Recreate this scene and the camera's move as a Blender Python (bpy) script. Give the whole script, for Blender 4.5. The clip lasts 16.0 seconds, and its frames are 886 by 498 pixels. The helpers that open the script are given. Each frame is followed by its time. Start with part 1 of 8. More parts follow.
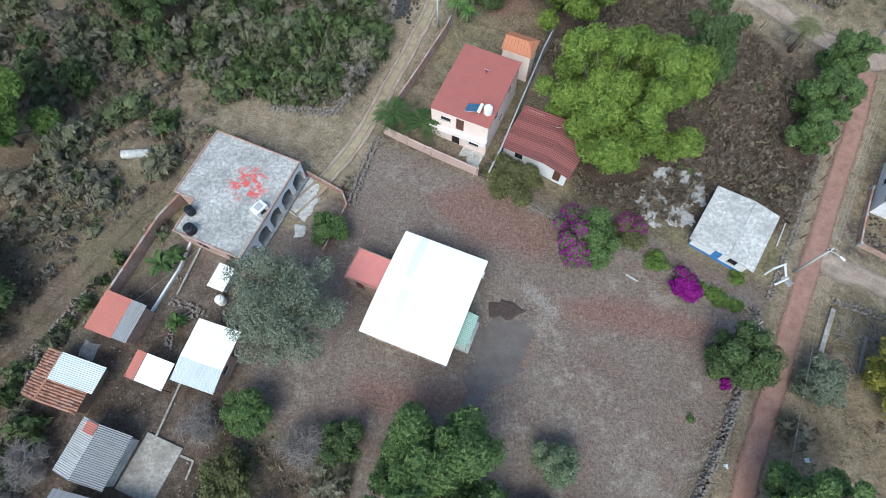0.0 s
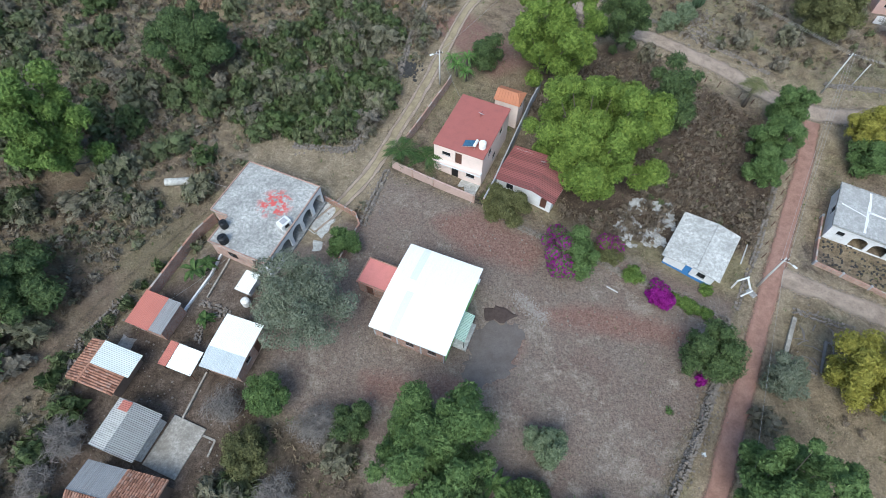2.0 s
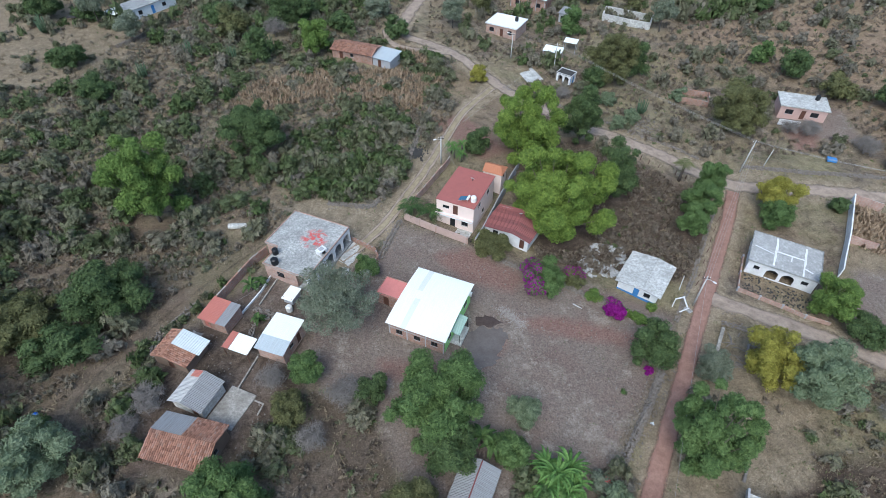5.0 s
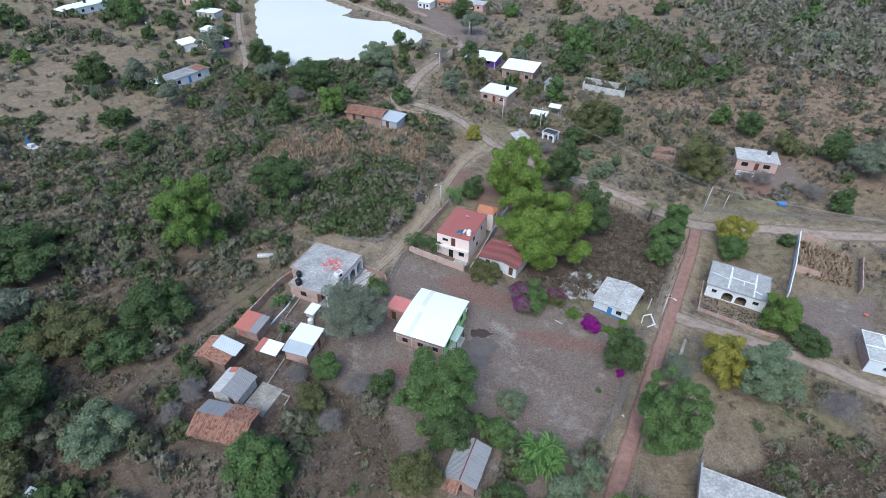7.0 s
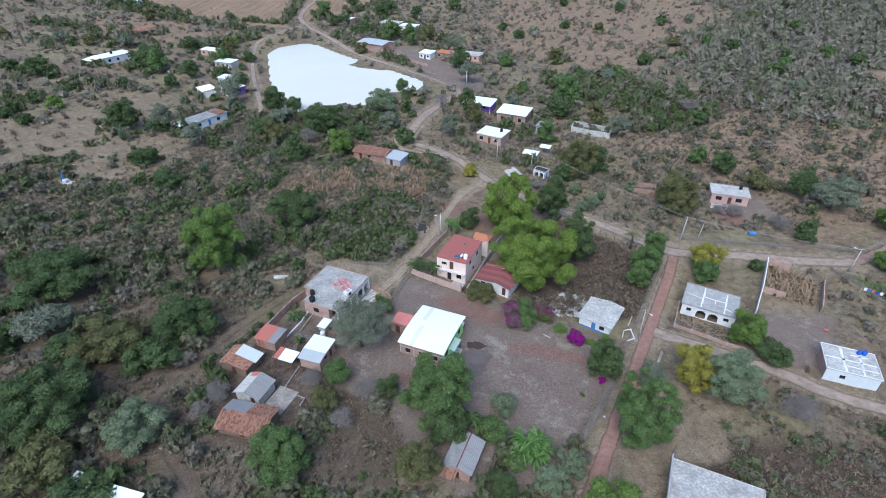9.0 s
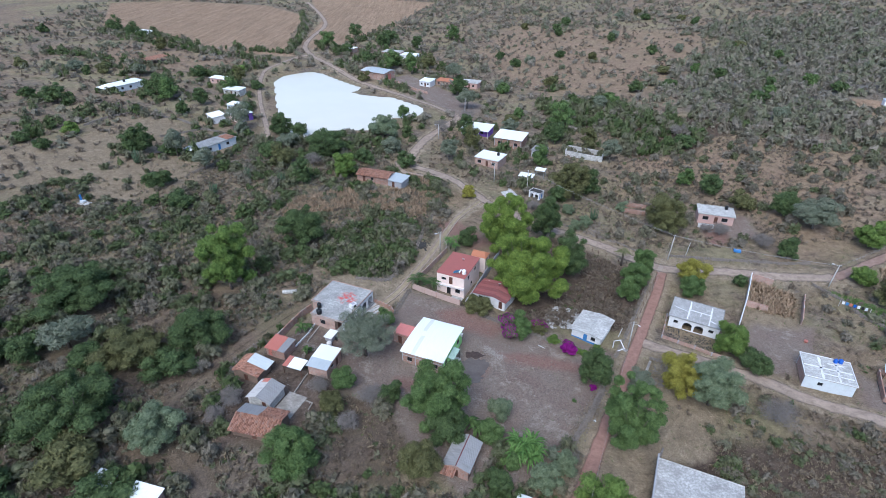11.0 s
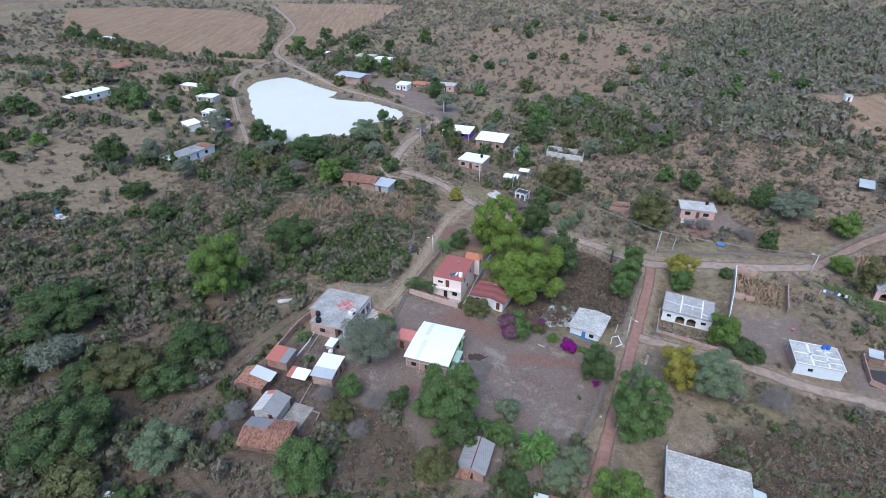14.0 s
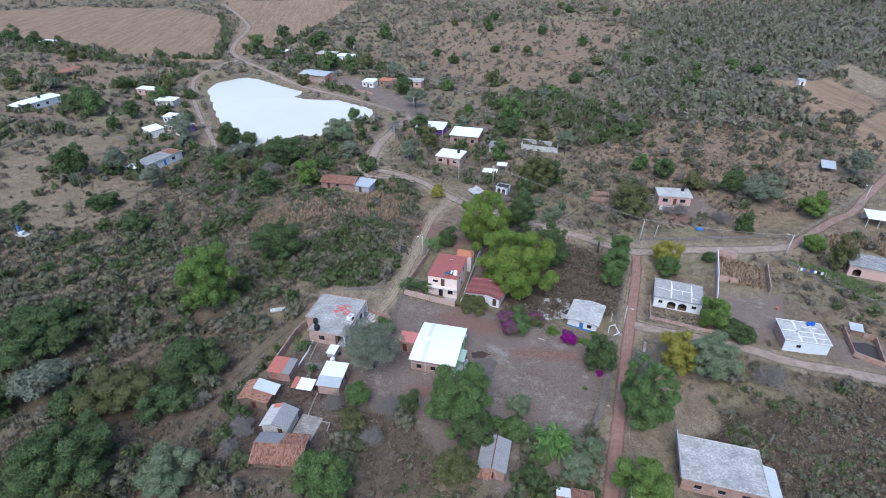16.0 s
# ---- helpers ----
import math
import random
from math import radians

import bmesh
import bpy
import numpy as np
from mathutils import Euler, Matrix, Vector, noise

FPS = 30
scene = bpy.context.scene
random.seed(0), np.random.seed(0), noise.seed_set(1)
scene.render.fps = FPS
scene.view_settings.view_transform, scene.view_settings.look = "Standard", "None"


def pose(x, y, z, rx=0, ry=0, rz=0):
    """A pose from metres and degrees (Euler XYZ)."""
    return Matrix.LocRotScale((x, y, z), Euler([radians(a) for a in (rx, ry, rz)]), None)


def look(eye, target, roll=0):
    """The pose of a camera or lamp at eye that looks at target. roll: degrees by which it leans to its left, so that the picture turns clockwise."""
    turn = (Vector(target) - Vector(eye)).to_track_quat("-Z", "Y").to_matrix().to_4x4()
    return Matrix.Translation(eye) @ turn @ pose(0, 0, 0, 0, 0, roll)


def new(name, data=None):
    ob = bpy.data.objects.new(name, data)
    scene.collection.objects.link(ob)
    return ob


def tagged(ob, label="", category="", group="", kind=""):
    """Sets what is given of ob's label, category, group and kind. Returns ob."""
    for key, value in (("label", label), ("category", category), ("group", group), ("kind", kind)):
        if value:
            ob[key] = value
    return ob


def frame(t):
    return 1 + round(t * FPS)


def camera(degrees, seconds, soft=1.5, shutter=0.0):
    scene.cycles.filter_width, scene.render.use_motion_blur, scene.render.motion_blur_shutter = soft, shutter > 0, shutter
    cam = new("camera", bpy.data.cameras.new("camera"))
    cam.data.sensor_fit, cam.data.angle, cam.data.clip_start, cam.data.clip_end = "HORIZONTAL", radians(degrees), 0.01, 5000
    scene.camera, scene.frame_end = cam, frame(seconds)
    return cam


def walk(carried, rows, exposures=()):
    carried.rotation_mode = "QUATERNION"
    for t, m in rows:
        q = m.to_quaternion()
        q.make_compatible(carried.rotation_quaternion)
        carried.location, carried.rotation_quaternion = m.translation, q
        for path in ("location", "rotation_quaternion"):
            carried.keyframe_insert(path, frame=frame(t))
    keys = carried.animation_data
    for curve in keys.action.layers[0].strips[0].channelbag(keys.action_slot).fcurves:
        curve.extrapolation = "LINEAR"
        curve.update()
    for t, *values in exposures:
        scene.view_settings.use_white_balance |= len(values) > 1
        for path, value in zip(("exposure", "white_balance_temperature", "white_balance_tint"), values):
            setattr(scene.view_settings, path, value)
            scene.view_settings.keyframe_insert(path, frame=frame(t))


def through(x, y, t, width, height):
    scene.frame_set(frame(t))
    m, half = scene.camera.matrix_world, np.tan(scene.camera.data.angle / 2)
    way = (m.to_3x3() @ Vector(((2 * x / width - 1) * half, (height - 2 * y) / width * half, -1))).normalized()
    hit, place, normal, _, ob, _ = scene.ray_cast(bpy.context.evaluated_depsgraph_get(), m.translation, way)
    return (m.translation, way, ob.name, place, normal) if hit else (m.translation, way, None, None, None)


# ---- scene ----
cam = camera(78.6, 16.0, soft=0.5)
STOPS, KELVIN, TINT = 0.82, 6080, 7.4
METRES, EYE, TILT, LEAN, TURN = 85.0, 55.5, -67.0, 0.0, 0.0
ROWS = [
    (0.0, 0.0, 0.0, 0.0, 0.0, 0.0, -0.0),
    (0.5, 0.0001, -0.0185, -0.0242, -0.0, 2.23, -0.06),
    (1.0, -0.0005, -0.0389, -0.0484, -0.04, 4.38, -0.11),
    (1.5, 0.0002, -0.0603, -0.0766, 0.03, 6.73, -0.17),
    (2.0, 0.0001, -0.0846, -0.1054, 0.03, 9.0, -0.22),
    (2.5, 0.0005, -0.1107, -0.1369, 0.06, 11.31, -0.26),
    (3.0, -0.0007, -0.1389, -0.1706, -0.03, 13.58, -0.26),
    (3.5, -0.0004, -0.1678, -0.2082, -0.0, 15.95, -0.27),
    (4.0, 0.0002, -0.1984, -0.2456, -0.02, 18.08, -0.35),
    (6.5, 0.0018, -0.3517, -0.4361, -0.01, 27.63, -0.39),
    (7.0, 0.0026, -0.381, -0.4707, -0.02, 29.12, -0.39),
    (7.5, 0.0028, -0.4072, -0.5026, -0.03, 30.47, -0.38),
    (8.0, 0.0031, -0.4303, -0.5315, -0.04, 31.67, -0.37),
    (8.5, 0.0035, -0.4517, -0.5568, -0.06, 32.71, -0.37),
    (9.0, 0.0039, -0.4705, -0.58, -0.08, 33.62, -0.37),
    (9.5, 0.0041, -0.4881, -0.601, -0.08, 34.42, -0.36),
    (10.0, 0.0044, -0.5043, -0.6199, -0.08, 35.14, -0.35),
    (12.5, -0.0084, -0.5334, -0.6529, -0.47, 36.73, 0.26),
    (13.0, -0.0226, -0.5311, -0.65, -0.73, 36.65, 0.94),
    (13.5, -0.0429, -0.5288, -0.6455, -1.09, 36.56, 1.93),
    (14.0, -0.0653, -0.527, -0.6407, -1.47, 36.39, 3.09),
    (14.5, -0.088, -0.5256, -0.6354, -1.87, 36.22, 4.27),
    (15.0, -0.1102, -0.5239, -0.6295, -2.3, 36.02, 5.49),
    (15.5, -0.1321, -0.522, -0.623, -2.71, 35.84, 6.7),
    (16.0, -0.1535, -0.5201, -0.616, -3.13, 35.67, 7.91),
]
walk(cam, [(t, pose(0, 0, EYE, TILT, LEAN, TURN) @ pose(METRES * x, METRES * y, METRES * z, 90 + pitch, roll, yaw)) for t, x, y, z, yaw, pitch, roll in ROWS], [(0.0, STOPS + 0.26, KELVIN - 70, TINT - 6.0), (4.0, STOPS + 0.14, KELVIN - 200, TINT - 4.6), (8.0, STOPS + 0.08, KELVIN - 420, TINT - 0.4), (16.0, STOPS + 0.05, KELVIN - 460, TINT + 3.0)])


# ---------------------------------------------------------------- sky and sun
SUN_EL, SUN_ROT = radians(52), radians(200)
world = bpy.data.worlds.new("overcast_sky")
scene.world = world
world.use_nodes = True
wn = world.node_tree.nodes
sky = wn.new("ShaderNodeTexSky")
sky.sky_type = "NISHITA"
sky.sun_disc = False
sky.sun_elevation, sky.sun_rotation = SUN_EL, SUN_ROT
sky.air_density, sky.dust_density, sky.ozone_density = 1.0, 1.6, 1.0
wn["Background"].inputs["Strength"].default_value = 0.138
world.node_tree.links.new(sky.outputs[0], wn["Background"].inputs["Color"])
sun = new("sun", bpy.data.lights.new("sun", "SUN"))
sun.data.energy, sun.data.angle, sun.data.color = 1.5, radians(38), (1.0, 0.96, 0.91)
sun.matrix_world = look((0, 0, 200), (0 - 100 * math.sin(SUN_ROT) * math.cos(SUN_EL), 0 - 100 * math.cos(SUN_ROT) * math.cos(SUN_EL), 200 - 100 * math.sin(SUN_EL)))

# ---------------------------------------------------------------- materials


class Nodes:
    """A small builder for one node material."""

    def __init__(self, name, rough=0.9, metal=0.0, spec=0.3):
        self.mat = bpy.data.materials.new(name)
        self.mat.use_nodes = True
        self.tree = self.mat.node_tree
        self.bsdf = self.tree.nodes["Principled BSDF"]
        self.bsdf.inputs["Roughness"].default_value = rough
        self.bsdf.inputs["Metallic"].default_value = metal
        self.bsdf.inputs["Specular IOR Level"].default_value = spec
        self.geo = self.tree.nodes.new("ShaderNodeNewGeometry")

    def link(self, a, b):
        self.tree.links.new(a, b)

    def noise(self, scale, detail=4.0, rough=0.6, coord=None, warp=0.0):
        n = self.tree.nodes.new("ShaderNodeTexNoise")
        n.inputs["Scale"].default_value, n.inputs["Detail"].default_value = scale, detail
        n.inputs["Roughness"].default_value, n.inputs["Distortion"].default_value = rough, warp
        self.link(coord or self.geo.outputs["Position"], n.inputs["Vector"])
        return n.outputs["Fac"]

    def local(self):
        n = self.tree.nodes.new("ShaderNodeTexCoord")
        return n.outputs["Object"]

    def scaled(self, coord, scale):
        n = self.tree.nodes.new("ShaderNodeMapping")
        n.inputs["Scale"].default_value = scale
        self.link(coord, n.inputs["Vector"])
        return n.outputs[0]

    def ramp(self, fac, stops):
        n = self.tree.nodes.new("ShaderNodeValToRGB")
        e = n.color_ramp.elements
        while len(e) < len(stops):
            e.new(0.5)
        for k, (at, c) in zip(e, stops):
            k.position = at
            k.color = (*c, 1) if isinstance(c, tuple) else (c, c, c, 1)
        self.link(fac, n.inputs[0])
        return n.outputs[0]

    def mix(self, fac, a, b, kind="MIX"):
        n = self.tree.nodes.new("ShaderNodeMix")
        n.data_type, n.blend_type = "RGBA", kind
        for value, slot in ((fac, n.inputs[0]), (a, n.inputs[6]), (b, n.inputs[7])):
            if isinstance(value, (int, float)):
                slot.default_value = value
            elif isinstance(value, tuple):
                slot.default_value = (*value, 1)
            else:
                self.link(value, slot)
        return n.outputs[2]

    def math(self, op, a, b=0.0, c=0.0):
        n = self.tree.nodes.new("ShaderNodeMath")
        n.operation = op
        for value, slot in zip((a, b, c), n.inputs):
            if isinstance(value, (int, float)):
                slot.default_value = value
            else:
                self.link(value, slot)
        return n.outputs[0]

    def attr(self, name):
        n = self.tree.nodes.new("ShaderNodeAttribute")
        n.attribute_name = name
        return n

    def color(self, c):
        if isinstance(c, tuple):
            self.bsdf.inputs["Base Color"].default_value = (*c, 1)
        else:
            self.link(c, self.bsdf.inputs["Base Color"])
        return self

    def bump(self, height, strength=0.4, distance=0.05):
        n = self.tree.nodes.new("ShaderNodeBump")
        n.inputs["Strength"].default_value, n.inputs["Distance"].default_value = strength, distance
        self.link(height, n.inputs["Height"])
        self.link(n.outputs[0], self.bsdf.inputs["Normal"])
        return self


def ground_material():
    m = Nodes("soil_and_dry_grass", 1.0, spec=0.1)
    broad, big, mid, fine, grain = m.noise(0.018, 4, 0.6), m.noise(0.09, 6, 0.65), m.noise(0.55, 8, 0.72, warp=0.4), m.noise(2.6, 6, 0.75), m.noise(11, 3, 0.7)
    blend = m.math("ADD", m.math("MULTIPLY", mid, 0.6), m.math("MULTIPLY", fine, 0.4))

    def split(name):
        a = m.attr(name)
        n = m.tree.nodes.new("ShaderNodeSeparateColor")
        m.link(a.outputs["Color"], n.inputs[0])
        return n.outputs[0], n.outputs[1], n.outputs[2], a.outputs["Alpha"]

    def soften(value, width=0.22):
        a = m.math("ADD", value, m.math("MULTIPLY_ADD", m.math("ADD", mid, big), 0.55, -0.55))
        return m.ramp(a, [(0.5 - width, 0.0), (0.5 + width, 1.0)])

    # withered herbs, dead stalks and soil of the unkept land, with drifts of straw, olive and rust
    # the darkest stop paints in the shadow gaps between the plants
    wild = m.ramp(blend, [(0.33, (0.052, 0.042, 0.033)), (0.44, (0.115, 0.092, 0.071)), (0.54, (0.19, 0.154, 0.117)), (0.68, (0.32, 0.268, 0.198))])
    olive = m.ramp(blend, [(0.36, (0.05, 0.052, 0.026)), (0.64, (0.17, 0.165, 0.09))])
    straw = m.ramp(blend, [(0.34, (0.105, 0.078, 0.05)), (0.52, (0.235, 0.18, 0.112)), (0.68, (0.37, 0.3, 0.2))])
    rust = m.ramp(blend, [(0.34, (0.1, 0.071, 0.05)), (0.52, (0.24, 0.17, 0.115)), (0.68, (0.37, 0.277, 0.192))])
    wild = m.mix(m.ramp(big, [(0.45, 0.0), (0.6, 0.85)]), wild, straw)
    wild = m.mix(m.ramp(m.noise(0.14, 5, 0.7), [(0.52, 0.0), (0.66, 0.7)]), wild, olive)
    wild = m.mix(m.ramp(broad, [(0.46, 0.0), (0.6, 0.5)]), wild, rust)
    meadow = m.ramp(blend, [(0.34, (0.12, 0.104, 0.056)), (0.66, (0.33, 0.29, 0.17))])
    wild = m.mix(m.ramp(m.noise(0.03, 6, 0.65), [(0.49, 0.0), (0.6, 0.7)]), wild, meadow)
    turf, murk, orange, woods = split("cover")
    yard, red, dry, till = split("zone")
    c = m.mix(soften(orange), wild, m.mix(m.ramp(big, [(0.42, 0.0), (0.62, 0.7)]), rust, straw))
    c = m.mix(soften(woods), c, m.ramp(blend, [(0.34, (0.07, 0.066, 0.056)), (0.66, (0.21, 0.195, 0.17))]))
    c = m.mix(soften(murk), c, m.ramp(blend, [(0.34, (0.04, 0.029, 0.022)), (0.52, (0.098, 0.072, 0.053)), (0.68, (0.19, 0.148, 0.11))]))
    bare = m.ramp(fine, [(0.28, (0.14, 0.108, 0.087)), (0.5, (0.206, 0.164, 0.134)), (0.75, (0.285, 0.238, 0.2))])
    bare = m.mix(m.ramp(m.noise(0.13, 5, 0.65), [(0.42, 0.0), (0.66, 0.4)]), bare, m.ramp(fine, [(0.3, (0.112, 0.066, 0.052)), (0.7, (0.2, 0.128, 0.105))]))
    bare = m.mix(m.ramp(m.noise(0.3, 6, 0.7), [(0.5, 0.0), (0.66, 0.55)]), bare, (0.122, 0.096, 0.077))
    bare = m.mix(m.ramp(m.noise(0.3, 9, 0.8), [(0.53, 0.0), (0.62, 0.8)]), bare, (0.31, 0.265, 0.22))
    c = m.mix(soften(yard), c, bare)
    c = m.mix(soften(turf), c, m.ramp(blend, [(0.32, (0.13, 0.1, 0.066)), (0.5, (0.262, 0.208, 0.142)), (0.68, (0.4, 0.332, 0.236))]))
    c = m.mix(soften(red), c, m.ramp(fine, [(0.25, (0.145, 0.084, 0.065)), (0.5, (0.22, 0.134, 0.106)), (0.78, (0.29, 0.205, 0.17))]))
    c = m.mix(soften(dry), c, m.ramp(blend, [(0.32, (0.105, 0.08, 0.054)), (0.52, (0.24, 0.188, 0.126)), (0.7, (0.37, 0.305, 0.212))]))
    rows = m.noise(1.0, 3, 0.6, m.scaled(m.geo.outputs["Position"], (0.42, 0.03, 0.05)))
    tilled = m.mix(m.ramp(big, [(0.35, 0.0), (0.7, 0.6)]), m.ramp(m.math("ADD", m.math("MULTIPLY", rows, 0.6), m.math("MULTIPLY", mid, 0.4)), [(0.36, (0.165, 0.108, 0.068)), (0.62, (0.33, 0.23, 0.152))]), (0.29, 0.215, 0.14))
    c = m.mix(m.ramp(till, [(0.4, 0.0), (0.6, 1.0)]), c, tilled)
    c = m.mix(0.5, c, m.mix(1.0, c, m.ramp(grain, [(0.32, 0.4), (0.62, 1.35)]), "MULTIPLY"))
    c = m.mix(0.5, c, m.mix(1.0, c, m.ramp(m.noise(4.2, 4, 0.75), [(0.33, 0.4), (0.64, 1.42)]), "MULTIPLY"))
    m.color(c)
    return m.bump(m.math("ADD", m.math("ADD", fine, m.math("MULTIPLY", grain, 0.4)), m.math("MULTIPLY", mid, 1.2)), 0.9, 0.22).mat


def earth(name, dark, light, scale=1.6, grain=9.0, fray=0.0, thin=0.0):
    m = Nodes(name, 1.0, spec=0.1)
    a, b = m.noise(scale, 6, 0.7), m.noise(grain, 4, 0.7)
    mid = tuple((p + q) / 2 for p, q in zip(dark, light))
    c = m.ramp(a, [(0.28, dark), (0.5, mid), (0.74, light)])
    c = m.mix(0.5, c, m.mix(1.0, c, m.ramp(b, [(0.25, 0.5), (0.65, 1.2)]), "MULTIPLY"))
    m.color(c)
    if fray:
        # the strip frays out into the soil along its edges
        edge = m.math("ADD", m.attr("edge").outputs["Fac"], m.math("MULTIPLY_ADD", m.math("ADD", a, b), 0.6, thin - 0.6))
        clear = m.tree.nodes.new("ShaderNodeBsdfTransparent")
        mixer = m.tree.nodes.new("ShaderNodeMixShader")
        m.link(m.ramp(edge, [(fray, 0.0), (min(1.0, fray + 0.4), 1.0)]), mixer.inputs[0])
        m.link(m.bsdf.outputs[0], mixer.inputs[1])
        m.link(clear.outputs[0], mixer.inputs[2])
        m.link(mixer.outputs[0], m.tree.nodes["Material Output"].inputs["Surface"])
    return m.bump(b, 0.5, 0.06).mat


def painted(name, base, stain, rough=0.75, amount=0.5, scale=0.9):
    """Painted or rendered masonry with stains and fine grain."""
    m = Nodes(name, rough)
    a, b = m.noise(scale, 6, 0.7), m.noise(14, 3)
    c = m.mix(m.ramp(a, [(0.45, 0.0), (0.75, amount)]), base, stain)
    c = m.mix(0.25, c, m.mix(1.0, c, m.ramp(b, [(0.3, 0.6), (0.7, 1.1)]), "MULTIPLY"))
    m.color(c)
    return m.bump(b, 0.15, 0.02).mat


def concrete(name, base=(0.37, 0.37, 0.355), dark=(0.15, 0.15, 0.145), pale=(0.52, 0.52, 0.50)):
    m = Nodes(name, 0.92, spec=0.2)
    a, b, d = m.noise(0.45, 6, 0.72), m.noise(2.4, 6, 0.75), m.noise(16, 3)
    c = m.ramp(a, [(0.3, dark), (0.5, base), (0.7, pale)])
    c = m.mix(m.ramp(b, [(0.42, 0.75), (0.62, 0.0)]), c, dark)
    c = m.mix(0.3, c, m.mix(1.0, c, m.ramp(d, [(0.3, 0.6), (0.7, 1.15)]), "MULTIPLY"))
    m.color(c)
    return m.bump(b, 0.25, 0.03).mat


def brickwork(name, brick=(0.30, 0.155, 0.11), other=(0.38, 0.215, 0.155), mortar=(0.33, 0.29, 0.26)):
    m = Nodes(name, 0.95, spec=0.15)
    n = m.tree.nodes.new("ShaderNodeTexBrick")
    n.inputs["Color1"].default_value, n.inputs["Color2"].default_value = (*brick, 1), (*other, 1)
    n.inputs["Mortar"].default_value, n.inputs["Scale"].default_value = (*mortar, 1), 1.0
    n.inputs["Mortar Size"].default_value, n.inputs["Brick Width"].default_value = 0.012, 0.26
    n.inputs["Row Height"].default_value = 0.075
    # lay the courses level on walls that face either way
    sep = m.tree.nodes.new("ShaderNodeSeparateXYZ")
    m.link(m.local(), sep.inputs[0])
    com = m.tree.nodes.new("ShaderNodeCombineXYZ")
    m.link(m.math("ADD", sep.outputs[0], sep.outputs[1]), com.inputs[0])
    m.link(sep.outputs[2], com.inputs[1])
    m.link(com.outputs[0], n.inputs["Vector"])
    a = m.noise(0.8, 5, 0.7)
    c = m.mix(1.0, n.outputs["Color"], m.ramp(a, [(0.25, 0.6), (0.7, 1.15)]), "MULTIPLY")
    m.color(c)
    return m.bump(n.outputs["Fac"], 0.4, -0.01).mat


def sheet_metal(name, base, rust, amount=0.4, rough=0.45, metal=0.2, scale=0.7):
    m = Nodes(name, rough, metal)
    a, b = m.noise(1.0, 6, 0.7, m.scaled(m.local(), (scale * 7, scale * 0.6, scale))), m.noise(6, 4)
    c = m.mix(m.ramp(a, [(0.45, 0.0), (0.72, amount)]), base, rust)
    c = m.mix(0.2, c, m.mix(1.0, c, m.ramp(b, [(0.3, 0.6), (0.7, 1.1)]), "MULTIPLY"))
    return m.color(c).mat


def clay_tiles(name):
    m = Nodes(name, 0.95, spec=0.15)
    isl = m.geo.outputs["Random Per Island"]
    c = m.ramp(isl, [(0.0, (0.19, 0.095, 0.065)), (0.35, (0.30, 0.15, 0.10)), (0.75, (0.40, 0.21, 0.145)), (1.0, (0.32, 0.205, 0.16))])
    a, b = m.noise(0.9, 6, 0.75), m.noise(7, 4)
    c = m.mix(m.ramp(a, [(0.5, 0.0), (0.75, 0.65)]), c, (0.13, 0.095, 0.075))
    c = m.mix(0.35, c, m.mix(1.0, c, m.ramp(b, [(0.3, 0.5), (0.7, 1.15)]), "MULTIPLY"))
    return m.color(c).mat


def leaves(name, shades, shift=0.0, through=0.14, leaflets=8.0):
    """Foliage: a shade of its own for every spray, a drift of hue from plant to plant, fine leaf texture."""
    m = Nodes(name, 0.7, spec=0.15)
    isl = m.geo.outputs["Random Per Island"]
    dark, mid, light = shades
    tint = m.attr("tint").outputs["Fac"]
    drift, fine = m.noise(0.35, 4, 0.6), m.noise(leaflets or 6.0, 3.0, 0.7)
    v = m.math("ADD", m.math("ADD", m.math("MULTIPLY", isl, 0.36), m.math("MULTIPLY", drift, 0.42)), m.math("MULTIPLY_ADD", fine, 1.3, -0.5))
    c = m.ramp(v, [(0.22, dark), (0.5, mid), (0.82, light)])
    if shift:
        dry = m.ramp(tint, [(0.0, (0.074, 0.108, 0.038)), (0.2, (0.1, 0.124, 0.056)), (0.42, (0.136, 0.142, 0.08)), (0.6, (0.162, 0.156, 0.104)), (0.78, (0.168, 0.148, 0.112)), (1.0, (0.2, 0.172, 0.142))])
        c = m.mix(shift, c, m.mix(0.9, dry, m.mix(1.0, dry, m.ramp(v, [(0.2, 0.42), (0.85, 1.55)]), "MULTIPLY")))
    m.color(c)
    if through:
        t = m.tree.nodes.new("ShaderNodeBsdfTranslucent")
        mixer = m.tree.nodes.new("ShaderNodeMixShader")
        mixer.inputs[0].default_value = through
        m.link(c, t.inputs["Color"])
        m.link(m.bsdf.outputs[0], mixer.inputs[1])
        m.link(t.outputs[0], mixer.inputs[2])
        last = mixer.outputs[0]
        if leaflets:
            # each spray is cut into leaflets with gaps between them; the hidden light-blocking cores stay whole
            clear = m.tree.nodes.new("ShaderNodeBsdfTransparent")
            cut = m.tree.nodes.new("ShaderNodeMixShader")
            gaps = m.ramp(m.noise(leaflets * 0.9, 2.0, 0.6), [(0.43, 0.0), (0.45, 1.0)])
            m.link(m.math("MAXIMUM", gaps, m.attr("solid").outputs["Fac"]), cut.inputs[0])
            m.link(clear.outputs[0], cut.inputs[1])
            m.link(last, cut.inputs[2])
            last = cut.outputs[0]
        m.link(last, m.tree.nodes["Material Output"].inputs["Surface"])
    return m.bump(fine, 0.5, 0.25).mat


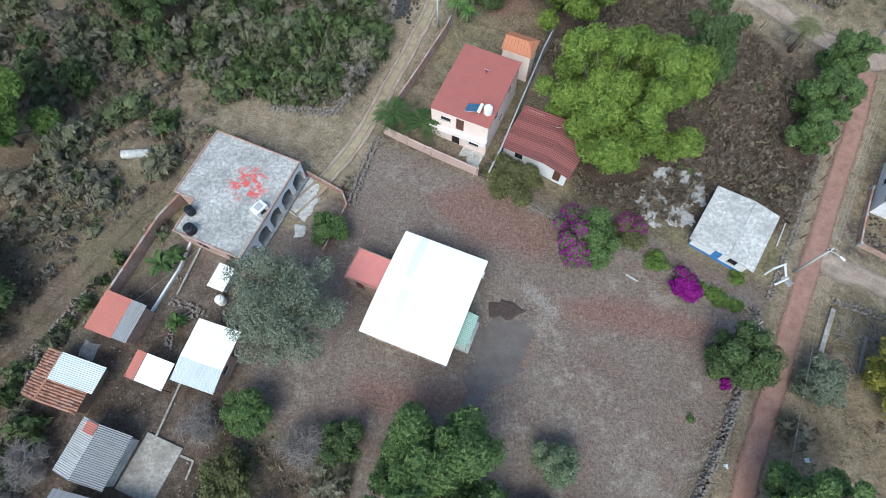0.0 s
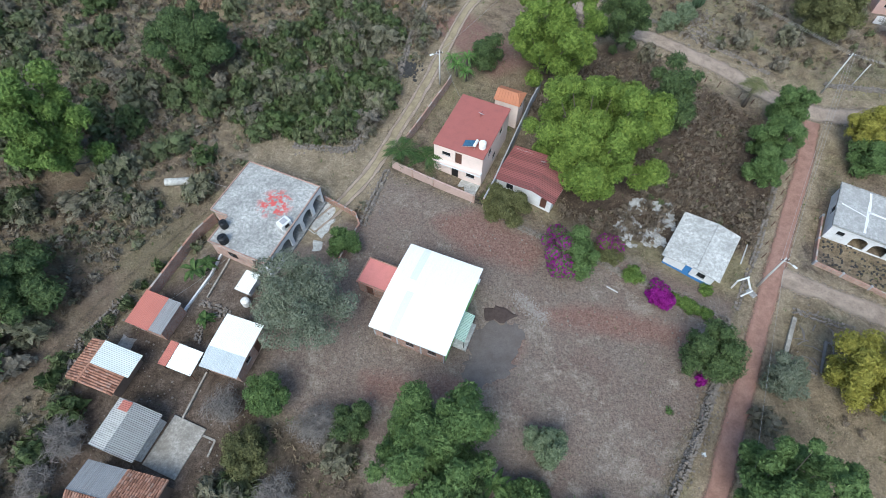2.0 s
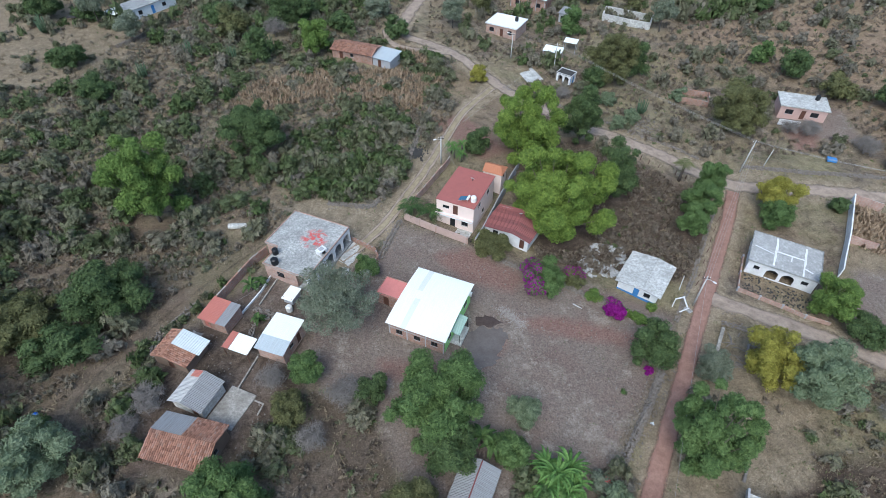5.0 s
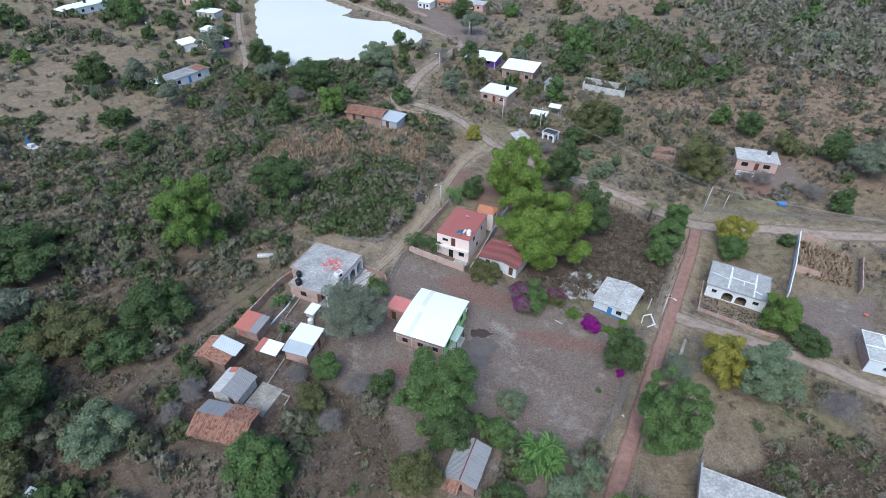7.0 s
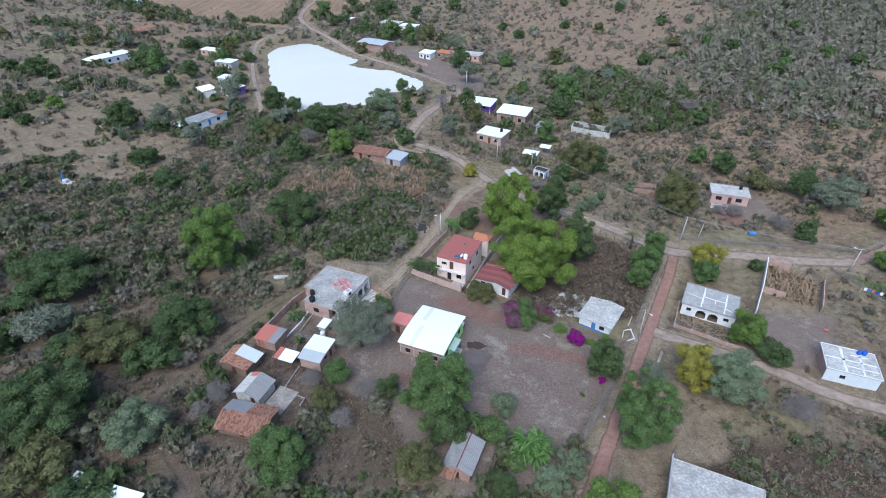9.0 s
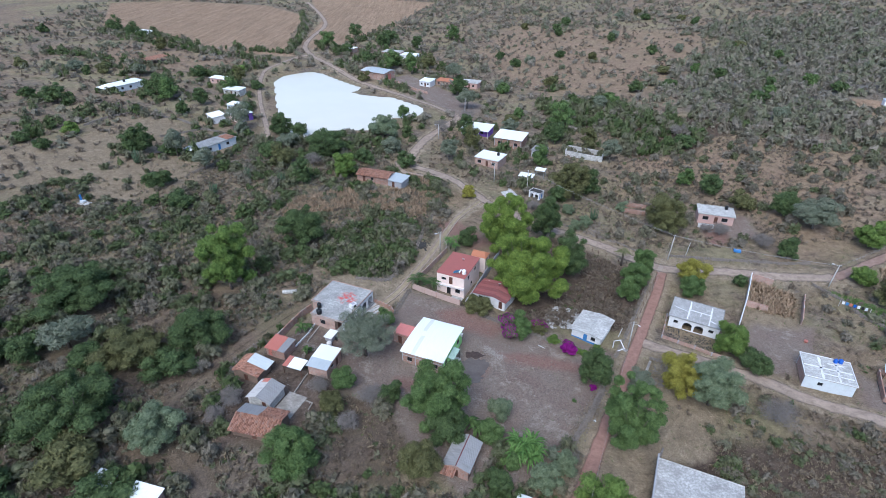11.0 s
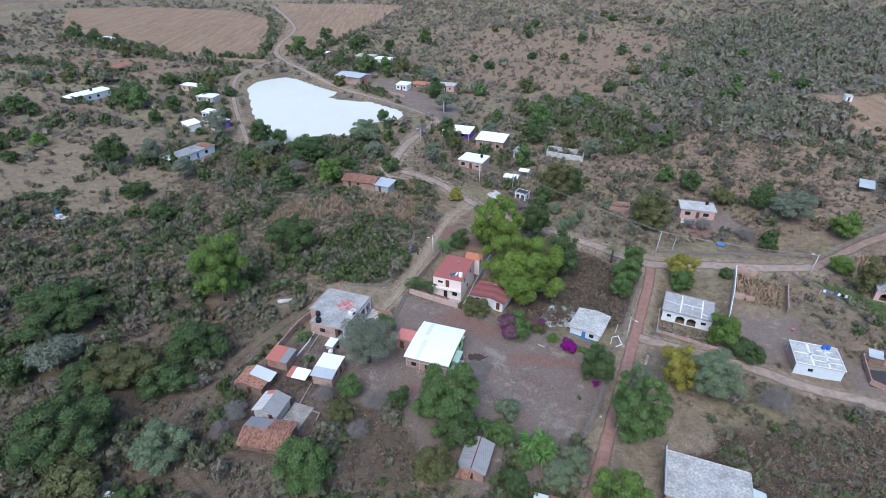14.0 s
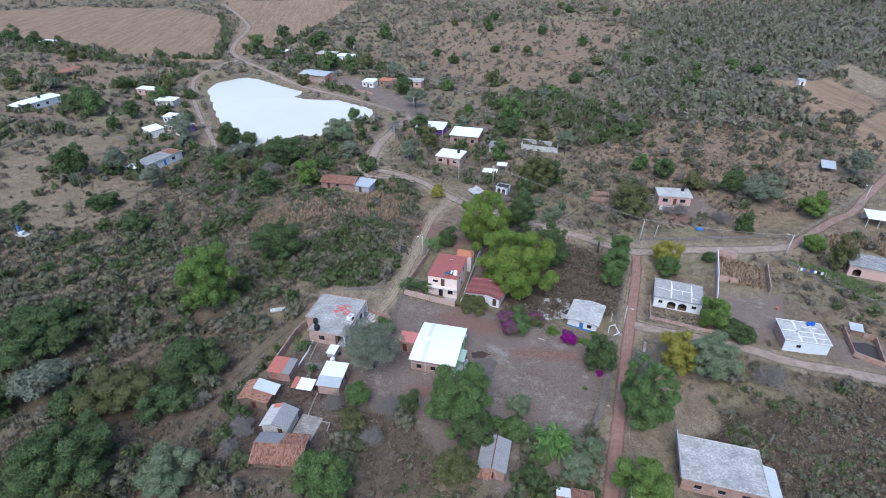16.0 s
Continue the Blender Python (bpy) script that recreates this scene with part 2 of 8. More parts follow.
def plain(name, c, rough=0.6, metal=0.0, vary=0.25, scale=5.0):
    m = Nodes(name, rough, metal)
    a = m.noise(scale, 4)
    m.color(m.mix(vary, c, m.mix(1.0, c, m.ramp(a, [(0.3, 0.5), (0.7, 1.2)]), "MULTIPLY")))
    return m.mat


MAT = {
    "ground": ground_material(),
    "red_road": earth("red_stone_paving", (0.2, 0.112, 0.084), (0.35, 0.212, 0.167), 0.8, 6, 0.62),
    "red_dirt": earth("reddish_packed_dirt", (0.17, 0.112, 0.088), (0.34, 0.24, 0.195), 0.7, 5, 0.45),
    "dirt_road": earth("pale_packed_dirt", (0.18, 0.138, 0.108), (0.41, 0.325, 0.255), 0.6, 5, 0.5),
    "track": earth("worn_grass_track", (0.17, 0.135, 0.085), (0.39, 0.318, 0.205), 0.8, 7, 0.28),
    "faint_track": earth("faint_brown_track", (0.105, 0.08, 0.058), (0.225, 0.175, 0.125), 0.8, 7, 0.02, 0.28),
    "stone": earth("field_stone", (0.115, 0.098, 0.084), (0.29, 0.255, 0.222), 2.2, 12),
    "concrete": concrete("weathered_concrete"),
    "pale_concrete": concrete("pale_weathered_concrete", (0.54, 0.53, 0.495), (0.28, 0.272, 0.25), (0.70, 0.685, 0.645)),
    "brick": brickwork("red_brickwork"),
    "pale_brick": brickwork("pale_brickwork", (0.36, 0.21, 0.16), (0.45, 0.28, 0.22), (0.40, 0.35, 0.31)),
    "white_paint": painted("white_paint", (0.70, 0.70, 0.70), (0.42, 0.40, 0.37)),
    "pink_paint": painted("pale_pink_render", (0.74, 0.60, 0.53), (0.50, 0.40, 0.35), amount=0.35),
    "green_paint": painted("lime_green_paint", (0.36, 0.66, 0.22), (0.28, 0.48, 0.20), amount=0.3),
    "blue_paint": painted("blue_paint", (0.06, 0.20, 0.45), (0.05, 0.13, 0.28)),
    "pale_blue": painted("pale_blue_paint", (0.57, 0.61, 0.63), (0.42, 0.44, 0.45)),
    "purple_paint": painted("purple_paint", (0.20, 0.10, 0.42), (0.16, 0.09, 0.28)),
    "rose_paint": painted("rose_paint", (0.5, 0.335, 0.29), (0.38, 0.26, 0.23)),
    "grey_render": painted("grey_cement_render", (0.36, 0.36, 0.37), (0.24, 0.23, 0.23)),
    "red_roof": painted("red_roof_coating", (0.33, 0.108, 0.09), (0.25, 0.09, 0.078), 0.7, 0.6),
    "white_metal": sheet_metal("white_roof_sheet", (0.79, 0.81, 0.765), (0.62, 0.64, 0.62), 0.3, 0.4, 0.0),
    "clear_sheet": sheet_metal("translucent_roof_sheet", (0.66, 0.665, 0.61), (0.56, 0.565, 0.51), 0.3, 0.6, 0.0),
    "zinc": sheet_metal("galvanised_sheet", (0.50, 0.535, 0.535), (0.34, 0.35, 0.345), 0.6, 0.5, 0.25),
    "old_sheet": sheet_metal("old_grey_corrugated_sheet", (0.27, 0.27, 0.27), (0.16, 0.145, 0.135), 0.7, 0.8, 0.1),
    "red_sheet": sheet_metal("red_painted_sheet", (0.44, 0.155, 0.115), (0.32, 0.12, 0.095), 0.5, 0.5, 0.0),
    "rust_sheet": sheet_metal("rusty_red_sheet", (0.19, 0.062, 0.058), (0.06, 0.04, 0.038), 0.9, 0.7, 0.0),
    "tiles": clay_tiles("clay_roof_tiles"),
    "orange_tile": painted("orange_roof_tile", (0.45, 0.185, 0.10), (0.33, 0.14, 0.085)),
    "dark": plain("dark_interior", (0.012, 0.012, 0.013), 0.4),
    "glass": plain("window_glass", (0.02, 0.022, 0.025), 0.08),
    "wood": plain("dark_brown_wood", (0.10, 0.045, 0.03), 0.6),
    "bark": plain("grey_brown_bark", (0.12, 0.10, 0.085), 0.95, vary=0.6, scale=3),
    "dead_bark": plain("bleached_bare_twigs", (0.2, 0.178, 0.16), 0.95, vary=0.5, scale=2),
    "pole": plain("pale_concrete_pole", (0.46, 0.45, 0.43), 0.9),
    "iron": plain("dark_iron", (0.03, 0.03, 0.032), 0.5, 0.3),
    "tank_black": plain("black_plastic", (0.012, 0.013, 0.015), 0.4),
    "tank_white": plain("white_plastic", (0.72, 0.70, 0.66), 0.5),
    "cable": plain("grey_cable", (0.3, 0.29, 0.28), 0.5),
}
MAT["cactus"] = plain("grey_green_cactus_skin", (0.06, 0.095, 0.05), 0.8)
MAT["faded_sheet"] = sheet_metal("faded_red_sheet", (0.235, 0.08, 0.072), (0.13, 0.055, 0.05), 0.7, 0.65, 0.0)
MAT["worn_sheet"] = sheet_metal("bleached_fibre_cement", (0.46, 0.45, 0.43), (0.22, 0.21, 0.20), 0.8, 0.85, 0.0)
MAT["pale_stone"] = earth("pale_pebble", (0.17, 0.15, 0.13), (0.40, 0.36, 0.32), 3, 14)
MAT["mud"] = earth("grey_hard_mud", (0.105, 0.088, 0.079), (0.17, 0.148, 0.134), 0.6, 9)
MAT["wet_soil"] = earth("damp_soil", (0.05, 0.036, 0.032), (0.09, 0.068, 0.06), 1.5, 9)
MAT["white_floor"] = concrete("broken_white_floor", (0.46, 0.455, 0.44), (0.20, 0.195, 0.185), (0.62, 0.61, 0.59))
MAT["green_sheet"] = sheet_metal("pale_green_sheet", (0.30, 0.42, 0.36), (0.20, 0.26, 0.22), 0.5, 0.5, 0.0)
MAT["rose_roof"] = painted("faded_red_roof_paint", (0.56, 0.20, 0.17), (0.42, 0.155, 0.13), 0.8, 0.6)
MAT["pad"] = concrete("worn_yard_concrete", (0.355, 0.33, 0.288), (0.19, 0.17, 0.145), (0.48, 0.45, 0.40))
MAT["garden_wall"] = painted("dull_pink_render", (0.47, 0.34, 0.29), (0.31, 0.23, 0.2), amount=0.6)
MAT["adobe"] = painted("brown_adobe", (0.19, 0.135, 0.1), (0.11, 0.08, 0.06), 0.95, 0.6)
MAT["roof6"] = concrete("bleached_cement_roof", (0.48, 0.468, 0.44), (0.24, 0.232, 0.215), (0.62, 0.605, 0.57))
MAT["roof7"] = concrete("grey_cement_roof", (0.41, 0.40, 0.38), (0.27, 0.265, 0.25), (0.53, 0.52, 0.495))
# near-black: dark rubble and a roof, and shade painted behind arches
MAT["dark_wall"] = plain("dark_masonry_and_painted_shade", (0.05, 0.048, 0.045), 0.9)
MAT["asphalt"] = plain("dark_cement_floor", (0.055, 0.05, 0.05), 0.95)
MAT["blue_glass"] = plain("blue_glass_tube", (0.05, 0.12, 0.20), 0.15)
MAT["tank_blue"] = plain("blue_plastic", (0.02, 0.10, 0.42), 0.45)
g = Nodes("grey_roof_with_red_paint", 0.92, spec=0.2)
ga, gb, gc = g.noise(0.5, 6, 0.72), g.noise(2.6, 6, 0.75), g.noise(1.5, 5, 0.65, g.local())
gcol = g.ramp(ga, [(0.3, (0.22, 0.215, 0.20)), (0.5, (0.41, 0.40, 0.37)), (0.7, (0.57, 0.555, 0.515))])
gcol = g.mix(g.ramp(gb, [(0.4, 0.7), (0.62, 0.0)]), gcol, (0.15, 0.15, 0.145))
gd = g.tree.nodes.new("ShaderNodeVectorMath")
gd.operation = "DISTANCE"
g.link(g.local(), gd.inputs[0])
gd.inputs[1].default_value = (1.6, 1.6, 2.98)
gm = g.math("MULTIPLY", g.ramp(g.math("DIVIDE", gd.outputs["Value"], 3.0), [(0.5, 1.0), (0.85, 0.0)]), g.ramp(gc, [(0.47, 0.0), (0.55, 1.0)]))
g.color(g.mix(gm, gcol, (0.50, 0.10, 0.09)))
MAT["grey_roof"] = g.mat
MAT["leaf_yellowgreen"] = leaves("yellow_green_leaves", ((0.056, 0.092, 0.018), (0.129, 0.193, 0.038), (0.246, 0.319, 0.069)))
MAT["leaf_green"] = leaves("green_leaves", ((0.04, 0.07, 0.024), (0.088, 0.14, 0.046), (0.165, 0.235, 0.085)))
MAT["leaf_dark"] = leaves("dark_green_leaves", ((0.032, 0.050, 0.021), (0.068, 0.103, 0.039), (0.131, 0.177, 0.071)))
MAT["leaf_grey"] = leaves("grey_green_feathery_leaves", ((0.085, 0.102, 0.066), (0.152, 0.174, 0.12), (0.235, 0.255, 0.185)))
MAT["leaf_olive"] = leaves("olive_leaves", ((0.052, 0.056, 0.022), (0.108, 0.112, 0.046), (0.19, 0.185, 0.082)))
MAT["leaf_bright"] = leaves("bright_green_leaves", ((0.052, 0.09, 0.022), (0.112, 0.175, 0.042), (0.205, 0.285, 0.075)))
MAT["leaf_yellow"] = leaves("yellowing_leaves", ((0.12, 0.12, 0.024), (0.24, 0.225, 0.045), (0.38, 0.345, 0.078)))
MAT["leaf_pale"] = leaves("pale_sage_leaves", ((0.085, 0.116, 0.064), (0.15, 0.19, 0.108), (0.23, 0.272, 0.168)))
MAT["blade"] = leaves("glossy_green_blades", ((0.05, 0.11, 0.03), (0.095, 0.18, 0.045), (0.17, 0.27, 0.08)), leaflets=0)
MAT["palm_blade"] = leaves("dark_palm_leaves", ((0.022, 0.045, 0.014), (0.05, 0.088, 0.026), (0.1, 0.15, 0.048)), leaflets=0)
MAT["blade_dry"] = leaves("drying_olive_blades", ((0.08, 0.09, 0.035), (0.15, 0.155, 0.065), (0.23, 0.22, 0.11)), leaflets=0)
MAT["flower"] = leaves("magenta_flowers", ((0.12, 0.006, 0.10), (0.24, 0.012, 0.20), (0.36, 0.03, 0.30)), through=0.3, leaflets=0)
MAT["flower_red"] = leaves("red_flowers", ((0.35, 0.02, 0.03), (0.5, 0.04, 0.06), (0.6, 0.10, 0.10)))
MAT["brush"] = leaves("mixed_dry_brush", ((0.04, 0.055, 0.022), (0.08, 0.095, 0.04), (0.13, 0.145, 0.065)), shift=0.85, through=0.15)
# lightened leaf colours stand in for distance haze over the hillside
MAT["brush_far"] = leaves("hillside_brush_paled_for_haze", ((0.132, 0.123, 0.092), (0.226, 0.209, 0.161), (0.330, 0.303, 0.240)), shift=0.6, through=0.15, leaflets=3.4)
MAT["twigs"] = leaves("dry_brown_twigs", ((0.094, 0.073, 0.055), (0.160, 0.127, 0.096), (0.253, 0.209, 0.160)), through=0.2, leaflets=9)
MAT["corn"] = leaves("dry_corn_stalks", ((0.17, 0.115, 0.075), (0.28, 0.2, 0.132), (0.4, 0.31, 0.21)), through=0.1, leaflets=0)
MAT["stubble"] = leaves("tan_stubble", ((0.17, 0.115, 0.078), (0.27, 0.19, 0.13), (0.38, 0.28, 0.20)), through=0.1, leaflets=0)
MAT["straw"] = leaves("dry_grass_blades", ((0.13, 0.105, 0.066), (0.205, 0.17, 0.112), (0.30, 0.255, 0.175)), through=0.1, leaflets=0)
MAT["straw_spray"] = leaves("tall_bleached_grass", ((0.11, 0.086, 0.055), (0.215, 0.17, 0.112), (0.33, 0.27, 0.185)), through=0.15, leaflets=11)
MAT["weeds"] = leaves("low_green_weeds", ((0.05, 0.07, 0.025), (0.09, 0.12, 0.04), (0.15, 0.17, 0.07)), through=0.1, leaflets=0)
MAT["lawn"] = leaves("watered_grass", ((0.05, 0.11, 0.03), (0.09, 0.17, 0.045), (0.15, 0.23, 0.07)), through=0.1, leaflets=0)
# turbid water; its pale colour also carries the white sky's reflection, specular stays low
w = Nodes("milky_water_painted_sky", 0.1, spec=0.07)
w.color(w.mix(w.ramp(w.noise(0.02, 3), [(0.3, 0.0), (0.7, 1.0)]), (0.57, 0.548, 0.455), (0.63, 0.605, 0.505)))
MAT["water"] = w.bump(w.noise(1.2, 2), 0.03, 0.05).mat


# ---------------------------------------------------------------- building blocks
def link_mesh(name, me, mats, parent=None, label=""):
    for m in mats if isinstance(mats, (list, tuple)) else [mats]:
        me.materials.append(MAT[m])
    ob = new(name, me)
    ob.parent = parent
    return tagged(ob, label)


def part(name, bm, mat, parent=None, label=""):
    """Links a bmesh as one mesh object, under a thing or a part."""
    me = bpy.data.meshes.new(name)
    bm.to_mesh(me)
    bm.free()
    return link_mesh(name, me, mat, parent, label)


def mesh_of(name, verts, faces, mat, parent=None, label="", smooth=False):
    me = bpy.data.meshes.new(name)
    me.from_pydata(np.asarray(verts, float).tolist(), [], [list(map(int, f)) for f in faces])
    if smooth:
        me.shade_smooth()
    me.update()
    return link_mesh(name, me, mat, parent, label)


def fast_mesh(name, verts, size, mat, parent=None, label="", tint=None, solid=None):
    """A mesh of many separate faces with the same number of corners each."""
    verts = np.asarray(verts, np.float32).reshape(-1, 3)
    n, k = len(verts), len(verts) // size
    me = bpy.data.meshes.new(name)
    me.vertices.add(n)
    me.vertices.foreach_set("co", verts.ravel())
    me.loops.add(n)
    me.loops.foreach_set("vertex_index", np.arange(n, dtype=np.int32))
    me.polygons.add(k)
    me.polygons.foreach_set("loop_start", np.arange(0, n, size, dtype=np.int32))
    if tint is not None:
        a = me.attributes.new("tint", "FLOAT", "POINT")
        a.data.foreach_set("value", np.repeat(np.asarray(tint, np.float32), size))
    if solid is not None:
        a = me.attributes.new("solid", "FLOAT", "POINT")
        a.data.foreach_set("value", np.repeat(np.asarray(solid, np.float32), size))
    me.update(calc_edges=True)
    return link_mesh(name, me, mat, parent, label)


def box(bm, x0, x1, y0, y1, z0, z1, bevel=0.0):
    v = bmesh.ops.create_cube(bm, size=1.0)["verts"]
    for p in v:
        p.co = ((x0 + x1) / 2 + p.co.x * (x1 - x0), (y0 + y1) / 2 + p.co.y * (y1 - y0), (z0 + z1) / 2 + p.co.z * (z1 - z0))
    if bevel:
        edges = list({e for p in v for e in p.link_edges})
        bmesh.ops.bevel(bm, geom=edges, offset=bevel, segments=1, affect="EDGES")
    return bm


def boxed(name, mat, parent, *dims, bevel=0.0, label=""):
    return part(name, box(bmesh.new(), *dims, bevel=bevel), mat, parent, label)


def tube(points, radii, segs=6):
    """Vertices and faces of a tapered tube along points."""
    pts = [Vector(p) for p in points]
    verts, faces = [], []
    for i, p in enumerate(pts):
        d = (pts[min(i + 1, len(pts) - 1)] - pts[max(i - 1, 0)]).normalized()
        side = d.cross(Vector((0.31, 0.95, 0.05))).normalized()
        up = side.cross(d)
        for k in range(segs):
            a = 2 * math.pi * k / segs
            verts.append(p + (side * math.cos(a) + up * math.sin(a)) * radii[i])
    for i in range(len(pts) - 1):
        for k in range(segs):
            q = (k + 1) % segs
            faces.append((i * segs + k, i * segs + q, (i + 1) * segs + q, (i + 1) * segs + k))
    faces.append(tuple(range(segs - 1, -1, -1)))
    faces.append(tuple(range((len(pts) - 1) * segs, len(pts) * segs)))
    return [tuple(v) for v in verts], faces


def join(pieces):
    verts, faces = [], []
    for v, f in pieces:
        b = len(verts)
        verts += list(v)
        faces += [tuple(i + b for i in q) for q in f]
    return verts, faces


def thing(name, x, y, z, yaw=0.0, label="", category="", group="", kind=""):
    ob = new(name)
    ob.empty_display_size = 0.2
    ob.matrix_basis = pose(x, y, z, 0, 0, yaw)
    return tagged(ob, label, category, group, kind)


# ---------------------------------------------------------------- the lie of the land
POND_Z = 5.0
POND = [(-89, 219), (-87, 233), (-75, 243), (-67, 238), (-59, 228), (-47, 214), (-41, 208), (-42, 203), (-45, 199), (-38, 194), (-24, 190), (-9, 174), (-8, 165), (-14, 159), (-22, 158), (-30, 142), (-41, 142), (-49, 139), (-54, 132), (-59, 135), (-67, 151), (-76, 175)]


def softp(v, w):
    return w * np.logaddexp(0, np.asarray(v, float) / w)


def polygon_distance(x, y, poly):
    """Signed distance to a polygon (inside: minus), for arrays."""
    x, y = np.asarray(x, float), np.asarray(y, float)
    best, inside = np.full(x.shape, 1e9), np.zeros(x.shape, bool)
    for (ax, ay), (bx, by) in zip(poly, poly[1:] + poly[:1]):
        dx, dy = bx - ax, by - ay
        t = np.clip(((x - ax) * dx + (y - ay) * dy) / (dx * dx + dy * dy), 0, 1)
        best = np.minimum(best, np.hypot(x - ax - t * dx, y - ay - t * dy))
        with np.errstate(divide="ignore", invalid="ignore"):
            inside ^= ((ay > y) != (by > y)) & (x < dx * (y - ay) / (dy if dy else 1e-9) + ax)
    return np.where(inside, -best, best)


def line_distance(x, y, pts):
    x, y = np.asarray(x, float), np.asarray(y, float)
    best = np.full(x.shape, 1e9)
    for (ax, ay), (bx, by) in zip(pts, pts[1:]):
        dx, dy = bx - ax, by - ay
        t = np.clip(((x - ax) * dx + (y - ay) * dy) / (dx * dx + dy * dy + 1e-9), 0, 1)
        best = np.minimum(best, np.hypot(x - ax - t * dx, y - ay - t * dy))
    return best


def land(x, y):
    """Height of the ground: a gentle fall to the east, a rise to the north, a hill in the north-east, the pond's basin."""
    x, y = np.asarray(x, float), np.asarray(y, float)
    z = -0.6 - 2.6 * np.tanh((x - 5) / 28) + 4.2 * np.tanh(softp(y - 35, 12) / 150) + 0.025 * softp(-x - 45, 10)
    d = 0.9 * x + 0.35 * y - 95
    z = z + 0.11 * softp(d, 14) - 0.06 * softp(d - 420, 60)
    z = z + 0.12 * np.sin(x * 0.31 + 1.3) * np.sin(y * 0.27) + 0.05 * np.sin(x * 0.9) * np.sin(y * 0.8 + 1)
    near = (x > -106) & (x < 10) & (y > 115) & (y < 260)
    s = np.full(x.shape, 99.0)
    if near.any():
        s[near] = polygon_distance(x[near], y[near], POND)
    k = np.clip((s + 1) / 15, 0, 1)
    k = k * k * (3 - 2 * k)
    return np.where(s > 0, (POND_Z + 0.25) * (1 - k) + z * k, np.maximum(POND_Z + 0.25 + 0.35 * s, POND_Z - 1.5))


def gz(x, y):
    return float(land(np.array([x]), np.array([y]))[0])


RED_ROAD = [(-24, -98), (-8, -68), (9, -38), (16, -26), (23.6, -11.5), (30.4, 0.9), (35.4, 10), (40.4, 19.2), (44.5, 26.5), (48.2, 33.2), (52.8, 41.5), (57.2, 50.5)]
DIRT_EAST = [(12.6, 88.5), (17.1, 84), (23.4, 78), (32.1, 72), (40.4, 67), (46.2, 62.2), (49.8, 58.6), (58.6, 52.2), (72.8, 50.9), (87.6, 47.8), (99.2, 46.5)]
RED_EAST = [(99.2, 46.5), (106, 49.4), (116.7, 54.1), (127.5, 57.6), (136.6, 63.6), (150.6, 71.8), (172, 84)]
LANE = [(-17, 27.5), (-13.5, 32), (-9.8, 38), (-6.8, 45.5), (-3, 55), (0.8, 66), (5.2, 77), (12.6, 88.5)]
NORTH = [(12.6, 88.5), (8.1, 95.4), (2.3, 102.5), (-4, 106.8), (-12.4, 111.9), (-11, 123.2), (-7.3, 136.4), (-0.6, 152.3), (6.1, 167), (0.9, 173.3), (-11.2, 184.8), (-24.2, 198.3), (-35.2, 208.8), (-47.3, 223.6), (-57.5, 240.7), (-68.6, 258.3), (-80.5, 276), (-90.8, 302), (-94, 333.7), (-94.5, 390), (-110, 448), (-139, 529)]
NORTH_ARM = [(2.3, 102.5), (-12, 104), (-16, 112), (-12, 115)]
WEST_PATH = [(-67.3, 131), (-71.4, 144.7), (-80.5, 168.9), (-88.8, 193.7), (-94.2, 213), (-97.9, 234.8), (-94.7, 253), (-89, 270.6), (-82.6, 279)]
SOUTH_TRACK = [(43.5, 23.5), (52, 19), (62.5, 13.5), (70.9, 7.2), (80, 2.5), (95, -6), (120, -20)]
WEST_TRACK = [(-24, 38), (-29.5, 31.5), (-34.6, 24.5), (-39.6, 17.5), (-43, 11.1), (-46.2, 5), (-47, -2), (-43, -9), (-36, -16)]
ROADS = [(RED_ROAD, 1.5), (DIRT_EAST, 2.2), (RED_EAST, 2.2), (LANE, 1.3), (NORTH, 2.0), (NORTH_ARM, 1.8), (WEST_PATH, 1.5), (SOUTH_TRACK, 1.7), (WEST_TRACK, 1.2)]
# bare yards (brown swept earth), dry grass and red soil
YARDS = [
    [(-11, 29), (-8, 37), (4.5, 32.6), (14, 29.5), (26, 25), (37, 19.5), (30, 8), (22, -4.5), (15, -12), (3, -16), (-6, -6), (-10, 3), (-20, 4), (-26, -8), (-38, -9), (-40, 8), (-34, 19), (-28, 27), (-20, 36), (-13, 30)],
    [(76, 84), (92, 78), (90, 66), (76, 68)], [(8, 160), (-30, 226), (-20, 236), (20, 186)], [(64, 22), (72, 32), (84, 28), (76, 13), (66, 14)], [(84, 14), (98, 6), (90, -2), (80, 5)],
]
GRASSY = [
    [(33, 12), (41, 8), (30, -12), (24, -14)], [(37, 4), (45, 14), (48, 12), (37, -8), (26, -28), (23, -26)], [(44, 8), (50, 8), (52, 1), (45, -4), (40, -3)], [(-136, 126), (-133, 155), (-116, 154), (-99, 134), (-94, 119), (-84, 106), (-77, 90), (-89, 78), (-108, 79), (-118, 89), (-160, 80), (-170, 120)],
    [(68, 31), (79, 47), (88, 39), (80, 28)], [(130, 86), (139, 80), (133, 74), (126, 79)], [(-76, 103), (-63, 104), (-49, 106), (-45, 94), (-59, 83), (-75, 94)],
    [(-310, 479), (-261, 506), (-171, 496), (-121, 438), (-109, 336), (-90, 272), (-131, 279), (-197, 314), (-253, 360)], [(-144, 564), (-51, 526), (-10, 493), (-44, 383), (-63, 322), (-82, 292), (-95, 310), (-102, 417)],
    [(171, 165), (190, 154), (196, 156), (194, 124), (160, 104), (161, 124), (171, 137)], [(187, 116), (192, 118), (158, 78), (156, 100)],
]
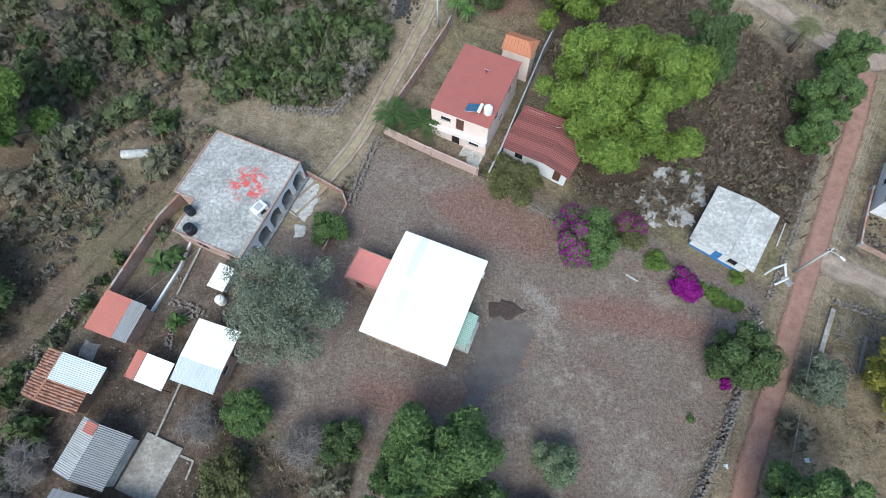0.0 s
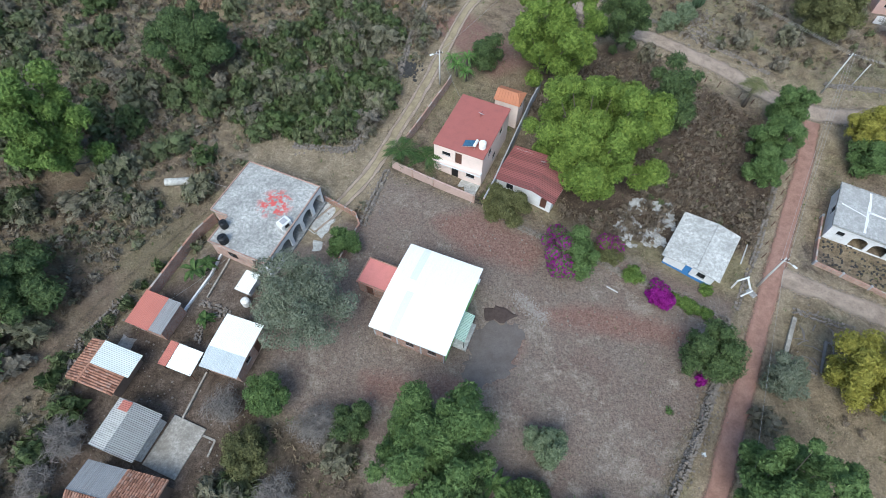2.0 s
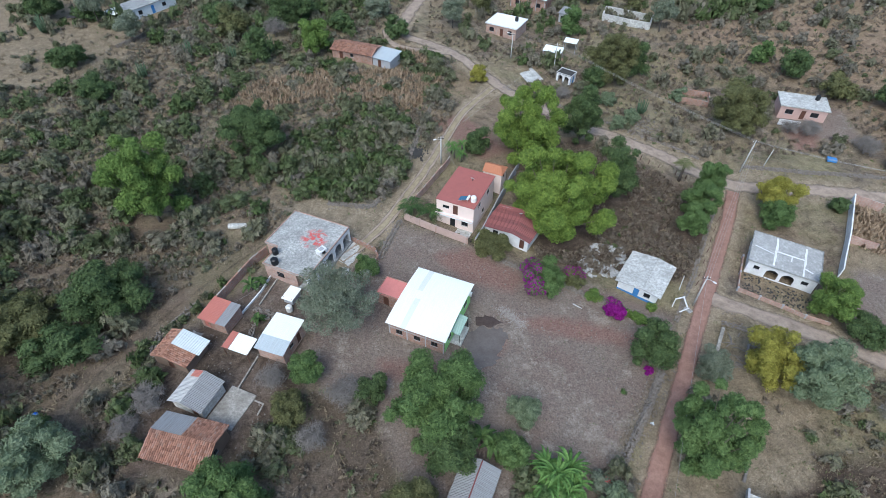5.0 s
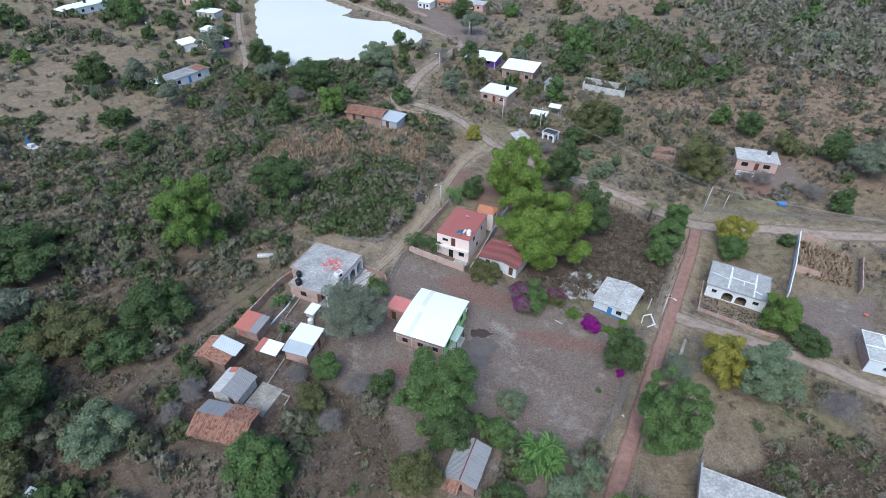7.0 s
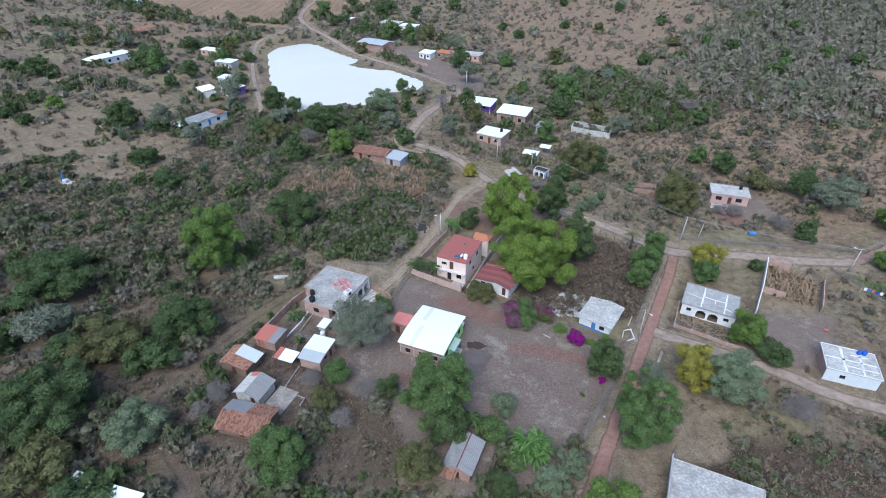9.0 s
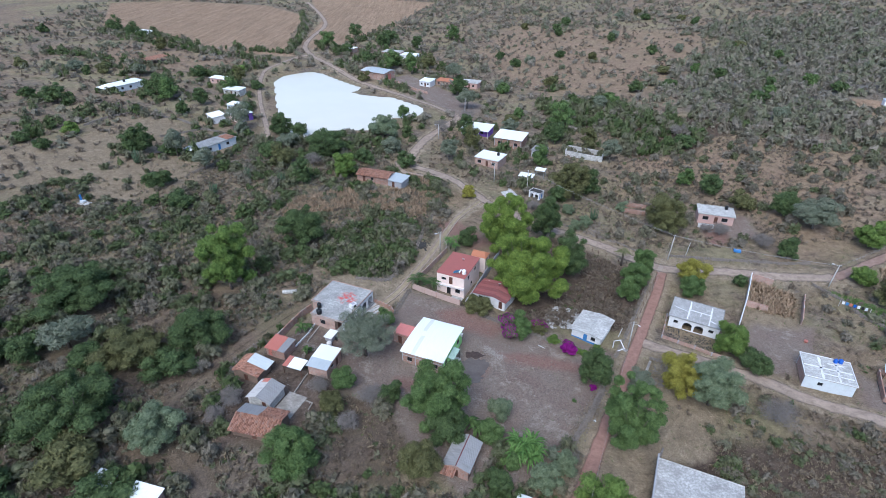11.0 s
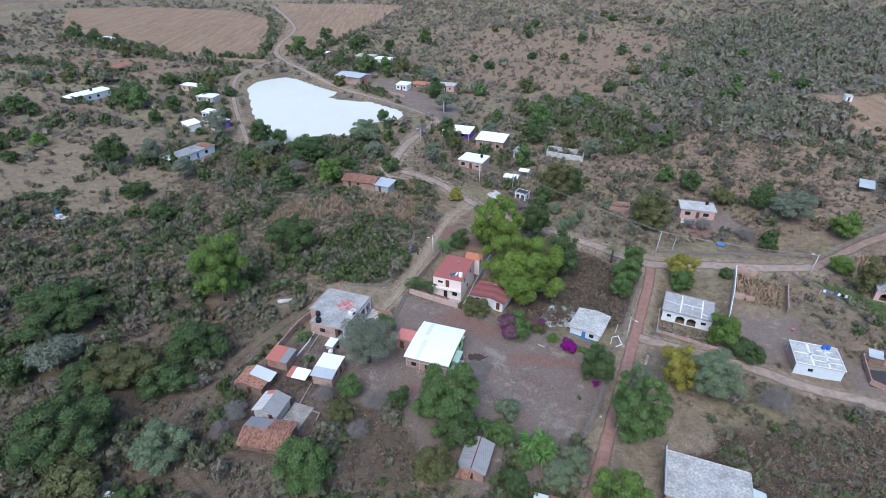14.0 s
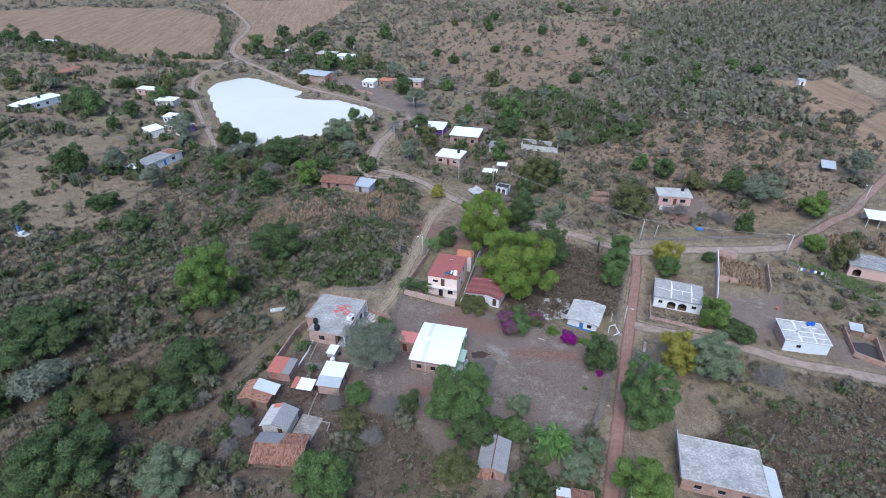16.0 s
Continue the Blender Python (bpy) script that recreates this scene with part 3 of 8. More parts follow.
RED_SOIL = [[(10.7, 17.6), (16.4, 18.6), (23, 17.3), (30.1, 15.2), (28, 13.8), (12.9, 15.5)], [(-2, 30.4), (4.8, 31.9), (11.3, 28.5), (14, 26), (10.6, 23), (2.7, 24.6)], [(-9, 9), (0, 8.5), (6.5, 9), (9.7, 12.7), (8, 15), (3, 6), (-8, 6)], [(77, 72), (82, 70), (80, 62), (75, 64)], [(-4, 70), (8, 58), (14, 62), (4, 74)]]
TURF = [[(-26.9, 41.4), (-23.2, 42.4), (-16.6, 40.7), (-10.3, 42.1), (-8.0, 47.0), (-5.8, 56.3), (-2.0, 62.2), (-0.3, 62.5), (-0.8, 53.8), (-7.3, 42.5), (-8.5, 36.8), (-10.1, 31.8), (-15.3, 33.6), (-26.4, 38.5)], [(50, 56), (58, 58), (66, 57), (66, 49), (57, 46)], [(37, 6), (48, 2), (47, -6), (36, -10), (28, -20), (25, -16), (31, -6)], [(198, 138), (205, 167), (218, 171), (212, 141), (198, 126)]]
PLOT = [(16, 31), (30, 27), (41, 27), (53, 47), (40, 60), (28, 68), (13, 54)]
ORANGE = [[(52, 372), (103, 340), (164, 299), (142, 238), (111, 207), (83, 194), (47, 209), (30, 240), (20, 300)], [(66, 121), (108, 142), (149, 117), (138, 90), (113, 62), (92, 54), (92, 77), (75, 104), (59, 96)], [(-213, 283), (-187, 292), (-126, 260), (-105, 254), (-104, 234), (-130, 231), (-145, 229), (-167, 223), (-195, 247)]]
BELT = [(44, 192), (76, 185), (95, 161), (113, 158), (132, 161), (121, 141), (102, 136), (93, 123), (68, 124), (72, 147), (47, 164)]
WOODS = [(116, 205), (156, 240), (198, 302), (323, 267), (238, 171), (200, 164), (170, 166), (153, 128), (131, 142), (106, 167)]
HUT_YARD = [(-34, 19), (-27, 25), (-19, 18), (-18, 4), (-25, -8), (-38, -9), (-40, 8)]
THICKET = [(-31.6, 59.9), (-22.9, 63.8), (-15.1, 64.3), (-8.7, 61.2), (-7.2, 52.8), (-10.8, 44.6), (-16.7, 41.8), (-23.3, 43.4), (-28.6, 45.3), (-30.7, 51.4)]
DARK_WEST = [(-130, -40), (-34, -22), (-38, 14), (-32, 30), (-60, 36), (-130, 30)]
SCRUB = [(-17.4, 3.6), (-10.8, 1.4), (-5.3, -1.4), (-5.6, -8.1), (-7.0, -14.5), (-18.0, -13.5)]
EAST_PLOT = [(40, -2), (90, -6), (100, -40), (30, -40)]
BUILT = [(-35.3, 34.4, 2.2), (-6.2, 58.4, 1.6)]  # footprints: x, y, radius


def spaced(lo, hi, far_lo, far_hi, step, wide, growth=1.3, reach=2600.0):
    """Grid lines: close together from lo to hi, wider to the ends of the settled land, then ever wider to the horizon."""
    a = list(np.arange(lo, hi + step / 2, step))
    for sign, end in ((1, far_hi), (-1, far_lo)):
        b, s, more = a[-1] if sign > 0 else a[0], step, []
        while abs(b) < reach:
            s = min(s * 1.2, wide) if sign * b < sign * end else s * growth
            b += sign * s
            more.append(b)
        a = a + more if sign > 0 else more[::-1] + a
    return np.array(a)


def build_ground():
    xs, ys = spaced(-62, 96, -330, 340, 1.0, 4.0), spaced(-26, 112, -60, 560, 1.0, 4.0)
    gx, gy = np.meshgrid(xs, ys)
    z = land(gx, gy)
    rough = np.vectorize(lambda a, b: noise.noise((a * 0.6, b * 0.6, 0.0)) * 0.09 + noise.noise((a * 2.1, b * 2.1, 4.0)) * 0.04)(gx, gy)
    road = np.full(gx.shape, 1e9)
    for pts, half in ROADS[:-1]:
        road = np.minimum(road, line_distance(gx, gy, pts) - half)
    z = z + rough * np.clip(road / 2, 0, 1)
    zone = np.zeros((*gx.shape, 4), np.float32)
    for k, group in enumerate((YARDS, RED_SOIL, GRASSY)):
        s = np.full(gx.shape, 1e9)
        for poly in group:
            s = np.minimum(s, polygon_distance(gx, gy, poly))
        zone[..., k] = np.clip(0.5 - s / (5.0 if k != 1 else 4.5), 0, 1)
    # darker brown soil among the huts
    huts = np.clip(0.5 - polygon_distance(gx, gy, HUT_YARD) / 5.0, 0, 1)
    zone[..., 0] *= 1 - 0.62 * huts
    for poly in GRASSY[7:]:
        zone[..., 3] = np.maximum(zone[..., 3], np.clip(0.5 - polygon_distance(gx, gy, poly) / 6.0, 0, 1))
    cover = np.zeros((*gx.shape, 4), np.float32)
    for k, (group, soft) in enumerate(((TURF, 3.0), ([PLOT, BELT], 5.0), (ORANGE, 24.0), ([WOODS], 24.0))):
        for poly in group:
            cover[..., k] = np.maximum(cover[..., k], np.clip(0.5 - polygon_distance(gx, gy, poly) / soft, 0, 1))
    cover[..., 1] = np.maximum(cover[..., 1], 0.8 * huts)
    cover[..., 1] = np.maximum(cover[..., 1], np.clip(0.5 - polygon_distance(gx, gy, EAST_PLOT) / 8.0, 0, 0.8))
    # darker ground over the south-western brush
    cover[..., 1] = np.maximum(cover[..., 1], np.clip(0.5 - polygon_distance(gx, gy, DARK_WEST) / 12.0, 0, 0.48))
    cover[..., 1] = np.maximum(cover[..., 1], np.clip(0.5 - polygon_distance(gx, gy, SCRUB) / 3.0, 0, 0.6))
    # bleached verges along the roads
    for pts, half, reach in ((DIRT_EAST, 2.4, 5.0), (RED_ROAD, 1.5, 3.2), (SOUTH_TRACK, 1.7, 3.0), (NORTH, 2.0, 4.0), (WEST_PATH, 1.5, 2.5), (LANE, 1.5, 2.2)):
        cover[..., 0] = np.maximum(cover[..., 0], np.clip(0.8 - (line_distance(gx, gy, pts) - half) / reach, 0, 0.8))
    nx, ny = len(xs), len(ys)
    idx = np.arange(nx * ny).reshape(ny, nx)
    faces = np.stack([idx[:-1, :-1], idx[:-1, 1:], idx[1:, 1:], idx[1:, :-1]], -1).reshape(-1, 4)
    me = bpy.data.meshes.new("ground")
    me.vertices.add(nx * ny)
    me.vertices.foreach_set("co", np.stack([gx, gy, z], -1).astype(np.float32).ravel())
    me.loops.add(faces.size)
    me.loops.foreach_set("vertex_index", faces.astype(np.int32).ravel())
    me.polygons.add(len(faces))
    me.polygons.foreach_set("loop_start", np.arange(0, faces.size, 4, dtype=np.int32))
    a = me.attributes.new("zone", "FLOAT_COLOR", "POINT")
    a.data.foreach_set("color", zone.ravel())
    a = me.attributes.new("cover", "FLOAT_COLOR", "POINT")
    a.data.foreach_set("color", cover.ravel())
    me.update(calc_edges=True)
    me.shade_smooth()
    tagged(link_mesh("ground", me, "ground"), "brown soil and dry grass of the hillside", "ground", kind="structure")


build_ground()


def spline(pts, step=1.5):
    out = []
    p = [Vector((*a, 0)) for a in pts]
    for i in range(len(p) - 1):
        a, b, c, d = p[max(i - 1, 0)], p[i], p[i + 1], p[min(i + 2, len(p) - 1)]
        n = max(2, int((c - b).length / step))
        for k in range(n):
            t = k / n
            out.append(0.5 * ((2 * b) + (c - a) * t + (2 * a - 5 * b + 4 * c - d) * t * t + (3 * b - a - 3 * c + d) * t**3))
    return out + [p[-1]]


def ribbon(name, pts, half, mat, lift, label, wander=0.35):
    """A strip draped on the ground, with uneven edges."""
    line, verts, faces, across = spline(pts, 0.7), [], [], 7
    for i, p in enumerate(line):
        d = (line[min(i + 1, len(line) - 1)] - line[max(i - 1, 0)]).normalized()
        n = Vector((-d.y, d.x, 0))
        for k in range(across):
            u = 2 * k / (across - 1) - 1
            w = half * u
            if abs(u) > 0.6:
                w += u * wander * (noise.noise((p.x * 0.4, p.y * 0.4, 3.0 + u)) + 0.6 * noise.noise((p.x * 1.7, p.y * 1.7, 8.0 + u)))
            q = p + n * w
            crown = lift * (1 - 0.85 * abs(u) ** 4)
            verts.append((q.x, q.y, crown))
    verts = np.array(verts)
    verts[:, 2] += land(verts[:, 0], verts[:, 1])
    for i in range(len(line) - 1):
        for k in range(across - 1):
            a = i * across + k
            faces.append((a, a + 1, a + across + 1, a + across))
    ob = mesh_of(name, verts, faces, mat, smooth=True)
    a = ob.data.attributes.new("edge", "FLOAT", "POINT")
    a.data.foreach_set("value", [abs(2 * (k % across) / (across - 1) - 1) for k in range(len(verts))])
    return tagged(ob, label, "road", kind="structure")


ribbon("road_red", RED_ROAD, 1.45, "red_road", 0.16, "reddish stone-paved village road", 0.15)
ribbon("road_dirt", DIRT_EAST, 2.4, "dirt_road", 0.14, "pale rutted dirt road", 0.8)
ribbon("road_red_far", RED_EAST, 2.0, "red_dirt", 0.15, "reddish dirt road climbing away", 0.5)
ribbon("lane", LANE, 1.5, "track", 0.05, "grassy lane of dry turf", 1.2)
for side in (-0.72, 0.72):
    ribbon("wheel_rut", [(x + side * 0.92, y - side * 0.38) for x, y in LANE], 0.3, "dirt_road", 0.075, "pale wheel rut in the grassy lane", 0.3)
ribbon("road_north", NORTH, 2.4, "dirt_road", 0.13, "pale dirt road past the pond", 0.8)
ribbon("road_fork", NORTH_ARM, 1.7, "dirt_road", 0.12, "short fork of pale dirt road", 0.8)
ribbon("path_pond", WEST_PATH, 1.4, "dirt_road", 0.12, "dirt path beside the pond", 0.6)
ribbon("track_south", SOUTH_TRACK, 2.1, "dirt_road", 0.12, "dirt track between dry plots", 0.6)
ribbon("track_west", WEST_TRACK, 2.3, "faint_track", 0.05, "faint dirt track through brush", 1.2)

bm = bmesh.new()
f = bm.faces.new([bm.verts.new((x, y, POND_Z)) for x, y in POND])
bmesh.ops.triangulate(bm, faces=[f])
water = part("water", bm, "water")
tagged(water, "still milky pond with the white sky's reflection put in its colour", "pond", kind="structure")


# ---------------------------------------------------------------- houses
def panel(length, height, thick, holes):
    """A wall standing on x from 0 to length, y from 0 to thick, with openings (x0, x1, z0, z1) cut through."""
    xs = sorted({0.0, length, *(h[0] for h in holes), *(h[1] for h in holes)})
    zs = sorted({0.0, height, *(h[2] for h in holes), *(h[3] for h in holes)})
    xs, zs = [x for x in xs if 0 <= x <= length], [z for z in zs if 0 <= z <= height]
    bm = bmesh.new()
    inside = lambda x, z: any(h[0] < x < h[1] and h[2] < z < h[3] for h in holes)  # noqa: E731
    grid = {}

    def corner(i, y, k):
        if (i, y, k) not in grid:
            grid[i, y, k] = bm.verts.new((xs[i], thick * y, zs[k]))
        return grid[i, y, k]

    full = lambda i, k: 0 <= i < len(xs) - 1 and 0 <= k < len(zs) - 1 and not inside((xs[i] + xs[i + 1]) / 2, (zs[k] + zs[k + 1]) / 2)  # noqa: E731
    for i in range(len(xs) - 1):
        for k in range(len(zs) - 1):
            if not full(i, k):
                continue
            bm.faces.new([corner(i, 0, k), corner(i + 1, 0, k), corner(i + 1, 0, k + 1), corner(i, 0, k + 1)])
            bm.faces.new([corner(i, 1, k + 1), corner(i + 1, 1, k + 1), corner(i + 1, 1, k), corner(i, 1, k)])
            for other, quad in (((i - 1, k), ((i, 0, k), (i, 0, k + 1), (i, 1, k + 1), (i, 1, k))), ((i + 1, k), ((i + 1, 0, k + 1), (i + 1, 0, k), (i + 1, 1, k), (i + 1, 1, k + 1))), ((i, k - 1), ((i + 1, 0, k), (i, 0, k), (i, 1, k), (i + 1, 1, k))), ((i, k + 1), ((i, 0, k + 1), (i + 1, 0, k + 1), (i + 1, 1, k + 1), (i, 1, k + 1)))):
                if not full(*other):
                    bm.faces.new([corner(*c) for c in quad])
    return bm


def fill_opening(kind, hole, wall, mat_frame="iron", arch_mat="white_paint"):
    """A window or door in an opening of a wall, as a child of the wall."""
    x0, x1, z0, z1 = hole
    if kind == "gap":
        return
    y0, y1 = 0.06, 0.11
    if kind == "window":
        frame_mesh = bmesh.new()
        b = 0.05
        box(frame_mesh, x0, x0 + b, y0 - 0.02, y1, z0, z1)
        box(frame_mesh, x1 - b, x1, y0 - 0.02, y1, z0, z1)
        box(frame_mesh, x0 + b, x1 - b, y0 - 0.02, y1, z0, z0 + b)
        box(frame_mesh, x0 + b, x1 - b, y0 - 0.02, y1, z1 - b, z1)
        box(frame_mesh, (x0 + x1) / 2 - b / 2, (x0 + x1) / 2 + b / 2, y0 - 0.02, y1, z0 + b, z1 - b)
        part("window_frame", frame_mesh, mat_frame, wall)
        boxed("pane", "glass", wall, x0 + b, x1 - b, y0 + 0.01, y0 + 0.02, z0 + b, z1 - b)
        boxed("window_sill", "grey_render", wall, x0 - 0.06, x1 + 0.06, -0.07, 0.05, z0 - 0.07, z0 - 0.005, bevel=0.01)
    elif kind == "arch":
        # the spandrels that turn the head of an opening into a round arch
        mid, r = (x0 + x1) / 2, (x1 - x0) / 2
        arc = [(mid - r * math.cos(math.pi * k / 12), z1 - 0.03 - 0.8 * r * (1 - math.sin(math.pi * k / 12))) for k in range(13)]
        for some in ([(x0, z1)] + arc[:7] + [(mid, z1)], [(mid, z1)] + arc[6:] + [(x1, z1)]):
            bmh = bmesh.new()
            front, back = [bmh.verts.new((x, 0.02, z)) for x, z in some], [bmh.verts.new((x, 0.16, z)) for x, z in some]
            for k in range(len(some)):
                q = (k + 1) % len(some)
                bmh.faces.new([front[k], front[q], back[q], back[k]])
            bmh.faces.new(front)
            bmh.faces.new(back[::-1])
            bmesh.ops.recalc_face_normals(bmh, faces=bmh.faces)
            part("arch_head", bmh, arch_mat, wall)
    else:
        boxed("door", {"door": "wood", "blue_door": "blue_paint", "red_door": "red_sheet", "iron_door": "iron"}.get(kind, "wood"), wall, x0 + 0.03, x1 - 0.03, y0, y1, z0, z1 - 0.03, bevel=0.01)
        boxed("handle", "iron", wall, x1 - 0.18, x1 - 0.13, y0 - 0.06, y0, (z0 + z1) / 2 - 0.08, (z0 + z1) / 2 + 0.08)


def walls(house, L, W, H, mats, openings, thick=0.2, base=0.6):
    """Four walls; openings: side -> list of (kind, along, sill, width, height). Sides: s, e, n, w in the house's own axes."""
    sides = {"s": (L, (-L / 2, -W / 2, 0), 0), "e": (W - 2 * thick, (L / 2, -W / 2 + thick, 0), 90), "n": (L, (L / 2, W / 2, 0), 180), "w": (W - 2 * thick, (-L / 2, W / 2 - thick, 0), 270)}
    made = {}
    for side, (length, at, turn) in sides.items():
        holes = [(u, u + w, z + base, z + h + base) for _, u, z, w, h in openings.get(side, ())]
        mat = mats.get(side, mats["all"]) if isinstance(mats, dict) else mats
        wall = part("wall", panel(length, H + base, thick, holes), mat, house)
        wall.matrix_basis = pose(at[0], at[1], -base, 0, 0, turn)
        made[side] = wall
        for (kind, *_), hole in zip(openings.get(side, ()), holes):
            fill_opening(kind, hole, wall, arch_mat=mat)
    return made


def slab_roof(house, L, W, z, mat, over=0.25, thick=0.16, rim=None, x0=0.0, y0=0.0, label=""):
    bm = bmesh.new()
    box(bm, x0 - L / 2 - over, x0 + L / 2 + over, y0 - W / 2 - over, y0 + W / 2 + over, z, z + thick, bevel=0.02)
    roof = part("roof", bm, mat, house, label)
    if rim:
        a, b, t = L / 2 + over, W / 2 + over, 0.12
        for n, (p, q, r, s) in enumerate(((-a, a, -b, -b + t), (-a, a, b - t, b), (-a, -a + t, -b + t, b - t), (a - t, a, -b + t, b - t))):
            boxed("parapet", rim, roof, x0 + p, x0 + q, y0 + r, y0 + s, z + thick + 0.003, z + thick + 0.13, bevel=0.015)
    return roof


def corrugated(width, run, pitch=0.18, amp=0.02, sag=0.0, thick=0.012):
    """A corrugated sheet, ridges along y: x 0..width, y 0..run, z about 0."""
    nx = max(4, int(width / pitch) * 4)
    ny = 6
    verts, faces = [], []
    for layer in (0, -thick):
        for j in range(ny + 1):
            for i in range(nx + 1):
                x, y = width * i / nx, run * j / ny
                verts.append((x, y, amp * math.sin(2 * math.pi * x / pitch) + layer - sag * math.sin(math.pi * j / ny) + 0.01 * math.sin(x * 1.7 + j)))
    row, top = nx + 1, (nx + 1) * (ny + 1)
    for j in range(ny):
        for i in range(nx):
            a = j * row + i
            faces.append((a, a + 1, a + row + 1, a + row))
            faces.append((top + a, top + a + row, top + a + row + 1, top + a + 1))
    edge = [i for i in range(nx + 1)] + [j * row + nx for j in range(1, ny + 1)] + [ny * row + i for i in range(nx - 1, -1, -1)] + [j * row for j in range(ny - 1, 0, -1)]
    for a, b in zip(edge, edge[1:] + edge[:1]):
        faces.append((b, a, top + a, top + b))
    return verts, faces


def tiled(width, run, seed=0):
    """Rows of overlapping half-round clay tiles: x 0..width, y 0 (ridge) .. run (eave); each tile is a loose island."""
    rng = np.random.default_rng(seed)
    verts, faces, pitch, length = [], [], 0.27, 0.46
    for i in range(int(width / pitch)):
        for j in range(int(math.ceil(run / 0.38))):
            cx, y0 = (i + 0.5) * pitch + rng.normal(0, 0.015), j * 0.38 + rng.normal(0, 0.012)
            y1 = min(y0 + length, run + 0.05)
            z, t = 0.02 + rng.normal(0, 0.006), rng.normal(0, 0.02)
            b = len(verts)
            for y, r, dz in ((y0, 0.10, 0.0), (y1, 0.135, 0.05)):
                for k in range(5):
                    a = math.pi * k / 4
                    verts.append((cx + r * math.cos(a) + t * (y - y0), y, z + dz + 0.11 * math.sin(a)))
            for k in range(4):
                faces.append((b + k, b + k + 1, b + k + 6, b + k + 5))
            faces.append((b + 5, b + 6, b + 7, b + 8, b + 9))
    b = len(verts)
    verts += [(0, 0, 0), (width, 0, 0), (width, run, 0), (0, run, 0), (0, 0, -0.05), (width, 0, -0.05), (width, run, -0.05), (0, run, -0.05)]
    faces += [(b, b + 1, b + 2, b + 3), (b + 7, b + 6, b + 5, b + 4), (b, b + 4, b + 5, b + 1), (b + 1, b + 5, b + 6, b + 2), (b + 2, b + 6, b + 7, b + 3), (b + 3, b + 7, b + 4, b)]
    return verts, faces


def slope(house, name, kind, mat, width, run, at, turn, fall, label="", seed=0, **more):
    """A roof plane: starts at its upper edge 'at', runs down towards local -y turned by 'turn' degrees, falling 'fall' metres."""
    verts, faces = tiled(width, run, seed) if kind == "tile" else corrugated(width, run, **more)
    verts = [(x - width / 2, -y, z) for x, y, z in verts]
    faces = [f[::-1] for f in faces]
    ob = mesh_of(name, verts, faces, mat, house, label)
    ob.matrix_basis = Matrix.Translation(at) @ pose(0, 0, 0, 0, 0, turn) @ pose(0, 0, 0, math.degrees(math.asin(min(0.95, fall / run))), 0, 0)
    return ob


def gable_ends(house, W, H, rise, xs, mat, thick=0.2):
    """Triangles that close a gable whose ridge runs along x."""
    for x in xs:
        bm = bmesh.new()
        a = [bm.verts.new(p) for p in ((x - thick / 2, -W / 2, H), (x - thick / 2, W / 2, H), (x - thick / 2, 0, H + rise))]
        b = [bm.verts.new(p) for p in ((x + thick / 2, -W / 2, H), (x + thick / 2, W / 2, H), (x + thick / 2, 0, H + rise))]
        bm.faces.new(a)
        bm.faces.new(b[::-1])
        for i in range(3):
            k = (i + 1) % 3
            bm.faces.new([a[k], a[i], b[i], b[k]])
        bmesh.ops.recalc_face_normals(bm, faces=bm.faces)
        part("gable", bm, mat, house)


def cross_gables(house, ys, shape, mat, thick):
    """Triangles that close a gable whose ridge runs along y, each a part of its own."""
    x0, x1, xr, z0, z1 = shape
    for y in ys:
        bm = bmesh.new()
        rows = [[bm.verts.new(p) for p in ((x0, v, z0), (x1, v, z0), (xr, v, z1))] for v in (y - thick / 2, y + thick / 2)]
        bm.faces.new(rows[0])
        bm.faces.new(rows[1][::-1])
        for i in range(3):
            k = (i + 1) % 3
            bm.faces.new([rows[0][k], rows[0][i], rows[1][i], rows[1][k]])
        bmesh.ops.recalc_face_normals(bm, faces=bm.faces)
        part("gable", bm, mat, house)


def site(name, cx, cy, yaw, label, category="house", r=6.0, group=""):
    BUILT.append((cx, cy, r))
    return thing(name, cx, cy, gz(cx, cy), yaw, label, category, group)


def water_tank(x, y, z, mat, label, r=0.55, h=1.15):
    t = thing("water_tank", x, y, z, 0, label, "water tank")
    prof = [(0, 0), (r * 0.96, 0), (r, 0.06), (r, 0.30), (r * 0.97, 0.33), (r, 0.36), (r, 0.62), (r * 0.97, 0.65), (r, 0.68), (r, h * 0.8), (r * 0.72, h * 0.93), (r * 0.32, h * 0.97), (0, h * 0.98)]
    n, verts, faces = 18, [], []
    for rr, zz in prof:
        verts += [(rr * math.cos(2 * math.pi * k / n), rr * math.sin(2 * math.pi * k / n), zz) for k in range(n)]
    for i in range(len(prof) - 1):
        for k in range(n):
            q = (k + 1) % n
            faces.append((i * n + k, i * n + q, (i + 1) * n + q, (i + 1) * n + k))
    mesh_of("tank", verts, faces, mat, t)
    bm = bmesh.new()
    bmesh.ops.create_cone(bm, cap_ends=True, segments=14, radius1=0.24, radius2=0.22, depth=0.1, matrix=Matrix.Translation((0, 0, h)))
    part("lid", bm, mat, t)
    return t


def place_on(house, x, y, z):
    """World place of a point given in a house's own axes."""
    return house.matrix_basis @ Vector((x, y, z))


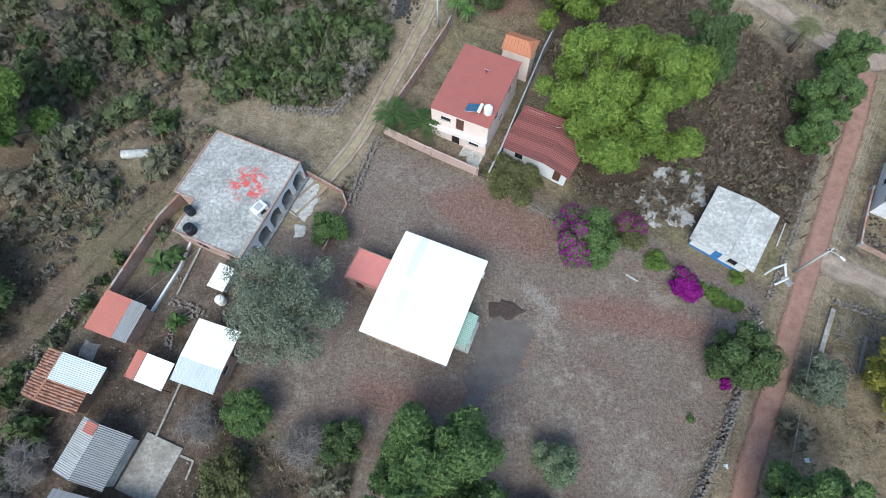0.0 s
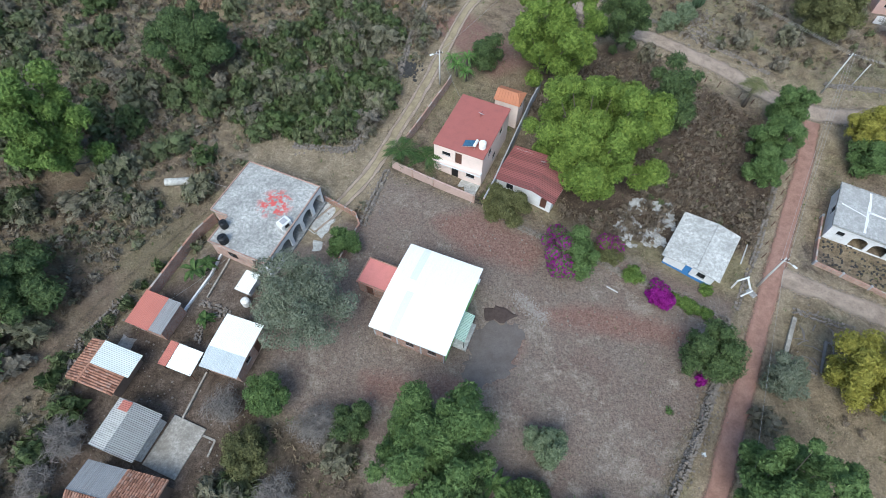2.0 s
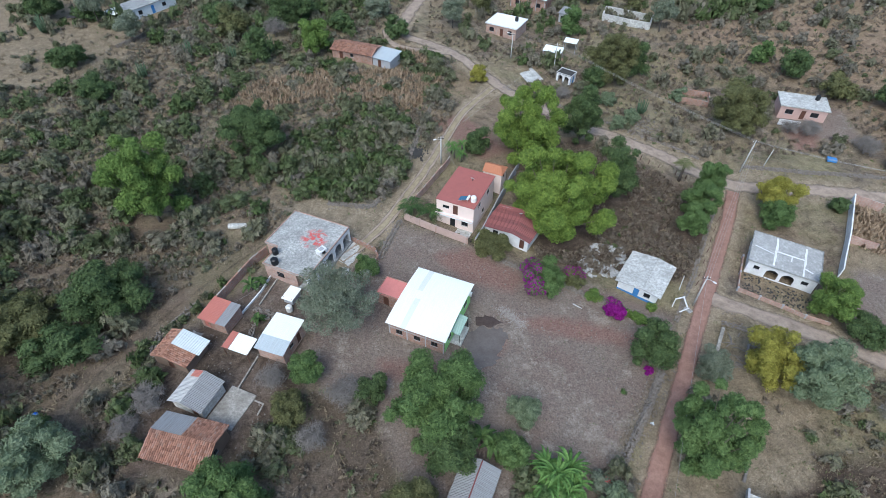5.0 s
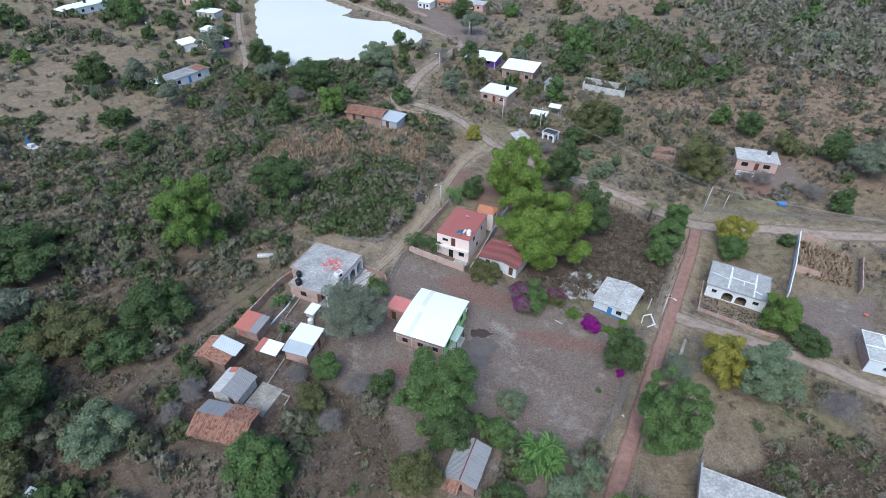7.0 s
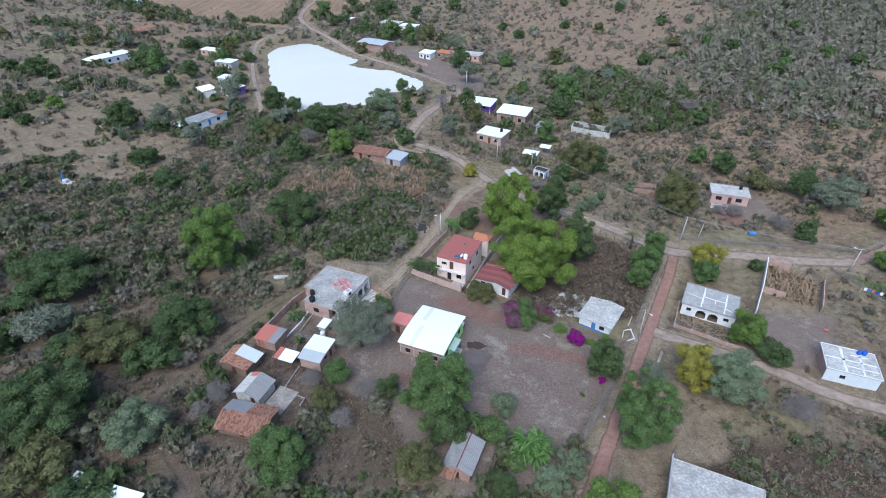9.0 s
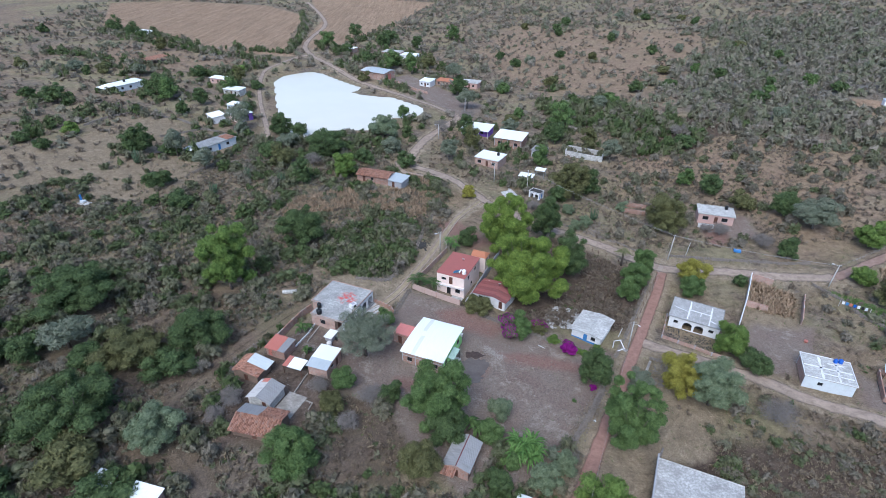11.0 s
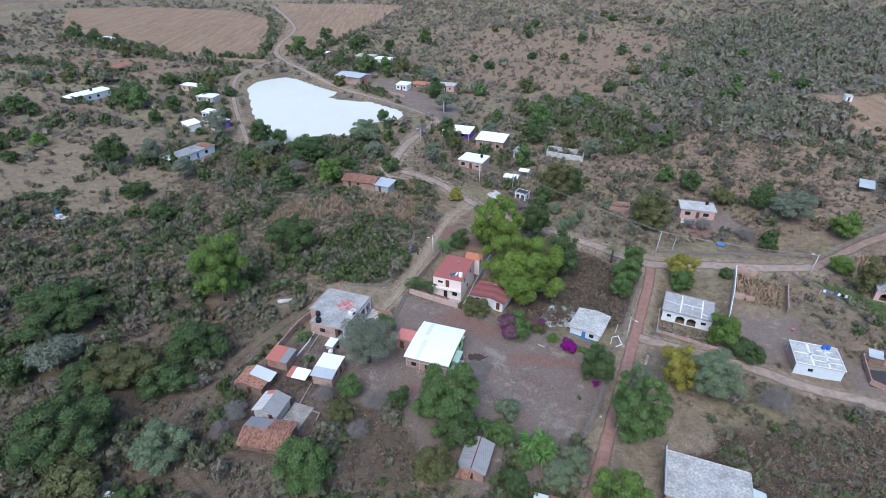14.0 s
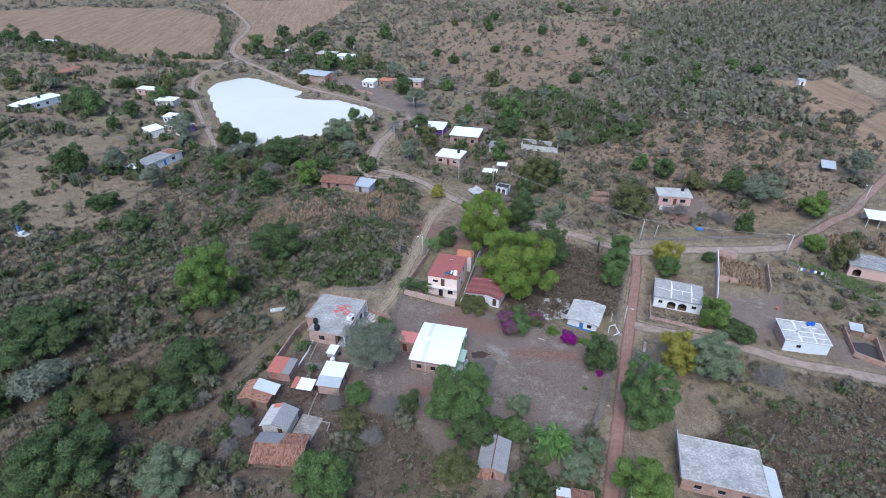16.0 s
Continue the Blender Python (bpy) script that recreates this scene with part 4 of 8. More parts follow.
# the new white-roofed house in the yard
H1 = site("house", -1.8, 17.1, -22, "new brick house with a white metal roof and lime-green front", r=7.5)
ww = walls(H1, 8.6, 11.0, 3.3, {"all": "brick", "e": "green_paint"}, {"s": [("window", 1.1, 1.1, 1.0, 0.95), ("window", 3.9, 1.1, 1.0, 0.95), ("window", 6.6, 1.1, 1.0, 0.95)], "e": [("iron_door", 4.4, 0.1, 1.3, 2.2), ("window", 7.6, 1.0, 1.4, 1.2), ("window", 1.2, 1.0, 1.4, 1.2)], "w": [("window", 4, 1.1, 1.2, 1.1)], "n": [("window", 3.5, 1.1, 1.2, 1.1)]})
def arch_roof(house, L, W, z, rise, mat, name="roof", over=0.35, y0=None, y1=None, label="", lift=0.0):
    """A low arched sheet roof; the arch spans y."""
    a, b = L / 2 + over, W / 2 + over
    lo, hi = (-b if y0 is None else y0), (b if y1 is None else y1)
    n, m, verts, faces = 24, 26, [], []
    for layer in (0, -0.06):
        for i in range(n + 1):
            y = lo + (hi - lo) * i / n
            for k in range(m + 1):
                x = -a + 2 * a * k / m
                verts.append((x, y, z + lift + layer + rise * (1 - (y / b) ** 2) + 0.012 * (k % 2)))
    row, top = m + 1, (m + 1) * (n + 1)
    for i in range(n):
        for k in range(m):
            p = i * row + k
            faces += [(p, p + 1, p + row + 1, p + row), (top + p, top + p + row, top + p + row + 1, top + p + 1)]
    edge = list(range(m + 1)) + [i * row + m for i in range(1, n + 1)] + [n * row + k for k in range(m - 1, -1, -1)] + [i * row for i in range(n - 1, 0, -1)]
    for p, q in zip(edge, edge[1:] + edge[:1]):
        faces.append((q, p, top + p, top + q))
    return mesh_of(name, verts, faces, mat, house, label)


arch_roof(H1, 8.6, 11.0, 3.33, 0.45, "white_metal", label="bright white ribbed metal roof")
for y0, y1 in ((1.2, 5.85), (-5.85, -0.4)):
    xx = -2.75 if y0 > 0 else -2.35
    bm = bmesh.new()
    n = 10
    for i in range(n):
        ya, yb = y0 + (y1 - y0) * i / n, y0 + (y1 - y0) * (i + 1) / n
        za, zb = (3.36 + 0.45 * (1 - (q / 5.85) ** 2) for q in (ya, yb))
        bm.faces.new([bm.verts.new(p) for p in ((xx, ya, za), (xx + 0.85, ya, za), (xx + 0.85, yb, zb), (xx, yb, zb))])
    part("skylight_strip", bm, "clear_sheet", H1, "translucent greyish roof strip")
for u in (-4.22, -1.45, 1.45, 4.22):
    boxed("column", "grey_render", H1, u - 0.09, u + 0.09, -5.53, -5.503, -0.6, 3.3)
boxed("beam", "grey_render", H1, -4.3, 4.3, -5.54, -5.503, 2.25, 2.4)
slope(H1, "porch_roof", "sheet", "green_sheet", 3.5, 1.35, (4.45, -1.5, 2.62), 90, 0.25, "pale green corrugated porch roof", amp=0.03)
for v in (-3.0, 0.4):
    boxed("post", "iron", H1, 5.62, 5.7, v - 0.04, v + 0.04, -0.5, 2.4)
boxed("step", "pale_concrete", H1, 4.32, 6.0, -3.2, 0.3, -0.5, 0.05, bevel=0.03)
bmx = bmesh.new()
for x in (4.2,):
    n = 14
    low = [bmx.verts.new((x - 0.06, -5.5 + 11 * i / n, 3.3)) for i in range(n + 1)]
    top = [bmx.verts.new((x - 0.06, -5.5 + 11 * i / n, 3.3 + max(0.004, 0.45 * (1 - ((-5.5 + 11 * i / n) / 5.85) ** 2)))) for i in range(n + 1)]
    for i in range(n):
        bmx.faces.new([low[i], low[i + 1], top[i + 1], top[i]])
    bmesh.ops.solidify(bmx, geom=bmx.faces, thickness=0.12)
part("gable", bmx, "green_paint", H1)
meter = thing("air_cooler", *place_on(H1, 4.5, 4.6, 2.3), -22, "small white cooler box on the green wall", "air cooler")
boxed("casing", "white_paint", meter, -0.2, 0.25, -0.3, 0.3, -0.25, 0.25, bevel=0.03)
boxed("grille", "iron", meter, 0.253, 0.27, -0.22, 0.22, -0.18, 0.18)

A1 = site("annex", -7.7, 20.0, -23, "small brick annex with a flat red-painted roof", "annex", 2.5)
walls(A1, 3.6, 3.3, 2.4, "brick", {"s": [("door", 1.0, 0.0, 0.9, 2.0)]})
slab_roof(A1, 3.6, 3.3, 2.403, "rose_roof", 0.12, 0.12, rim="brick", label="flat roof painted faded red")


def seams(roof, lines, z, mat="white_paint"):
    """Strips of white sealant on a flat roof: (x0, y0, x1, y1, width)."""
    for x0, y0, x1, y1, w in lines:
        d = Vector((x1 - x0, y1 - y0))
        n = max(2, int(d.length / 0.8))
        bm, side = bmesh.new(), Vector((-d.y, d.x)).normalized()
        rows = []
        for k in range(n + 1):
            p = Vector((x0, y0)) + d * k / n
            a = w / 2 * (0.8 + 0.5 * noise.noise((p.x * 1.7, p.y * 1.7, w)))
            off = side * (0.12 * noise.noise((p.x * 0.9, p.y * 0.9, 7.0)))
            rows.append([bm.verts.new((p.x + off.x + s * side.x * a, p.y + off.y + s * side.y * a, z + 0.004)) for s in (-1, 1)])
        for (a, b), (c, e) in zip(rows, rows[1:]):
            bm.faces.new([a, b, e, c])
        part("sealant_strip", bm, mat, roof)


# grey house with an arcade on its east side
H2 = site("house", -23.0, 28.3, -23.2, "flat-roofed brick house with white arcade and grey weathered roof", r=7)
boxed("wall", "pale_brick", H2, -5.1, 3.2, -2.1, 6.1, -0.8, 2.8)
boxed("wall", "pale_brick", H2, -2.6, 3.2, -6.1, -2.103, -0.8, 2.8)
bm = bmesh.new()
box(bm, -5.3, 5.35, -2.3, 6.25, 2.803, 2.98, bevel=0.03)
box(bm, -2.8, 5.35, -6.25, -2.31, 2.803, 2.98, bevel=0.03)
R2 = part("roof", bm, "grey_roof", H2, "stained concrete roof slab with patches of red paint")
for x0, x1, y0, y1 in ((-5.3, 5.35, 6.1, 6.25), (-5.3, -5.15, -2.3, 6.1), (-2.8, -2.65, -6.25, -2.3), (-2.65, 5.35, -6.25, -6.1), (5.2, 5.35, -6.1, 6.1), (-5.15, -2.8, -2.3, -2.15)):
    boxed("parapet", "pale_brick", R2, x0, x1, y0, y1, 2.984, 3.10, bevel=0.02)
arc = [("arch", 0.35 + 2.45 * k, 0.0, 1.9, 2.2) for k in range(5)]
holes = [(u, u + w, z + 0.6, z + h + 0.6) for _, u, z, w, h in arc]
aw = part("arcade", panel(12.3, 3.4, 0.2, holes), "white_paint", H2, "white-painted arcade wall")
aw.matrix_basis = pose(5.3, -6.15, -0.6, 0, 0, 90)
for h in holes:
    fill_opening("arch", h, aw)
boxed("floor_slab", "concrete", H2, 3.2, 5.6, -6.2, 6.2, -0.8, 0.02, bevel=0.02)
boxed("wall", "white_paint", H2, 3.21, 5.29, 6.0, 6.2, -0.6, 2.8)
for y in (-4.6, -1.8, 0.8, 3.2):
    boxed("door", "wood", H2, 3.2, 3.25, y - 0.45, y + 0.45, 0.03, 2.05, bevel=0.01)
boxed("window", "glass", H2, -0.4, 0.8, -6.12, -6.102, 1.0, 2.0)
for u, v, s in ((-2.1, -3.7, 0.48), (-0.9, -5.5, 0.58)):
    water_tank(*place_on(H2, u, v, 2.985), "tank_black", "black plastic water tank on the grey roof", s)
bx = thing("roof_cistern", *place_on(H2, 4.4, -0.6, 2.985), -40, "white cement box standing on the grey roof", "cistern")
boxed("body", "white_paint", bx, -0.55, 0.55, -0.75, 0.75, 0, 0.8, bevel=0.05)
boxed("lid", "grey_render", bx, -0.35, 0.35, -0.4, 0.4, 0.803, 0.88, bevel=0.02)
boxed("hatch", "iron", bx, 0.553, 0.58, -0.3, 0.3, 0.1, 0.6)

# pink two-storey house
H3 = site("house", 3.9, 42.0, -24, "two-storey pale pink house with a flat red roof", r=6.5)
walls(H3, 7.0, 10.0, 5.4, "pink_paint", {"s": [("door", 3.1, 3.0, 0.95, 2.0), ("window", 1.2, 3.9, 1.2, 0.6), ("iron_door", 2.6, 0.0, 1.0, 2.0), ("window", 4.8, 1.0, 1.2, 1.1)], "e": [("window", 2.0, 3.7, 1.1, 1.0), ("window", 6.2, 3.7, 1.1, 1.0), ("window", 4.0, 1.0, 1.1, 1.0)], "w": [("window", 2.5, 3.7, 1.2, 1.0), ("window", 6.0, 0.9, 1.2, 1.0)]})
boxed("floor", "pink_paint", H3, -3.3, 3.3, -4.79, 4.79, 2.75, 2.9)
slab_roof(H3, 7.0, 10.0, 5.403, "red_roof", 0.12, 0.14, label="flat roof coated brick red")
boxed("ledge", "white_paint", H3, -3.55, 3.55, -5.75, -5.003, 2.6, 2.8, bevel=0.03)
boxed("balustrade", "pink_paint", H3, -3.5, 3.5, -5.74, -5.62, 2.803, 3.1, bevel=0.02)
boxed("patio", "pale_concrete", H3, -2.6, 3.4, -8.6, -5.003, -0.5, 0.04, bevel=0.02)
t = water_tank(*place_on(H3, 2.7, -3.2, 5.546), "tank_white", "cream plastic water tank on the red roof", 0.5)
sol = thing("solar_heater", *place_on(H3, 0.9, -3.5, 5.546), -24, "tilted solar water heater with blue tubes", "solar heater")
v, f = tube([(0.95, -0.55, 0.75), (0.95, 0.55, 0.75)], [0.2, 0.2], 12)
mesh_of("tank", v, f, "tank_white", sol)
for k in range(14):
    v, f = tube([(-0.7, -0.52 + 0.08 * k, 0.1), (0.85, -0.52 + 0.08 * k, 0.7)], [0.032, 0.032], 6)
    mesh_of("tube", v, f, "blue_glass", sol)
for y in (-0.55, 0.55):
    v, f = tube([(-0.75, y, 0.0), (0.95, y, 0.66)], [0.025, 0.025], 4)
    mesh_of("rail", v, f, "zinc", sol)
    v, f = tube([(0.95, y, 0.0), (0.95, y, 0.6)], [0.025, 0.025], 4)
    mesh_of("leg", v, f, "zinc", sol)


def dish(x, y, z, turn, label="small white satellite dish"):
    d = thing("satellite_dish", x, y, z, turn, label, "satellite dish")
    verts, faces, n = [(0, 0, 0)], [], 16
    for ring in (0.5, 1.0):
        verts += [(0.4 * ring * math.cos(2 * math.pi * k / n), 0.4 * ring * math.sin(2 * math.pi * k / n), 0.1 * ring**2) for k in range(n)]
    for k in range(n):
        q = (k + 1) % n
        faces += [(0, 1 + k, 1 + q), (1 + k, 1 + n + k, 1 + n + q, 1 + q)]
    bowl = mesh_of("bowl", verts, faces, "white_paint", d, smooth=True)
    bowl.matrix_basis = pose(0, 0, 0.55, 50, 0, 0)
    v, f = tube([(0, 0, 0), (0, 0, 0.55)], [0.03, 0.03], 6)
    mesh_of("mast", v, f, "iron", d)
    v, f = tube([(0, 0, 0.5), (0, -0.45, 0.75)], [0.015, 0.015], 5)
    mesh_of("arm", v, f, "iron", d)
    return d


dish(*place_on(H3, 0.4, 1.9, 5.546), 150)
# hipped orange porch roof at its back
PR = site("porch", 9.6, 49.4, -24, "open porch with an orange tiled roof", "porch", 2.0)
bm = bmesh.new()
c = [bm.verts.new(p) for p in ((-2.0, -1.6, 4.4), (2.0, -1.6, 4.4), (2.0, 1.6, 4.4), (-2.0, 1.6, 4.4))]
r = [bm.verts.new(p) for p in ((-2.0, 0, 5.3), (1.0, 0, 5.3))]
for q in ((c[0], c[1], r[1], r[0]), (c[2], c[3], r[0], r[1]), (c[1], c[2], r[1]), (c[3], c[0], r[0]), (c[3], c[2], c[1], c[0])):
    bm.faces.new(q)
part("roof", bm, "orange_tile", PR, "ribbed orange tiled hip roof")
for k in range(9):
    v, f = tube([(-1.9 + 0.46 * k, -1.58, 4.46), (-1.9 + 0.40 * k, 0, 5.34)], [0.05, 0.05], 5)
    mesh_of("tile_rib", v, f, "orange_tile", PR)
walls(PR, 3.6, 2.8, 4.38, "pink_paint", {"e": [("window", 0.7, 3.0, 1.0, 0.9)]})
# boundary walls of the pink house


def low_wall(name, pts, h, mat, label, thick=0.18, cap=None, foot=0.3):
    """A masonry wall along a line, following the ground."""
    w = thing(name, pts[0][0], pts[0][1], gz(*pts[0]), 0, label, "wall")
    o = w.location.copy()
    for a, b in zip(pts, pts[1:]):
        n = max(1, int(math.dist(a, b) / 3.0))
        for k in range(n):
            p, q = (np.array(a) + (np.array(b) - np.array(a)) * t / n for t in (k, k + 1))
            d = (q - p) / np.linalg.norm(q - p)
            s = np.array([-d[1], d[0]]) * thick / 2
            za, zb = gz(*p), gz(*q)
            bm = bmesh.new()
            for top in (0, 1):
                for (x, y), z in ((p - s, za), (p + s, za), (q + s, zb), (q - s, zb)):
                    bm.verts.new((x - o.x, y - o.y, z - o.z + (h if top else -foot)))
            bm.verts.ensure_lookup_table()
            vs = bm.verts
            for quad in ((3, 2, 1, 0), (4, 5, 6, 7), (0, 1, 5, 4), (1, 2, 6, 5), (2, 3, 7, 6), (3, 0, 4, 7)):
                bm.faces.new([vs[i] for i in quad])
            part("wall_panel", bm, mat, w)
            if cap:
                boxed("pillar", cap, w, p[0] - o.x - 0.14, p[0] - o.x + 0.14, p[1] - o.y - 0.14, p[1] - o.y + 0.14, za - o.z - foot, za - o.z + h + 0.15, bevel=0.02)
    return w


low_wall("garden_wall", [(4.0, 33.2), (-1.4, 35.6), (-7.1, 38.4)], 1.5, "garden_wall", "dull pink garden wall with pillars", cap="pale_brick")
low_wall("garden_wall", [(-7.0, 38.6), (-5.9, 41.9), (0.3, 54.1), (1.1, 56.1)], 1.5, "pale_brick", "low pinkish garden wall along the lane")
low_wall("boundary_wall", [(5.4, 32.8), (6.9, 36.0), (13.1, 51.5), (15.0, 55.5)], 2.0, "grey_render", "dark weathered cement boundary wall")
gate = thing("gate", 4.7, 33.0, gz(4.7, 33.0), -24, "dark iron garden gate between pink pillars", "gate")
for k in range(9):
    v, f = tube([(-0.55 + 0.137 * k, 0, 0.08), (-0.55 + 0.137 * k, 0, 1.5)], [0.02, 0.02], 5)
    mesh_of("bar", v, f, "iron", gate)
for z in (0.12, 0.8, 1.45):
    boxed("rail", "iron", gate, -0.6, 0.6, -0.02, 0.02, z, z + 0.05)
for x in (-0.72, 0.72):
    boxed("pillar", "pale_brick", gate, x - 0.12, x + 0.12, -0.13, 0.13, -0.2, 1.8, bevel=0.02)

# low house with a rusty red sheet roof
H4 = site("house", 12.3, 36.9, -30, "low white house under a rusty red metal roof", r=5)
walls(H4, 8.2, 6.0, 2.3, "white_paint", {"s": [("window", 1.5, 0.9, 1.0, 1.0), ("door", 6.6, 0.0, 0.9, 2.0)], "e": [("window", 2.0, 1.0, 1.0, 1.0)]})
cross_gables(H4, (-2.95, 2.95), (-4.1, 4.1, 1.2, 2.3, 2.95), "white_paint", 0.15)
for k in range(6):
    m4 = ("rust_sheet", "faded_sheet")[k % 2]
    for run, turn, fall in ((5.75, -90, 0.72), (3.4, 90, 0.75)):
        slope(H4, "roof_sheet", "sheet", m4, 1.16, run, (1.2, -2.875 + 1.15 * k, 3.0), turn, fall, "faded red corrugated sheet" if k % 2 else "dark rusty corrugated sheet", amp=0.035, pitch=0.29)
dish(*place_on(H4, 0.6, 1.4, 3.0), 170)

# small concrete gable house on the neighbouring plot
H5 = site("house", 33.1, 26.2, -34, "small white and blue house with a weathered concrete gable roof", r=5)
walls(H5, 6.4, 7.0, 2.4, "white_paint", {"s": [("blue_door", 2.6, 0.0, 0.9, 2.0), ("window", 4.3, 1.0, 1.0, 0.9)], "w": [("window", 2.0, 1.0, 1.0, 0.9)]})
boxed("plinth", "blue_paint", H5, -3.23, 3.23, -3.53, -3.503, -0.6, 0.55)
boxed("plinth", "blue_paint", H5, -3.23, -3.203, -3.5, 3.5, -0.6, 0.55)
cross_gables(H5, (-3.4, 3.4), (-3.2, 3.2, 0.6, 2.4, 2.9), "white_paint", 0.15)
for sgn, run in ((-1, 4.35), (1, 3.15)):
    bm = bmesh.new()
    box(bm, 0, run, -4.1, 4.1, 0, 0.12, bevel=0.03)
    plate = part("roof", bm, "pale_concrete", H5, "grey mottled concrete roof slab")
    plate.matrix_basis = Matrix.Translation((0.6, 0, 2.93)) @ pose(0, 0, 0, 0, 0, 0 if sgn > 0 else 180) @ pose(0, 0, 0, 0, 8, 0)

# the yard of sheds
S1 = site("shed", -32.1, 14.7, -21, "brick shed with red sheet and old grey roof", "shed", 3)
walls(S1, 4.2, 3.6, 2.0, "brick", {"s": [("red_door", 0.5, 0.0, 0.8, 1.8)]})
slope(S1, "roof", "sheet", "red_sheet", 3.0, 4.1, (-0.85, 2.0, 2.35), 0, 0.3, "red corrugated sheet")
slope(S1, "roof", "sheet", "old_sheet", 1.7, 4.0, (1.45, 2.0, 2.3), 0, 0.3, "grey sheet")
S2 = site("shed", -35.85, 8.55, -18.5, "old adobe hut with clay tiles and a metal patch", "shed", 3.6)
walls(S2, 5.1, 4.2, 1.75, "adobe", {"s": [("door", 2.2, 0.0, 0.85, 1.65)]})
cross_gables(S2, (-2.02, 2.02), (-2.53, 2.53, -0.8, 1.75, 2.62), "adobe", 0.15)
slope(S2, "roof", "tile", "tiles", 4.7, 2.1, (-0.8, 0, 2.75), -90, 0.75, "weathered clay tiles", 2)
slope(S2, "roof", "tile", "tiles", 4.7, 3.75, (-0.8, 0, 2.75), 90, 0.95, "", 3)
v, f = tube([(-0.8, -2.35, 2.82), (-0.8, 2.35, 2.82)], [0.13, 0.13], 7)
mesh_of("ridge_tiles", v, f, "tiles", S2)
slope(S2, "roof_patch", "sheet", "zinc", 2.6, 4.2, (-0.7, 1.05, 2.98), 90, 1.02, "shiny zinc sheets laid over the tiles")
S3 = site("canopy", -27.9, 9.5, -20, "open canopy of white and orange sheets on posts", "canopy", 2.2)
slope(S3, "roof", "sheet", "white_metal", 3.0, 2.7, (0.5, 1.35, 2.2), 0, 0.25, "white sheet")
slope(S3, "roof", "sheet", "red_sheet", 1.0, 2.7, (-1.55, 1.35, 2.23), 0, 0.25, "orange-red sheet")
for x in (-1.9, 1.9):
    for y in (-1.2, 1.2):
        v, f = tube([(x, y, -0.2), (x, y, 2.0)], [0.06, 0.05], 6)
        mesh_of("post", v, f, "wood", S3)
S4 = site("shed", -22.6, 10.9, -18, "brick shed with a white and zinc gable roof", "shed", 3.6)
walls(S4, 4.0, 5.6, 2.3, "pale_brick", {"e": [("window", 1.5, 1.2, 0.8, 0.6), ("door", 3.3, 0.0, 0.9, 1.9)]})
slope(S4, "roof", "sheet", "white_metal", 4.5, 3.9, (0, 3.0, 2.75), 0, -0.001, "white sheet")
slope(S4, "roof", "sheet", "zinc", 4.5, 2.3, (0, -0.9, 2.75), 0, 0.4, "bluish zinc sheet")
boxed("wall", "pale_brick", S4, -1.99, 1.99, 2.6, 2.79, 2.3, 2.7)
S5 = site("shed", -31.4, 2.1, -20, "old hut with grey corrugated gable roof", "shed", 3.4)
walls(S5, 4.5, 4.2, 1.9, "pale_concrete", {"s": [("door", 2.8, 0.0, 0.85, 1.75)]})
cross_gables(S5, (-2.05, 2.05), (-2.25, 2.25, -0.25, 1.9, 2.85), "pale_concrete", 0.12)
slope(S5, "roof", "sheet", "worn_sheet", 4.9, 2.55, (-0.25, 0, 2.9), -90, 0.95, "grey fibre-cement sheets", amp=0.035)
slope(S5, "roof", "sheet", "old_sheet", 4.9, 2.95, (-0.25, 0, 2.9), 90, 1.0, "", amp=0.035)
slope(S5, "roof_patch", "sheet", "red_sheet", 1.0, 1.5, (-0.35, 1.85, 2.99), -90, 0.5, "orange-red sheet patch")
S6 = site("shed", -30.5, -4.5, -13, "long adobe hut with a clay tile roof", "shed", 4.6)
walls(S6, 7.8, 4.8, 1.9, "adobe", {"s": [("door", 3.5, 0.0, 0.9, 1.75)], "e": [("window", 1.6, 0.9, 0.7, 0.7)]})
gable_ends(S6, 4.8, 1.9, 0.95, (-3.8, 3.8), "adobe")
slope(S6, "roof", "tile", "tiles", 8.5, 3.3, (0, 0, 2.95), 0, 1.15, "weathered red clay tiles", 5)
slope(S6, "roof", "tile", "tiles", 4.4, 3.0, (2.0, 0, 2.95), 180, 1.0, "", 6)
slope(S6, "roof_patch", "sheet", "old_sheet", 4.2, 3.0, (-2.2, 0.0, 2.9), 180, 0.9, "grey fibre-cement sheets")
S7 = site("shed", 3.5, -9.2, -22, "old shed with a grey sheet gable roof", "shed", 4)
walls(S7, 4.2, 6.2, 1.9, "brick", {"s": [("door", 1.6, 0.0, 0.9, 1.75)], "e": [("window", 2.4, 0.9, 0.8, 0.7)]})
cross_gables(S7, (-3.05, 3.05), (-2.1, 2.1, 0, 1.9, 2.7), "brick", 0.12)
slope(S7, "roof", "sheet", "old_sheet", 6.6, 2.55, (0, 0.2, 2.75), -90, 0.85, "grey corrugated sheets", amp=0.03)
slope(S7, "roof", "sheet", "old_sheet", 6.6, 2.55, (0, 0.2, 2.75), 90, 0.85, "", amp=0.03)
v, f = tube([(0, -3.1, 2.78), (0, 3.4, 2.78)], [0.09, 0.09], 6)
mesh_of("ridge_cap", v, f, "rust_sheet", S7)
slope(S7, "lean_to_roof", "tile", "tiles", 2.3, 1.5, (-1.0, -3.1, 1.95), 0, 0.35, "clay tile lean-to", 8)
S8 = site("shed", 13.9, -18.6, -20, "low hut with clay tiles and a white sheet", "shed", 3)
walls(S8, 5.2, 3.8, 1.9, "adobe", {"s": [("door", 2.0, 0.0, 0.9, 1.75)]})
gable_ends(S8, 3.8, 1.9, 0.7, (-2.5, 2.5), "adobe")
